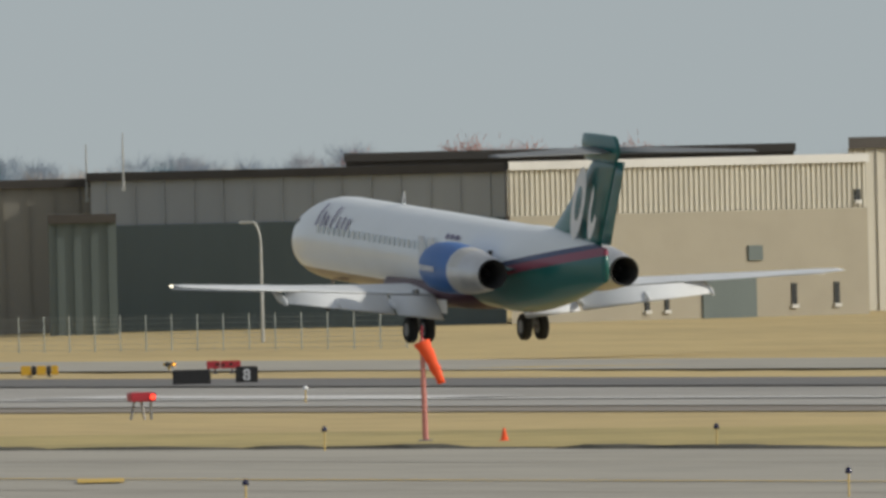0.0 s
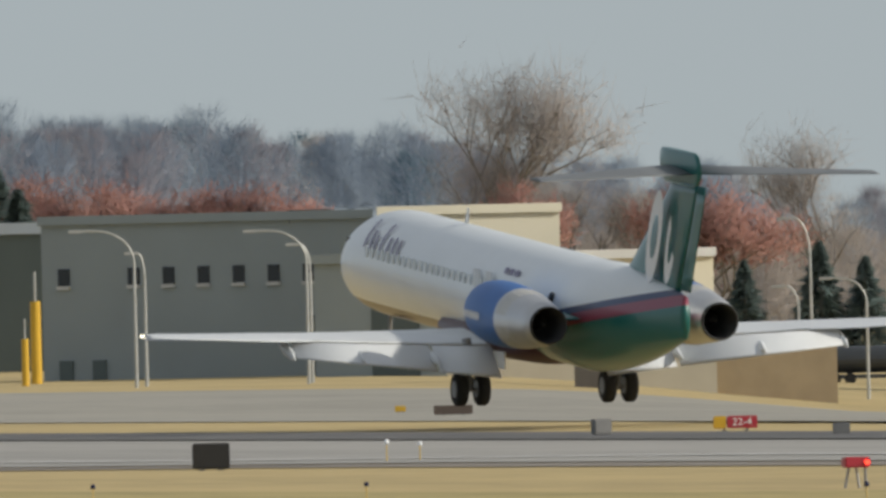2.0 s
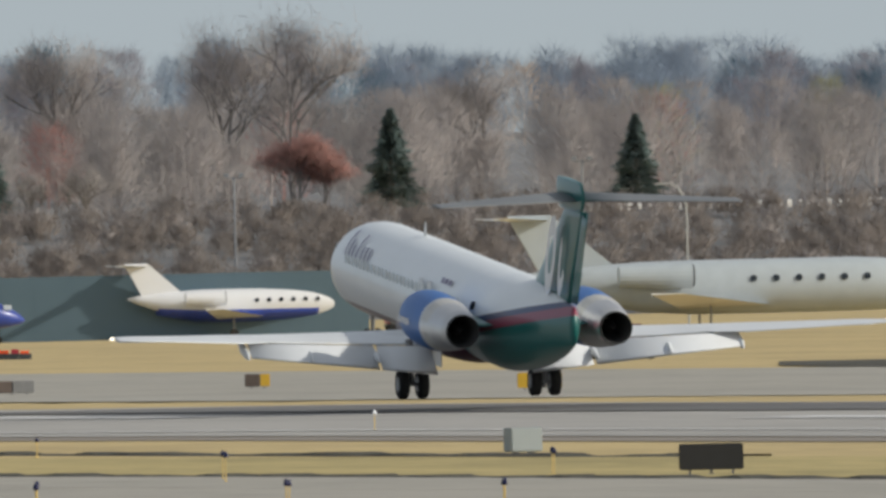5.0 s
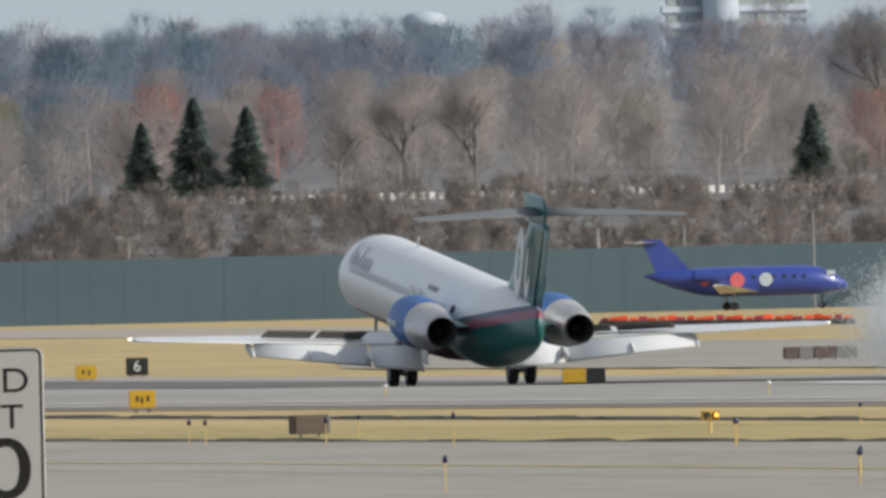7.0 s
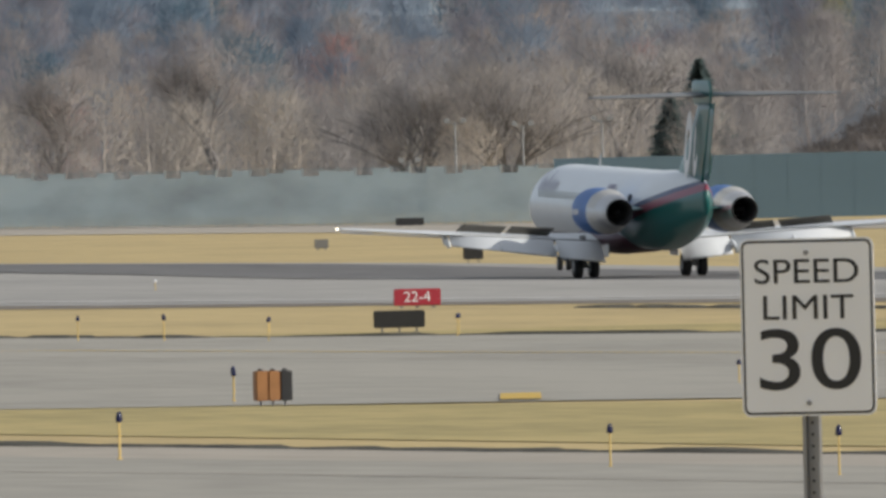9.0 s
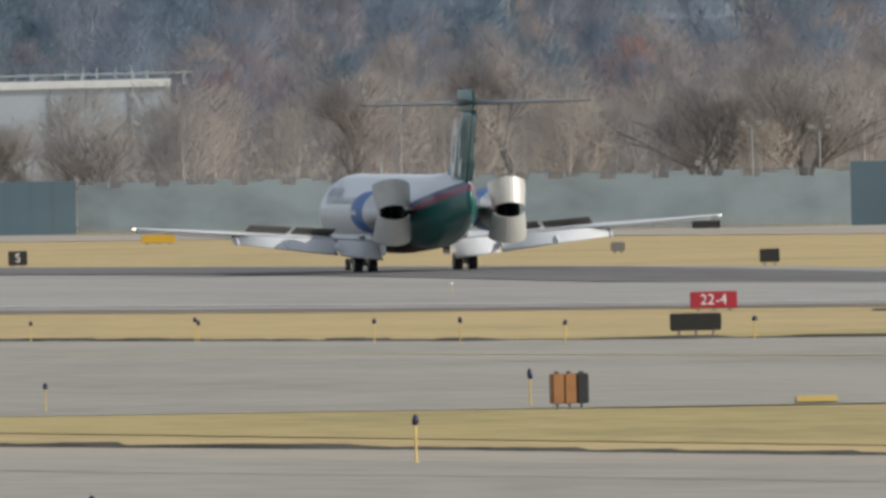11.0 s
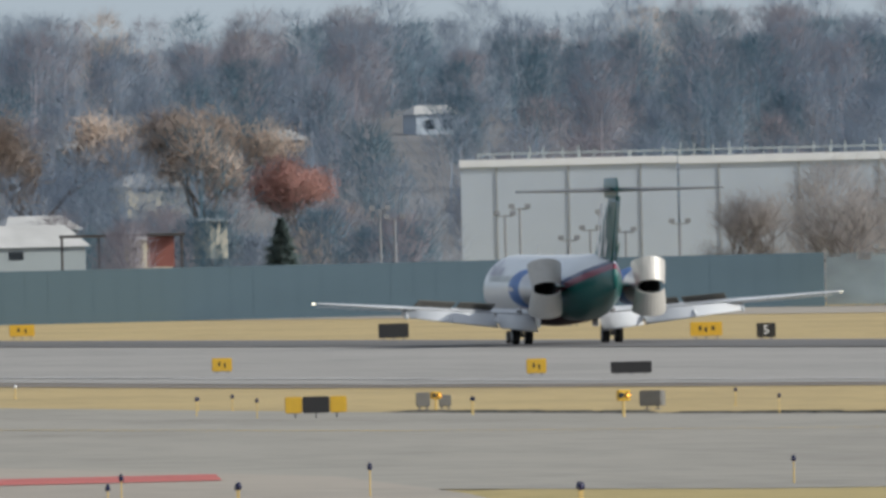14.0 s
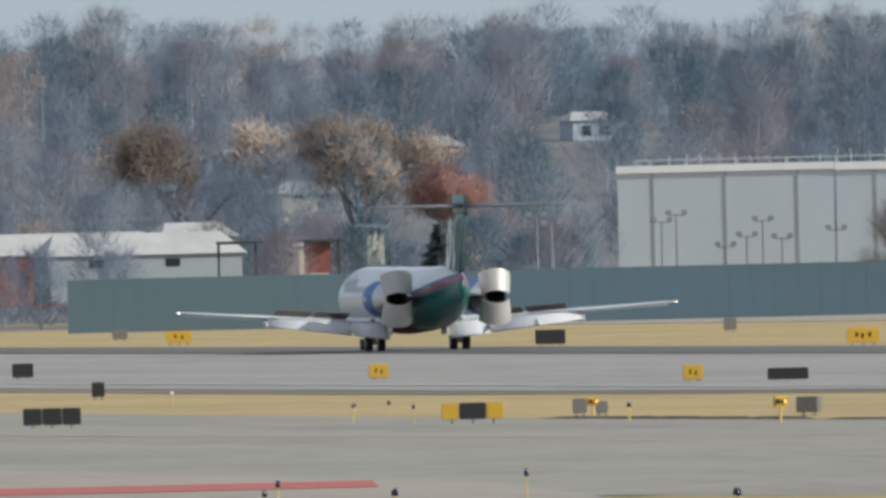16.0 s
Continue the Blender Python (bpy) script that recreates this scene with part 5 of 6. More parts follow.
for a, panels, label, kw in (
    ((284.5, 750.9, 0.62, 0.53), [(1, BLACK)], "black distance sign with a white number 8", dict(text="8", legs=0.06)),
    ((282.4, 749.6, 1.05, 0.48), [(1, BLACK)], "long black sign seen from its dark back", dict(legs=0.08)),
    ((300.2, 794.2, 1.00, 0.38), [(0.4, SIGN_RED), (0.6, SIGN_RED)], "red holding sign on legs", dict(legs=0.4, bars=3)),
    ((296.6, 799.8, 1.10, 0.33), [(0.28, SIGN_YELLOW), (0.14, BLACK), (0.26, SIGN_YELLOW), (0.12, BLACK), (0.2, SIGN_YELLOW)], "yellow and black direction sign row", dict(bars=0)),
    ((286.5, 809.8, 0.53, 0.41), [(1, SIGN_GREY)], "small grey sign back on legs", {}),
    ((294.8, 842.9, 1.36, 0.46), [(0.3, SIGN_YELLOW), (0.7, SIGN_RED)], "red holding sign with white 22-4 and a yellow panel", dict(text="22-4")),
    ((320.1, 944.2, 1.34, 0.38), [(1, SIGN_BROWN)], "long dark brown sign back", {}),
    ((326.7, 969.4, 0.39, 0.24), [(1, SIGN_YELLOW)], "small yellow direction sign", {}),
    ((285.8, 829.1, 0.59, 0.56), [(1, SIGN_GREY)], "grey sign back with round ends", dict(turn=25)),
    ((246.8, 748.3, 1.02, 0.73), [(1, BLACK)], "black square sign back near the runway", dict(legs=0.06, depth=0.6)),
    ((284.7, 894.8, 0.88, 0.60), [(1, SIGN_YELLOW)], "yellow direction sign at the runway edge", dict(bars=2)),
    ((350.5, 1120.5, 1.85, 0.59), [(1, SIGN_BROWN)], "long dark brown sign back", {}),
    ((321.4, 1062.4, 1.88, 0.38), [(0.3, SIGN_YELLOW), (0.4, BLACK), (0.3, SIGN_YELLOW)], "yellow and black direction sign row", {}),
    ((323.3, 1062.9, 0.62, 0.34), [(1, ORANGE_BOX)], "small orange-brown sign on legs", {}),
    ((365.0, 1167.3, 1.88, 0.49), [(1, SIGN_BROWN)], "long dark brown sign back", {}),
    ((312.1, 1052.7, 1.94, 0.61), [(0.6, SIGN_BROWN), (0.25, SIGN_RED), (0.15, SIGN_WHITE)], "dark, red and white panelled sign", {}),
    ((205.9, 725.3, 1.67, 0.80), [(1, BLACK)], "wide black sign back on legs", dict(legs=0.16)),
    ((225.4, 813.3, 0.97, 0.73), [(1, GREENGREY)], "dark grey-green sign box", dict(legs=0.06, depth=0.7, turn=20)),
    ((316.5, 1139.9, 1.82, 0.75), [(0.35, SIGN_YELLOW), (0.3, BLACK), (0.35, SIGN_YELLOW)], "yellow and black direction sign", {}),
    ((332.6, 1327.0, 1.00, 0.63), [(1, SIGN_GREY)], "grey sign back on short legs", dict(turn=30)),
    ((310.9, 1205.6, 3.23, 0.62), [(0.2, SIGN_BROWN), (0.2, SIGN_GREY), (0.3, SIGN_BROWN), (0.3, SIGN_GREY)], "row of slanting brown and grey sign backs", dict(turn=15)),
    ((323.1, 1208.6, 1.08, 0.65), [(0.6, SIGN_BROWN), (0.4, SIGN_YELLOW)], "brown and yellow sign on short legs", {}),
    ((288.7, 1155.5, 0.41, 0.55), [(1, BLACK)], "small black sign on short legs", {}),
    ((293.4, 1258.2, 0.99, 0.84), [(1, BLACK)], "black distance sign with a white number 6", dict(text="6", legs=0.08)),
    ((227.7, 975.8, 0.92, 0.75), [(1, SIGN_YELLOW)], "yellow direction sign with dark marks", dict(bars=3)),
    ((289.2, 1250.0, 0.94, 0.76), [(1, SIGN_YELLOW)], "yellow direction sign with dark marks", dict(bars=2)),
    ((282.5, 1133.3, 1.73, 0.70), [(0.55, SIGN_YELLOW), (0.45, BLACK)], "yellow and black location sign", {}),
    ((200.5, 837.3, 1.11, 0.68), [(0.88, SIGN_BROWN), (0.12, SIGN_GREY)], "brown curved sign back on the grass", dict(turn=20, depth=0.6)),
    ((218.2, 1022.0, 1.69, 0.68), [(1, SIGN_RED)], "red holding sign with white 22-4", dict(text="22-4", legs=0.12)),
    ((190.9, 896.9, 1.62, 0.69), [(1, BLACK)], "black sign back on a low frame", dict(legs=0.22)),
    ((295.6, 1371.5, 0.97, 0.78), [(1, BLACK)], "dark sign back beyond the runway", {}),
    ((407.0, 1908.1, 1.88, 0.60), [(1, BLACK)], "low dark sign by the far fence", {}),
    ((295.5, 1564.3, 1.04, 0.86), [(1, BLACK)], "black distance sign with a white number 5", dict(text="5", legs=0.1)),
    ((364.3, 1879.0, 2.21, 0.63), [(1, SIGN_YELLOW)], "yellow direction sign on short legs", {}),
    ((327.4, 1558.0, 0.77, 0.58), [(1, SIGN_GREY)], "small dark sign back", {}),
    ((169.3, 978.5, 2.10, 0.74), [(0.28, SIGN_YELLOW), (0.44, BLACK), (0.28, SIGN_YELLOW)], "yellow and black direction sign row on legs", dict(legs=0.25)),
    ((220.6, 1220.2, 0.86, 0.76), [(1, SIGN_YELLOW)], "square yellow direction sign", dict(bars=2)),
    ((222.9, 1210.6, 1.73, 0.59), [(1, BLACK)], "long black sign back", {}),
    ((222.1, 1308.3, 0.92, 0.74), [(1, SIGN_YELLOW)], "square yellow direction sign", dict(bars=2)),
    ((292.1, 1661.5, 1.75, 1.01), [(1, BLACK)], "black sign back beyond the runway", {}),
    ((178.6, 1010.3, 0.51, 0.61), [(1, SIGN_GREY)], "dark grey sign end", {}),
    ((179.9, 1013.2, 0.44, 0.49), [(1, SIGN_GREY)], "dark grey sign end", {}),
    ((181.5, 982.4, 0.79, 0.65), [(1, SIGN_GREY)], "grey rounded sign back", dict(turn=-20, depth=0.5)),
    ((295.8, 1583.6, 1.77, 0.93), [(1, SIGN_YELLOW)], "wide yellow direction sign", dict(bars=3)),
    ((336.5, 1847.6, 0.83, 0.90), [(1, SIGN_GREY)], "small dark sign on short legs", {}),
    ((301.6, 1852.6, 1.62, 0.90), [(1, SIGN_YELLOW)], "yellow direction sign on short legs", dict(bars=2)),
    ((315.2, 1960.8, 1.03, 0.84), [(1, SIGN_GREY)], "small grey sign back on legs", {}),
    ((159.8, 1009.4, 2.02, 0.73), [(0.33, BLACK), (0.34, BLACK), (0.33, BLACK)], "wide black sign back in three panels", dict(legs=0.2)),
    ((219.6, 1395.8, 1.03, 0.82), [(1, BLACK)], "black sign back on short legs", {}),
    ((191.9, 1199.8, 0.54, 0.72), [(1, BLACK)], "narrow black sign end", {}),
):
    airfield_sign(*a, panels, label, **kw)

# location sign with a framed letter
q = (118.9, 498.0, 1.99, 0.90)
t = airfield_sign(*q, [(1, BLACK)], "black location sign with a yellow framed letter B", legs=0.15)
w, h = q[2], q[3]
bx, bz, br = -w * 0.235, h * 0.575, h * 0.33
for x0, x1, z0, z1 in ((-0.38, 0.38, 0.46, 0.5), (-0.38, 0.38, -0.5, -0.46), (-0.38, -0.34, -0.46, 0.46), (0.34, 0.38, -0.46, 0.46)):
    bm = bmesh.new()
    box(bm, bx + x0 * 2 * br, bx + x1 * 2 * br, -0.012, 0.0, bz + z0 * 2 * br, bz + z1 * 2 * br)
    part("border", bm, SIGN_YELLOW, t)
lettering("B", h * 0.36, SIGN_YELLOW, t, pose(bx, -0.01, bz, 90))
for i in (0.25, 0.72):
    bm = bmesh.new()
    tube(bm, (-w / 2 + w * i, 0.15, h), (-w / 2 + w * i, 0.15, h + 0.07), 0.05, 0.04, 8)
    part("top_clamp", bm, STEEL, t)

# boxed cabinet in three bays
q = (138.1, 662.8, 0.86, 0.86)
t = empty("equipment_box", facing(q[0], q[1], 10), "weathered orange and black equipment box on legs", "box")
for i, m in enumerate((ORANGE_BOX, ORANGE_BOX, BLACK)):
    bm = bmesh.new()
    box(bm, -q[2] / 2 + i * q[2] / 3 + 0.01, -q[2] / 2 + (i + 1) * q[2] / 3 - 0.01, 0, 0.5, q[3] * 0.14, q[3] * 0.94, 0.02)
    part("box_panel", bm, m, t)
    bm = bmesh.new()
    tube(bm, (-q[2] / 2 + (i + 0.5) * q[2] / 3, 0.25, q[3] * 0.94), (-q[2] / 2 + (i + 0.5) * q[2] / 3, 0.25, q[3]), 0.07, 0.05, 8)
    part("top_lamp", bm, BLACK, t)
    bm = bmesh.new()
    tube(bm, (-q[2] / 2 + (i + 0.5) * q[2] / 3, 0.25, -0.05), (-q[2] / 2 + (i + 0.5) * q[2] / 3, 0.25, q[3] * 0.15), 0.03, n=6)
    part("leg", bm, STEEL, t)


def edge_light(label, head, stem, group):
    t = empty("edge_light", pose(0, 0, -400), label, "light", group)
    bm = bmesh.new()
    tube(bm, (0, 0, -0.05), (0, 0, 0.04), 0.10, 0.08, 10)
    tube(bm, (0, 0, 0.0), (0, 0, 0.80), 0.026, 0.022, 7)
    part("stem", bm, stem, t)
    bm = bmesh.new()
    loft(bm, [[(r * math.cos(i * math.tau / 10), r * math.sin(i * math.tau / 10), z) for i in range(10)] for z, r in ((0.78, 0.035), (0.80, 0.075), (0.87, 0.075), (0.93, 0.062), (0.98, 0.035), (1.0, 0.008))])
    part("lens", bm, head, t, "", True)
    return t


taxi_light = edge_light("blue taxiway edge light on a pale yellow stake", BLUE_LENS, STAKE, "taxiway edge lights")
runway_light = edge_light("white-topped runway edge light on a yellow stake", SIGN_WHITE, STAKE, "runway edge lights")
for a in (
    (220.1, 576.4, 0.28, 0.55), (222.6, 560.4, 0.28, 0.55), (184.9, 488.2, 0.24, 0.51), (191.9, 476.9, 0.24, 0.57), (219.5, 608.6, 0.30, 0.45), (220.0, 597.8, 0.29, 0.54),
    (197.9, 547.3, 0.27, 0.58), (188.8, 518.7, 0.25, 0.58), (198.3, 541.8, 0.27, 0.52), (198.7, 538.5, 0.26, 0.53), (178.8, 498.9, 0.24, 0.49), (216.3, 609.8, 0.30, 0.54),
    (216.7, 645.6, 0.31, 0.50), (218.3, 606.9, 0.30, 0.42), (211.6, 650.4, 0.32, 0.57), (199.9, 647.9, 0.31, 0.80), (175.8, 578.9, 0.28, 0.74), (177.4, 565.9, 0.27, 0.67), (181.9, 547.6, 0.27, 0.69), (177.1, 564.9, 0.27, 0.74), (175.3, 588.4, 0.28, 0.76),
    (174.9, 674.7, 0.32, 0.70), (176.8, 658.7, 0.31, 0.71), (197.0, 773.3, 0.37, 0.74), (198.7, 747.0, 0.36, 0.79), (205.2, 738.0, 0.35, 0.74), (180.0, 651.6, 0.31, 0.66),
    (219.1, 845.1, 0.40, 0.59), (196.2, 737.3, 0.35, 0.84), (201.5, 724.5, 0.35, 0.81), (173.1, 667.9, 0.32, 0.69), (174.9, 651.9, 0.31, 0.79), (176.3, 638.1, 0.31, 0.81),
    (193.1, 789.7, 0.38, 0.98), (160.6, 657.7, 0.31, 0.87), (169.1, 652.4, 0.31, 0.84), (195.0, 765.6, 0.36, 0.81), (201.8, 837.0, 0.40, 0.65), (192.4, 818.7, 0.39, 0.76), (192.4, 816.7, 0.39, 0.76), (193.4, 806.1, 0.38, 0.80),
    (115.5, 524.4, 0.25, 0.82), (114.9, 503.0, 0.24, 0.92), (118.2, 491.0, 0.23, 0.87), (154.7, 687.8, 0.33, 0.61), (112.9, 556.7, 0.26, 0.96), (138.8, 670.8, 0.32, 0.82), (188.1, 875.0, 0.41, 0.71), (185.7, 908.2, 0.43, 0.70), (191.0, 917.3, 0.43, 0.47),
    (130.5, 687.7, 0.32, 0.70), (113.3, 558.6, 0.26, 0.95), (139.8, 675.7, 0.32, 0.85), (179.7, 892.1, 0.42, 0.81), (180.5, 882.7, 0.42, 0.83), (181.4, 871.3, 0.41, 0.75), (178.0, 911.8, 0.43, 0.77), (178.0, 940.3, 0.44, 0.70), (187.0, 870.1, 0.41, 0.74), (90.2, 471.5, 0.22, 0.57),
    (109.1, 640.8, 0.30, 0.77), (118.5, 677.7, 0.32, 0.85), (111.7, 612.9, 0.29, 0.84), (175.4, 1031.2, 0.48, 0.60), (172.6, 966.7, 0.45, 0.68), (186.4, 992.7, 0.47, 0.62), (180.0, 922.6, 0.43, 0.81), (87.5, 503.4, 0.24, 0.61),
    (110.8, 666.9, 0.31, 0.81), (109.1, 640.8, 0.30, 0.78), (167.5, 979.8, 0.46, 0.73), (175.4, 1031.2, 0.48, 0.56), (173.2, 1025.5, 0.48, 0.56), (113.1, 620.8, 0.29, 0.78), (109.4, 642.8, 0.30, 0.74), (107.7, 650.1, 0.30, 0.72), (113.7, 623.7, 0.29, 0.74), (173.6, 972.6, 0.46, 0.65), (168.8, 999.8, 0.27, 0.70),
):
    copy_thing(taxi_light, facing(a[0], a[1]) @ Matrix.Diagonal((0.8, 0.8, a[3], 1)))
for a in ((262.5, 688.7, 0.28, 0.47), (260.2, 721.5, 0.29, 0.41), (261.3, 726.5, 0.30, 0.45), (256.6, 759.8, 0.31, 0.56), (254.8, 757.3, 0.31, 0.66), (249.5, 918.7, 0.37, 0.73), (249.2, 973.6, 0.39, 0.58), (282.8, 776.1, 0.32, 0.35), (239.3, 1171.8, 0.51, 0.51), (186.4, 1147.0, 0.40, 0.54), (247.3, 1021.5, 0.36, 0.51)):
    copy_thing(runway_light, facing(a[0], a[1]) @ Matrix.Diagonal((0.9, 0.9, a[3], 1)))
for o in [*taxi_light.children, taxi_light, *runway_light.children, runway_light]:
    bpy.data.objects.remove(o)


def guard_light(x, y, w, h):
    t = empty("guard_light", facing(x, y, 20), "yellow twin-lamp runway guard light on a post", "light", "runway guard lights")
    bm = bmesh.new()
    tube(bm, (0, 0, -0.05), (0, 0, h * 0.6), 0.05, n=8)
    part("post", bm, STAKE, t)
    bm = bmesh.new()
    box(bm, -w * 0.45, w * 0.45, -0.1, 0.1, h * 0.58, h * 0.95, 0.02)
    part("housing", bm, SIGN_YELLOW, t)
    for s in (-1, 1):
        bm = bmesh.new()
        tube(bm, (s * w * 0.24, -0.16, h * 0.77), (s * w * 0.24, -0.09, h * 0.77), w * 0.18, w * 0.2, 12)
        part("hood", bm, BLACK, t)
        bm = bmesh.new()
        tube(bm, (s * w * 0.24, -0.172, h * 0.77), (s * w * 0.24, -0.162, h * 0.77), w * 0.12, n=12)
        part("lamp", bm, AMBER_GLOW if s > 0 else BLACK, t)


for a in ((206.9, 815.2, 0.55, 0.70), (173.2, 942.2, 0.48, 0.96), (178.7, 1008.3, 0.39, 0.67), (305.4, 812.5, 0.38, 0.23)):
    guard_light(*a)


def path_indicator(x, y, w, h):
    t = empty("approach_light", facing(x, y, 8), "red approach light box on legs with a glowing lens", "light", "row of approach lights")
    bm = bmesh.new()
    box(bm, -w / 2, w / 2, 0, 0.7, h * 0.66, h, 0.03)
    part("housing", bm, SIGN_RED, t)
    bm = bmesh.new()
    tube(bm, (w * 0.36, -0.04, h * 0.83), (w * 0.36, 0.0, h * 0.83), w * 0.10, n=12)
    part("lens", bm, RED_GLOW, t, "glowing red lens")
    for x0, lean in ((-w * 0.3, -0.1), (-w * 0.02, 0.08), (w * 0.35, 0.0)):
        bm = bmesh.new()
        tube(bm, (x0 + lean, 0.3, -0.05), (x0, 0.3, h * 0.68), 0.035, n=6)
        part("leg", bm, STEEL, t)


for a in ((230.5, 650.4, 0.60, 0.73), (235.8, 652.7, 0.60, 0.73), (241.7, 656.9, 0.61, 0.69), (247.1, 659.2, 0.62, 0.66)):
    path_indicator(*a)

# windsock
q = (228.2, 591.5, 1.22, 2.23)
hh = q[3]
sock = empty("windsock", facing(q[0], q[1]), "orange windsock hanging from a faded red pole", "windsock")
bm = bmesh.new()
tube(bm, (0, 0, 0), (-0.03, 0, hh), 0.068, 0.05, 10)
part("pole", bm, PINK_POLE, sock)
bm = bmesh.new()
box(bm, -0.16, 0.16, -0.16, 0.16, -0.05, 0.05, 0.01)
part("base_plate", bm, STEEL, sock)
bm = bmesh.new()
rings = []
for i in range(9):
    s = i / 8
    cx, cz, r = -0.04 + 0.42 * s ** 1.25, hh - 0.06 - 0.92 * s + 0.10 * math.sin(s * 3.1), 0.17 - 0.09 * s + 0.012 * math.sin(i * 2.4)
    rings.append([(cx + r * math.cos(k * math.tau / 14), 0.8 * r * math.sin(k * math.tau / 14), cz + 0.35 * r * math.cos(k * math.tau / 14)) for k in range(14)])
loft(bm, rings)
part("sock", bm, ORANGE, sock, "sagging orange fabric sock", True)
bm = bmesh.new()
tube(bm, (-0.03, 0, hh), (-0.03, 0, hh + 0.28), 0.02, 0.015, 8)
part("lamp_mast", bm, SIGN_RED, sock)
q = (228.7, 588.1, 0.22, 0.29)
cone = empty("traffic_cone", facing(q[0], q[1]), "small red traffic cone on the grass", "cone")
bm = bmesh.new()
tube(bm, (0, 0, 0.02), (0, 0, q[3]), 0.085, 0.02, 14)
part("cone_body", bm, ORANGE, cone)
bm = bmesh.new()
box(bm, -0.11, 0.11, -0.11, 0.11, 0, 0.03, 0.005)
part("foot", bm, ORANGE, cone)

# speed limit sign on the bank by the road
SX, SY, SZ = 27.95, 122.86, 4.95
speed = empty("speed_limit_sign", facing(SX, SY, -20, 0), "white speed limit sign with black figures on a steel post", "traffic sign")
post_foot = ground_z(SX, SY) - 0.3
bm = bmesh.new()
for x0, x1, y0, y1 in ((-0.038, -0.022, -0.02, 0.012), (0.022, 0.038, -0.02, 0.012), (-0.022, 0.022, 0.004, 0.014)):
    box(bm, x0, x1, y0, y1, post_foot, SZ + 0.72)
part("post", bm, STEEL, speed, "perforated steel channel post")
for i in range(40):
    bm = bmesh.new()
    z = SZ - 0.03 - i * 0.05
    tube(bm, (0, 0.0015, z), (0, 0.004, z), 0.007, n=8)
    part("post_hole", bm, BLACK, speed)


def rounded_plate(bm, w, h, r, y0, y1, cz):
    pts = []
    for cx, cy, a0 in ((w / 2 - r, h / 2 - r, 0), (-w / 2 + r, h / 2 - r, 90), (-w / 2 + r, -h / 2 + r, 180), (w / 2 - r, -h / 2 + r, 270)):
        for k in range(7):
            a = radians(a0 + 15 * k)
            pts.append((cx + r * math.cos(a), cz + cy + r * math.sin(a)))
    loft(bm, [[(x, y, z) for x, z in pts] for y in (y0, y1)])


SW, SH = 0.61, 0.762
for k, (w0, y0, y1, m, nm) in enumerate(((0.0, -0.026, -0.022, SIGN_WHITE, "plate"), (0.016, -0.0275, -0.0265, BLACK, "border"), (0.036, -0.029, -0.028, SIGN_WHITE, "face"))):
    bm = bmesh.new()
    rounded_plate(bm, SW - w0, SH - w0, 0.038 - w0 * 0.4, y0, y1, SZ + SH / 2)
    part(nm, bm, m, speed)
for text, z, size in (("SPEED", 0.615, 0.105), ("LIMIT", 0.460, 0.105), ("30", 0.228, 0.262)):
    ob = lettering(text, size, BLACK, speed, pose(0, -0.0305, SZ + z, 90) @ Matrix.Diagonal((1.2 if size < 0.2 else 1.36, 1, 0.2, 1)))
for z in (0.70, 0.055):
    bm = bmesh.new()
    tube(bm, (0, -0.038, SZ + z), (0, -0.029, SZ + z), 0.011, n=8)
    part("bolt", bm, STEEL, speed)

# ground paint
def paint(x, y, w, d, mat, label, turn=0.0):
    bm = bmesh.new()
    vs = [bm.verts.new(p) for p in ((-w / 2, -d / 2, 0), (w / 2, -d / 2, 0), (w / 2, d / 2, 0), (-w / 2, d / 2, 0))]
    bm.faces.new(vs)
    o = part("ground_marking", bm, mat)
    o.matrix_basis = facing(x, y, turn, ground_z(x, y) + 0.06)
    tagged(o, label, "road marking", kind="structure")


paint(144.7, 666.5, 0.95, 16, PAINT_YELLOW, "yellow painted taxiway mark")
paint(198.2, 531.2, 0.9, 7, PAINT_YELLOW, "yellow painted taxiway curve")
paint(119.8, 742.4, 12, 20, PAINT_RED, "worn red painted apron line")


# ---- lamps on poles ----
def lamp_post(x, y, h, reach, label="tall steel street lamp with a curved arm"):
    t = empty("street_lamp", facing(x, y), label, "lamp", "lamps on the apron road")
    k = h
    bm = bmesh.new()
    tube(bm, (0, 0, -2), (0, 0, k * 0.8), 0.09, 0.06, 8)
    last = (0, 0, k * 0.8)
    for i in range(1, 7):
        a = i / 6 * math.pi / 2
        p = (-reach * 0.7 * (1 - math.cos(a)), 0, k * 0.8 + k * 0.2 * math.sin(a))
        tube(bm, last, p, 0.05, 0.05, 6)
        last = p
    tube(bm, last, (-reach, 0, k), 0.05, 0.05, 6)
    part("pole", bm, POLE, t)
    bm = bmesh.new()
    box(bm, -reach - 0.45, -reach + 0.15, -0.12, 0.12, k - 0.08, k + 0.06, 0.03)
    part("lamp_head", bm, POLE, t)


for a, reach in (((461.3, 1215.4, 5.31), 0.5), ((460.7, 1258.3, 5.18), 1.2), ((444.8, 1253.4, 5.55), 1.7), ((392.4, 1176.3, 6.50), 2.2), ((385.5, 1178.6, 6.65), 2.3), ((389.0, 1187.9, 5.68), 0.4), ((395.7, 1185.7, 5.90), 0.6), ((439.1, 1244.8, 8.11), 1.0), ((433.0, 1436.2, 8.19), 1.2), ((455.0, 1429.3, 7.86), 1.0), ((517.7, 1828.1, 9.46), 1.6), ((458.5, 1301.6, 4.76), 0.8)):
    lamp_post(*a, reach)


# Pole grey darkened so the masts stand as silhouettes against the light.
MAST_SILHOUETTE = material("silhouette_dark_pole", (0.26, 0.27, 0.28), 0.7, 0.2, grain=2, vary=0.15)


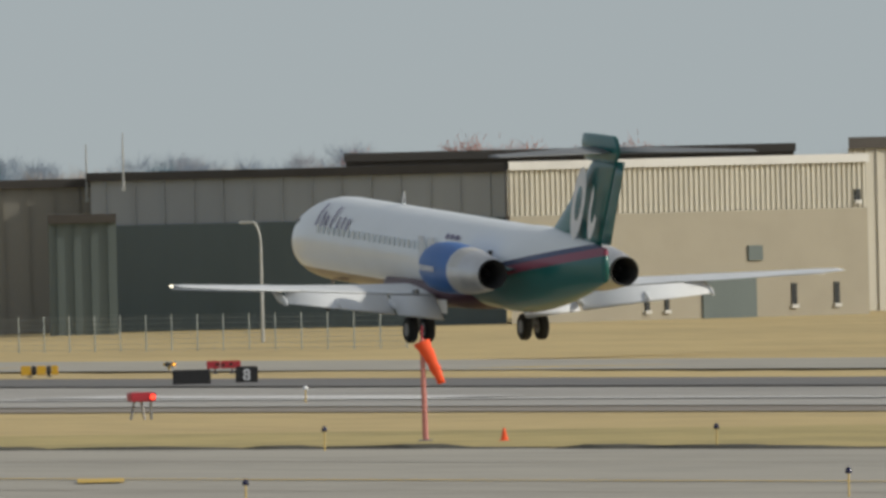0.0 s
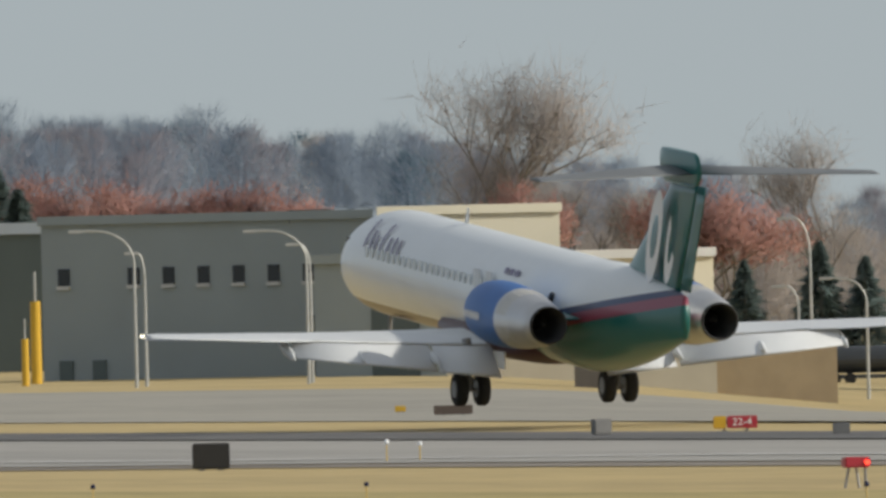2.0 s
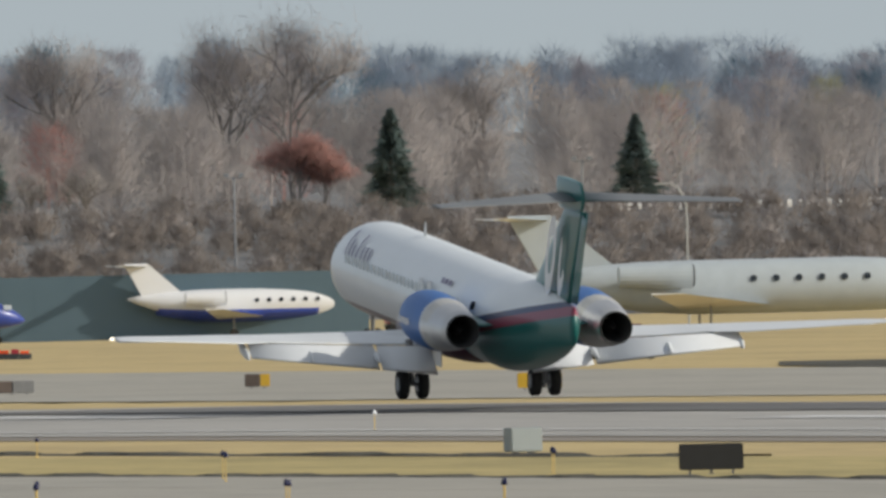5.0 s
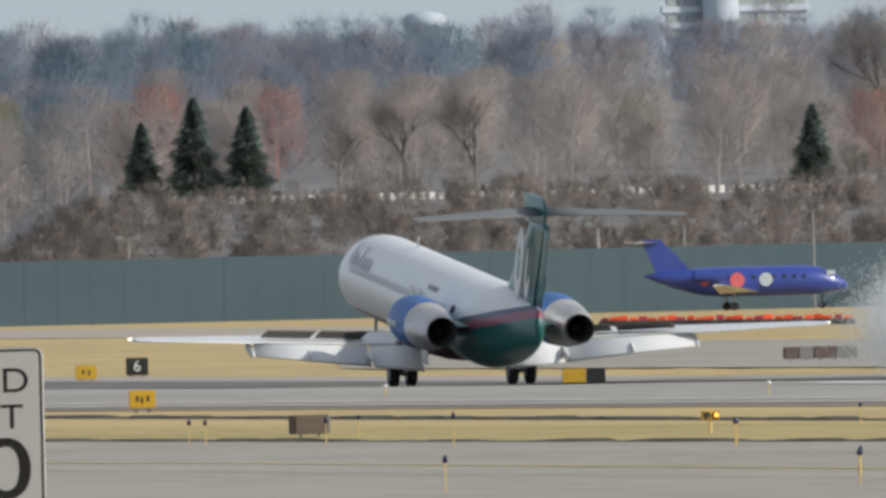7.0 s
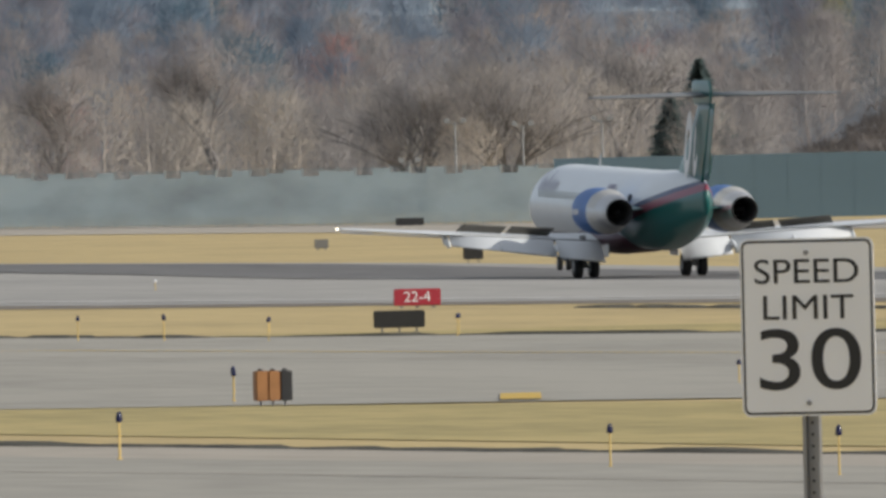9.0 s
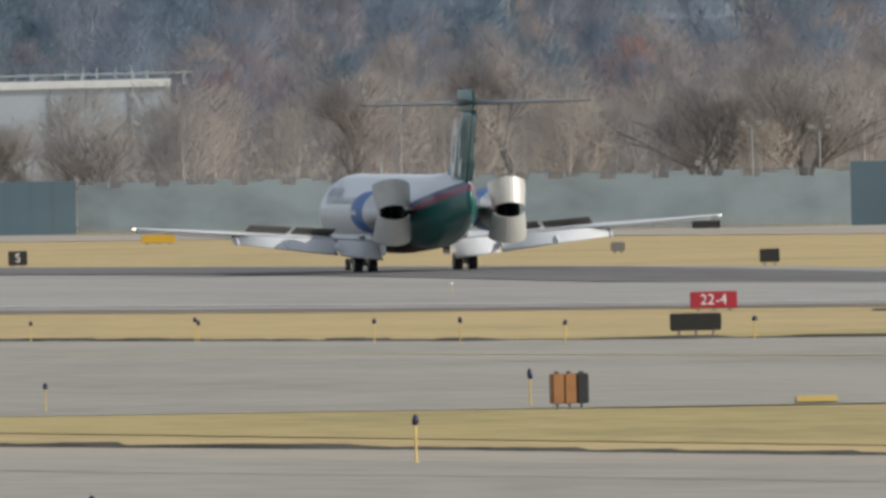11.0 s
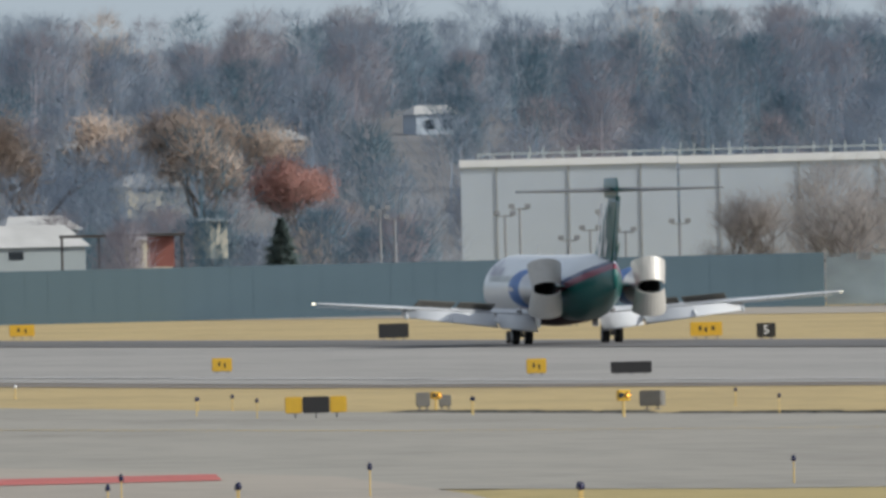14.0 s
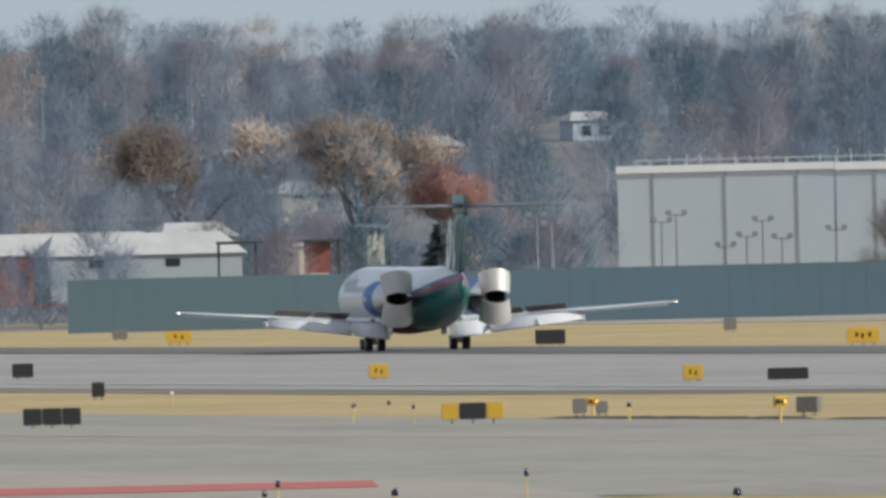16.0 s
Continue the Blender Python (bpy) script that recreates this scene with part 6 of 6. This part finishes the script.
def flood_mast(x, y, h):
    t = empty("flood_mast", facing(x, y), "grey pole with a pair of floodlights", "lamp", "floodlight poles")
    bm = bmesh.new()
    tube(bm, (0, 0, -1), (0, 0, h), 0.10, 0.08, 8)
    tube(bm, (-0.6, 0, h - 0.1), (0.6, 0, h - 0.1), 0.05, n=6)
    part("pole", bm, MAST_SILHOUETTE, t)
    for s in (-1, 1):
        bm = bmesh.new()
        box(bm, s * 0.6 - 0.22, s * 0.6 + 0.22, -0.2, 0.1, h - 0.05, h + 0.3, 0.04)
        part("floodlight", bm, MAST_SILHOUETTE, t)


for a in ((488.1, 1929.2, 5.80), (486.6, 1888.3, 6.55), (600.3, 2251.3, 9.41), (618.9, 2215.2, 11.99), (484.9, 1940.3, 5.79), (453.8, 1947.8, 5.58), (482.4, 1930.6, 5.75), (539.8, 1769.5, 10.67), (550.4, 1766.2, 10.06), (448.6, 2102.7, 4.12), (456.1, 2121.5, 6.95), (461.0, 2120.5, 6.62), (466.7, 2119.2, 6.90), (417.1, 2139.7, 3.62), (413.4, 2140.5, 4.25)):
    flood_mast(*a)
for i, a in enumerate(((391.1, 2175.1, 7.36), (392.2, 2174.9, 7.88), (394.9, 2169.3, 5.42), (396.5, 2169.1, 6.14), (398.6, 2173.8, 7.30), (399.1, 2168.6, 5.95), (403.1, 2167.8, 6.49), (385.3, 2196.5, 8.02), (386.4, 2196.3, 7.35))):
    flood_mast(*a)

# ---- parked aircraft ----
NAVY = material("blue_jet_paint", (0.03, 0.06, 0.30), 0.35, grain=1, vary=0.15, coat=0.3)
JET_GREY = material("pale_grey_jet_paint", (0.42, 0.46, 0.47), 0.4, grain=1, vary=0.1)
CORAL = material("coral_disc_paint", (0.60, 0.12, 0.12), 0.5, grain=2, vary=0.1)


def business_jet(x, y, length, height, paint, label, turn, trim=None, spots=False, belly=None):
    """A small rear-engined jet; local x runs towards its nose."""
    t = empty("business_jet", facing(x, y, turn), label, "airplane", "parked business jets")
    L, r = length, 0.38 + length * 0.045
    cz = r * 1.9
    bm = bmesh.new()
    rings = []
    for s, k, up in ((0.0, 0.05, 0.5), (0.05, 0.28, 0.42), (0.15, 0.62, 0.22), (0.28, 0.93, 0.05), (0.4, 1, 0), (0.75, 1, 0), (0.85, 0.93, -0.03), (0.92, 0.66, -0.18), (0.97, 0.36, -0.32), (1.0, 0.05, -0.42)):
        rings.append([(L * (s - 0.5), r * k * math.cos(i * math.tau / 24), cz + r * up + r * k * math.sin(i * math.tau / 24)) for i in range(24)])
    loft(bm, rings)
    body = part("fuselage", bm, paint, t, "", True)
    bm = bmesh.new()
    loft(bm, [[(L * (a - 0.5), w, z), (L * (b - 0.5), w, z), (L * (b - 0.5), -w, z), (L * (a - 0.5), -w, z)] for a, b, w, z in ((0.24, 0.06, r * 0.14, cz + r * 0.6), (0.085, -0.01, r * 0.08, height * 0.97))])
    part("fin", bm, trim or paint, t)
    for s in (-1, 1):
        bm = bmesh.new()
        loft(bm, [[(L * (c - 0.5), s * w, z - e), (L * (c - 0.5) + ch, s * w, z), (L * (c - 0.5), s * w, z + e)] for c, ch, w, z, e in ((0.0, L * 0.085, 0.05, height * 0.93, 0.05), (-0.06, L * 0.045, L * 0.16, height * 0.95, 0.03))])
        part("tailplane", bm, WHITE, t)
        bm = bmesh.new()
        loft(bm, [[(L * (c - 0.5), s * w, z - e), (L * (c - 0.5) + ch, s * w, z), (L * (c - 0.5), s * w, z + e)] for c, ch, w, z, e in ((0.36, L * 0.20, r * 0.6, cz - r * 0.7, 0.12), (0.24, L * 0.07, L * 0.46, cz - r * 0.2, 0.05))])
        part("wing", bm, WHITE, t)
        bm = bmesh.new()
        tube(bm, (L * -0.28, s * r * 1.5, cz + r * 0.45), (L * -0.12, s * r * 1.5, cz + r * 0.45), r * 0.40, r * 0.5, 18)
        part("engine", bm, trim or paint, t)
        bm = bmesh.new()
        tube(bm, (L * -0.119, s * r * 1.5, cz + r * 0.45), (L * -0.116, s * r * 1.5, cz + r * 0.45), r * 0.42, n=18)
        part("inlet", bm, DARK, t)
        for i in range(6):
            bm = bmesh.new()
            tube(bm, (L * (0.02 + i * 0.05), s * r * 0.97, cz + r * 0.28), (L * (0.02 + i * 0.05), s * r * 1.01, cz + r * 0.29), r * 0.13, n=10)
            part("cabin_window", bm, GLASS, body)
        bm = bmesh.new()
        box(bm, L * 0.385, L * 0.425, s * r * 0.55, s * r * 0.72, cz + r * 0.3, cz + r * 0.62)
        part("cockpit_window", bm, GLASS if not spots else HALL, body)
        bm = bmesh.new()
        tube(bm, (L * -0.08, s * L * 0.09, 0), (L * -0.08, s * L * 0.09, cz - r * 0.6), 0.07, n=6)
        part("gear_leg", bm, STEEL, t)
        bm = bmesh.new()
        tube(bm, (L * -0.08, s * L * 0.09 - 0.12, 0.28), (L * -0.08, s * L * 0.09 + 0.12, 0.28), 0.28, n=14)
        part("wheel", bm, TYRE, t)
    bm = bmesh.new()
    tube(bm, (L * 0.37, 0, 0), (L * 0.37, 0, cz - r * 0.6), 0.06, n=6)
    tube(bm, (L * 0.37, -0.12, 0.22), (L * 0.37, 0.12, 0.22), 0.22, n=14)
    part("nose_gear", bm, TYRE, t)
    if belly:
        bm = bmesh.new()
        rings = []
        for u, k in ((0.12, 0.5), (0.28, 0.95), (0.4, 1.01), (0.75, 1.01), (0.86, 0.9), (0.92, 0.62)):
            ring = [(L * (u - 0.5), r * k * math.cos(math.radians(q)), cz + r * k * math.sin(math.radians(q))) for q in range(195, 346, 15)]
            rings.append(ring + [(L * (u - 0.5), x0 * 0.96, z0 + 0.02) for _, x0, z0 in reversed(ring)])
        loft(bm, rings)
        part("belly", bm, belly, t, "dark blue painted belly", True)
    if spots:
        for u, m, k in ((-0.22, CORAL, 0.42), (-0.06, CORAL, 0.5), (0.08, HALL, 0.45)):
            bm = bmesh.new()
            tube(bm, (L * u, -r * 1.0, cz + 0.1), (L * u, -r * 1.03, cz + 0.1), r * k * (0.8 if u < -0.1 else 1), n=16)
            part("painted_disc", bm, m, body)
    return t


business_jet(*(480.5, 1882.6), 13.8, 4.9, NAVY, "royal blue business jet with coral discs parked by the barrier", 12, spots=True)
business_jet(*(505.8, 1893.6), 16.5, 5.2, WHITE, "white business jet with a dark blue belly parked on the apron", 10, belly=NAVY)
business_jet(*(473.0, 1658.9), 27.0, 7.7, JET_GREY, "large pale grey business jet parked on the apron", 8)


# ---- vehicles, tanks and clutter on the aprons ----
VAN_WHITE = material("white_vehicle_paint", (0.72, 0.72, 0.70), 0.4, grain=2, vary=0.08)
VAN_RED = material("red_vehicle_paint", (0.50, 0.05, 0.04), 0.4, grain=2, vary=0.1)
VAN_DARK = material("dark_vehicle_paint", (0.04, 0.045, 0.05), 0.4, grain=2, vary=0.15)
RUST = material("rusty_scrap", (0.17, 0.08, 0.06), 0.9, grain=2, vary=0.4)


def vehicle(x, y, length, height, paint, label, turn=0.0, tank=False):
    t = empty("tank_truck" if tank else "service_van", facing(x, y, turn), label, "truck" if tank else "van")
    L, h = length, height
    bm = bmesh.new()
    if tank:
        tube(bm, (-L * 0.5, 0, h * 0.62), (L * 0.2, 0, h * 0.62), h * 0.34, n=20)
    else:
        box(bm, -L * 0.5, L * 0.22, -0.9, 0.9, h * 0.2, h, h * 0.07)
    part("body", bm, paint, t)
    bm = bmesh.new()
    box(bm, L * 0.24, L * 0.5, -0.9, 0.9, h * 0.2, h * 0.9, h * 0.08)
    cab = part("cab", bm, paint, t)
    bm = bmesh.new()
    box(bm, L * 0.34, L * 0.47, -0.93, 0.93, h * 0.55, h * 0.82, 0.02)
    part("cab_window", bm, GLASS, cab)
    bm = bmesh.new()
    box(bm, -L * 0.5, L * 0.5, -0.7, 0.7, h * 0.14, h * 0.24)
    part("chassis", bm, VAN_DARK, t)
    for wx in (-0.38, -0.24, 0.36):
        for s in (-1, 1):
            bm = bmesh.new()
            tube(bm, (L * wx, s * 0.95, h * 0.14), (L * wx, s * 0.7, h * 0.14), h * 0.15, n=14)
            part("wheel", bm, TYRE, t)


for a, paint, label, kw in (
    ((486.7, 1354.2, 4.84, 1.88), VAN_WHITE, "white tank truck parked beside the hangar", dict(tank=True, turn=5)),
    ((485.4, 1339.8, 2.41, 1.81), VAN_WHITE, "white service truck parked by the hangar", dict(turn=160)),
    ((476.6, 1341.9, 5.20, 1.92), VAN_DARK, "dark tank trailer behind the shed", dict(tank=True)),
    ((488.2, 1322.8, 2.60, 1.76), VAN_WHITE, "white service van by the hangar doors", {}),
    ((439.5, 1288.1, 1.44, 1.07), VAN_WHITE, "small white van by the cream building", {}),
    ((418.4, 1237.2, 2.76, 0.83), VAN_DARK, "dark flatbed truck by the roller door", {}),
    ((533.6, 1955.5, 3.04, 1.95), VAN_RED, "red and yellow service truck on the apron", dict(turn=10)),
    ((398.9, 1438.7, 1.72, 1.38), VAN_DARK, "dark green service van on the apron", {}),
    ((397.2, 1422.6, 1.99, 1.51), VAN_WHITE, "white service van on the apron", {}),
    ((396.0, 1408.4, 2.19, 1.77), RUST, "rust-brown truck on the apron", {}),
    ((511.0, 1960.5, 3.51, 0.97), VAN_WHITE, "small white tug on the apron", {}),
    ((427.7, 1297.3, 1.71, 1.44), RUST, "rusty red digger body by the building", {}),
    ((422.9, 1276.8, 1.81, 0.88), RUST, "rusty scrap truck by the building", {}),
    ((445.1, 1349.5, 3.14, 1.91), VAN_RED, "red tanker truck on the apron", dict(tank=True)),
    ((449.2, 1420.7, 4.01, 2.23), RUST, "brown machinery trailer by the shed", {}),
    ((509.3, 1633.5, 2.63, 1.97), VAN_DARK, "dark van by the shed", {}),
):
    vehicle(*a, paint, label, **kw)


def bollard_post(x, y, w, h, mat, label):
    t = empty("marker_post", facing(x, y), label, "post", "yellow posts")
    bm = bmesh.new()
    tube(bm, (0, 0, -0.3), (0, 0, h), w * 0.5, w * 0.45, 12)
    part("post_body", bm, mat, t)
    bm = bmesh.new()
    tube(bm, (0, 0, h), (0, 0, h + w * 2.6), w * 0.12, n=6)
    part("antenna", bm, POLE, t)


for a in ((398.4, 1232.2, 0.50, 3.64), (392.4, 1215.2, 0.34, 2.06), (462.6, 1446.8, 0.64, 3.80), (444.5, 1402.2, 0.51, 3.68)):
    bollard_post(*a, SIGN_YELLOW, "thick yellow post with a thin antenna")


def storage_tank(x, y, w, h, label):
    t = empty("storage_tank", facing(x, y), label, "tank", "white storage tanks")
    bm = bmesh.new()
    loft(bm, [[(r * w * math.cos(i * math.tau / 28), r * w * math.sin(i * math.tau / 28), z * h) for i in range(28)] for z, r in ((-0.1, 0.46), (0.62, 0.46), (0.72, 0.40), (0.80, 0.25), (0.83, 0.05))])
    part("shell", bm, HALL, t, "", True)
    for k in range(5):
        bm = bmesh.new()
        px = w * (-0.4 + 0.2 * k)
        tube(bm, (px, -w * 0.5, -0.1), (px, -w * 0.5, h * (0.6 + 0.1 * (k % 3))), 0.05, n=6)
        part("pipe", bm, VAN_WHITE, t)
    for z in (0.84, 0.98):
        bm = bmesh.new()
        tube(bm, (-w * 0.5, -w * 0.3, h * z), (w * 0.5, -w * 0.3, h * z), 0.05, n=6)
        part("handrail", bm, SIGN_YELLOW, t)
    for k in range(6):
        bm = bmesh.new()
        px = w * (-0.5 + 0.2 * k)
        tube(bm, (px, -w * 0.3, h * 0.7), (px, -w * 0.3, h * 0.98), 0.04, n=6)
        part("rail_post", bm, SIGN_YELLOW, t)


for a in ((437.1, 1462.1, 3.52, 4.26), (434.2, 1438.9, 3.76, 4.34), (439.9, 1486.3, 4.17, 3.13)):
    storage_tank(*a, "white storage tank with pipes and a yellow handrail")
# low pale tank cars beside the tanks
for a in ((431.5, 1415.7, 2.85, 2.99), (429.5, 1399.6, 2.53, 2.90)):
    vehicle(*a, VAN_WHITE, "white tank trailer beside the storage tanks", tank=True)
# dark berm before the tanks
fan("tank_berm", spread([(0.3010, 372, 386), (0.297, 366, 392), (0.285, 362, 390), (0.279, 372, 384)]), EDGE, "dark earth berm before the tanks", "ground", 0.05)

# gantry with a lit sign box
q = (553.5, 1775.7, 4.72, 8.05)
g = empty("gantry", facing(q[0], q[1]), "metal gantry with pale panels and a yellow lamp", "gantry")
w, h = q[2], q[3]
for s in (-1, 1):
    bm = bmesh.new()
    tube(bm, (s * w * 0.46, 0, -0.2), (s * w * 0.46, 0, h * 0.97), 0.1, n=8)
    part("leg", bm, POLE, g)
for k in range(3):
    bm = bmesh.new()
    box(bm, -w * 0.36 + k * w * 0.26, -w * 0.16 + k * w * 0.26, -0.1, 0.1, h * 0.68, h * 0.86, 0.02)
    part("panel", bm, HALL, g)
for z in (0.64, 0.9):
    bm = bmesh.new()
    box(bm, -w * 0.5, w * 0.5, -0.12, 0.12, h * z, h * (z + 0.03), 0.02)
    part("beam", bm, POLE, g)
bm = bmesh.new()
box(bm, w * 0.18, w * 0.44, -0.15, 0.15, h * 0.52, h * 0.58, 0.03)
part("yellow_lamp", bm, glowing("yellow_beacon", (1.0, 0.6, 0.05), 1.2), g)

# orange barricades on a dark kerb
for i in range(26):
    q = (413.9, 1655.0)
    r = (414.3, 1600.2)
    px, py = q[0] + (r[0] - q[0]) * i / 25, q[1] + (r[1] - q[1]) * i / 25
    t = empty("barricade", facing(px, py, (i * 37) % 30 - 15), "low dark barricade with an orange lamp board", "barricade", "barricades along the apron")
    bm = bmesh.new()
    box(bm, -0.36, 0.36, -0.15, 0.15, 0, 0.32, 0.03)
    part("foot", bm, VAN_DARK, t)
    bm = bmesh.new()
    hh = 0.16 + 0.12 * ((i * 7) % 5) / 4
    box(bm, -0.22 - 0.06 * (i % 3), 0.22, -0.06, 0.06, 0.32, 0.32 + hh, 0.02)
    part("board", bm, ORANGE if i % 4 else SIGN_RED, t)

# rows of white headstones on the bank's terrace
rows = []
for b0, b1, d in ((0.2325, 0.2545, 2418), (0.2345, 0.2535, 2424), (0.272, 0.286, 2418)):
    b = b0
    while b < b1:
        rows.append((d * math.sin(b), d * math.cos(b)))
        b += 0.00034
bm = bmesh.new()
for x, y in rows:
    z = ground_z(x, y)
    v = [bm.verts.new((x + dx, y + dy, z + dz)) for dz in (0, 0.62) for dx, dy in ((-0.17, -0.06), (0.17, -0.06), (0.17, 0.06), (-0.17, 0.06))]
    for f in ((0, 1, 5, 4), (1, 2, 6, 5), (2, 3, 7, 6), (3, 0, 4, 7), (4, 5, 6, 7)):
        bm.faces.new([v[k] for k in f])
tagged(part("headstones", bm, SIGN_WHITE), "rows of small white headstones on the grassy terrace", "headstones", kind="stuff")

# masts on the hangar roof
for a in ((478.8, 1279.3, 9.28), (480.7, 1289.3, 8.79), (498.5, 1269.7, 6.55)):
    bm = bmesh.new()
    tube(bm, (0, 0, a[2] - 2.6), (0, 0, a[2]), 0.06, 0.03, 6)
    box(bm, -0.1, 0.1, -0.1, 0.1, a[2] - 2.7, a[2] - 2.5, 0.02)
    o = part("roof_mast", bm, POLE)
    o.matrix_basis = facing(a[0], a[1])
    tagged(o, "thin metal mast on the hangar roof", "mast", "roof masts")

# ---- tyre smoke ----
def smoke_material():
    m = material("tyre_smoke", (0.74, 0.78, 0.80), 1.0, grain=0.5, vary=0.05, through_light=0.5)
    return m


SMOKE = smoke_material()
PUFFS = []
SMOKE_X, SMOKE_Y = 284.9, 1085.2
for i in range(7):
    g = np.random.default_rng(40 + i)
    n = 34000
    c = g.normal(0, 1, (n, 3)) * [1.0, 1.3, 0.66]
    d, e = g.normal(0, 0.0135, (n, 3)), g.normal(0, 0.0135, (n, 3))
    puff = tris_mesh("smoke_puff", np.stack([c - d, c + d * 0.5 + e, c + d * 0.5 - e], 1), SMOKE)
    tagged(puff, "pale drifting puff of tyre smoke", "smoke", "tyre smoke", "stuff")
    PUFFS.append((puff, i))


# ---- what moves ----
AIRLINER_ROWS = [
    (0.0, pose(428.96, 1105.94, -1.14, 3.41, 0.00, -1.71)),
    (0.5, pose(435.44, 1157.84, -1.50, 3.75, 0.00, -1.85)),
    (1.0, pose(405.77, 1111.88, -1.09, 4.30, 0.00, -2.00)),
    (1.5, pose(348.64, 985.09, -0.01, 4.49, 0.00, -2.25)),
    (2.0, pose(301.53, 880.37, 0.98, 4.59, 0.00, -2.50)),
    (2.5, pose(282.74, 856.65, 1.25, 4.79, 0.00, -2.74)),
    (2.6, pose(282.39, 862.17, 1.18, 4.76, 0.00, -2.79)),
    (3.0, pose(281.00, 884.34, 1.22, 4.68, 0.00, -3.00)),
    (3.2, pose(281.00, 897.24, 1.21, 4.73, 0.00, -2.97)),
    (5.3, pose(281.00, 1039.83, 0.46, 5.20, 0.00, -2.72)),
    (5.5, pose(281.00, 1052.60, 0.26, 5.25, 0.00, -2.70)),
    (6.0, pose(281.00, 1084.50, 0.11, 5.95, 0.00, -2.70)),
    (6.5, pose(281.00, 1116.07, -0.11, 5.58, 0.00, -2.54)),
    (7.0, pose(281.00, 1147.60, -0.33, 5.01, 0.00, -2.39)),
    (7.5, pose(281.00, 1178.25, -0.38, 4.56, 0.00, -2.07)),
    (8.0, pose(281.00, 1208.54, -0.43, 3.72, 0.00, -1.77)),
    (8.3, pose(281.00, 1226.58, -0.46, 2.89, 0.00, -1.58)),
    (8.5, pose(281.00, 1238.30, -0.48, 2.07, 0.00, -1.45)),
    (8.7, pose(281.00, 1250.51, -0.45, 1.38, 0.00, -1.41)),
    (10.8, pose(281.00, 1373.49, -0.13, 0.29, 0.00, -1.44)),
    (11.0, pose(281.00, 1384.70, -0.10, 0.30, 0.00, -1.45)),
    (11.5, pose(281.00, 1412.94, -0.07, 0.28, 0.00, -1.43)),
    (12.0, pose(281.00, 1440.13, -0.03, 0.27, 0.00, -1.42)),
    (12.5, pose(281.00, 1467.30, 0.00, 0.25, 0.00, -1.40)),
    (13.0, pose(281.00, 1493.74, 0.01, 0.23, 0.00, -1.15)),
    (13.5, pose(281.00, 1520.29, 0.01, 0.22, 0.00, -0.89)),
    (14.0, pose(281.00, 1544.90, 0.02, 0.20, 0.00, -0.63)),
    (14.5, pose(281.00, 1569.82, 0.02, 0.21, 0.00, -0.40)),
    (15.0, pose(281.00, 1592.79, 0.02, 0.22, 0.00, -0.27)),
    (15.5, pose(281.00, 1617.12, 0.01, 0.22, 0.00, -0.13)),
    (16.0, pose(281.00, 1641.90, 0.01, 0.23, 0.00, 0.00)),
]


def motions():
    walk(airliner, AIRLINER_ROWS)
    for ob, x, y, z, turn, side in SPOILERS:
        down, up = pose(x, y, z - 0.15, 4, side * -4, turn), pose(x, y, z, -32, side * -4, turn)
        walk(ob, [(0, down), (6.3, down), (6.8, up), (16, up)])
    for ob, side, up in BUCKETS:
        stowed = pose(side * 2.80, -7.02, 3.07)
        out = pose(side * 2.80, -9.45, 3.07 + up * 1.3, up * 65, 0, 0)
        walk(ob, [(0, stowed), (8.8, stowed), (10.4, out), (16, out)])
    for ob, x, y, z, r in WHEELS:
        hang = 0.25 if y < 5 else 0.0
        walk(ob, [(0, pose(x, y, z - hang))] + [(5.8 + i * 0.1, pose(x, y, z - hang * (1 - smooth(5.9, 6.9, 5.8 + i * 0.1)), -80 * i)) for i in range(103)])
    for ob in AXLES:
        walk(ob, [(0, pose(0, 0, -0.25)), (5.9, pose(0, 0, -0.25)), (6.2, pose(0, 0, -0.21)), (6.6, pose(0, 0, -0.05)), (6.9, pose(0, 0, 0)), (16, pose(0, 0, 0))])
    for ob, i in PUFFS:
        x, y = SMOKE_X - 0.3 + (i - 3) * 0.5, SMOKE_Y + (i - 3) * 5
        s = 1 if i % 2 else -1
        walk(ob, [(0, pose(x, y, -6)), (5.55, pose(x, y, -4)), (5.95, pose(x - 0.2, y, 1.0 + 0.1 * (i % 3))), (6.5, pose(x - 1.2 + i * 0.75, y + 2, 1.3 + 0.25 * (i % 4), 0, 0, 20 * s)), (7.0, pose(x - 2.6 + i * 1.1, y + 4, 1.7 + 0.5 * (i % 4), 0, 0, 40 * s)), (8.5, pose(x - 4 + i * 1.4, y + 8, 3.0 + 0.8 * (i % 4), 0, 0, 70 * s)), (16, pose(x - 10 + i * 2.5, y + 20, 9 + i, 0, 0, 100 * s))])


motions()
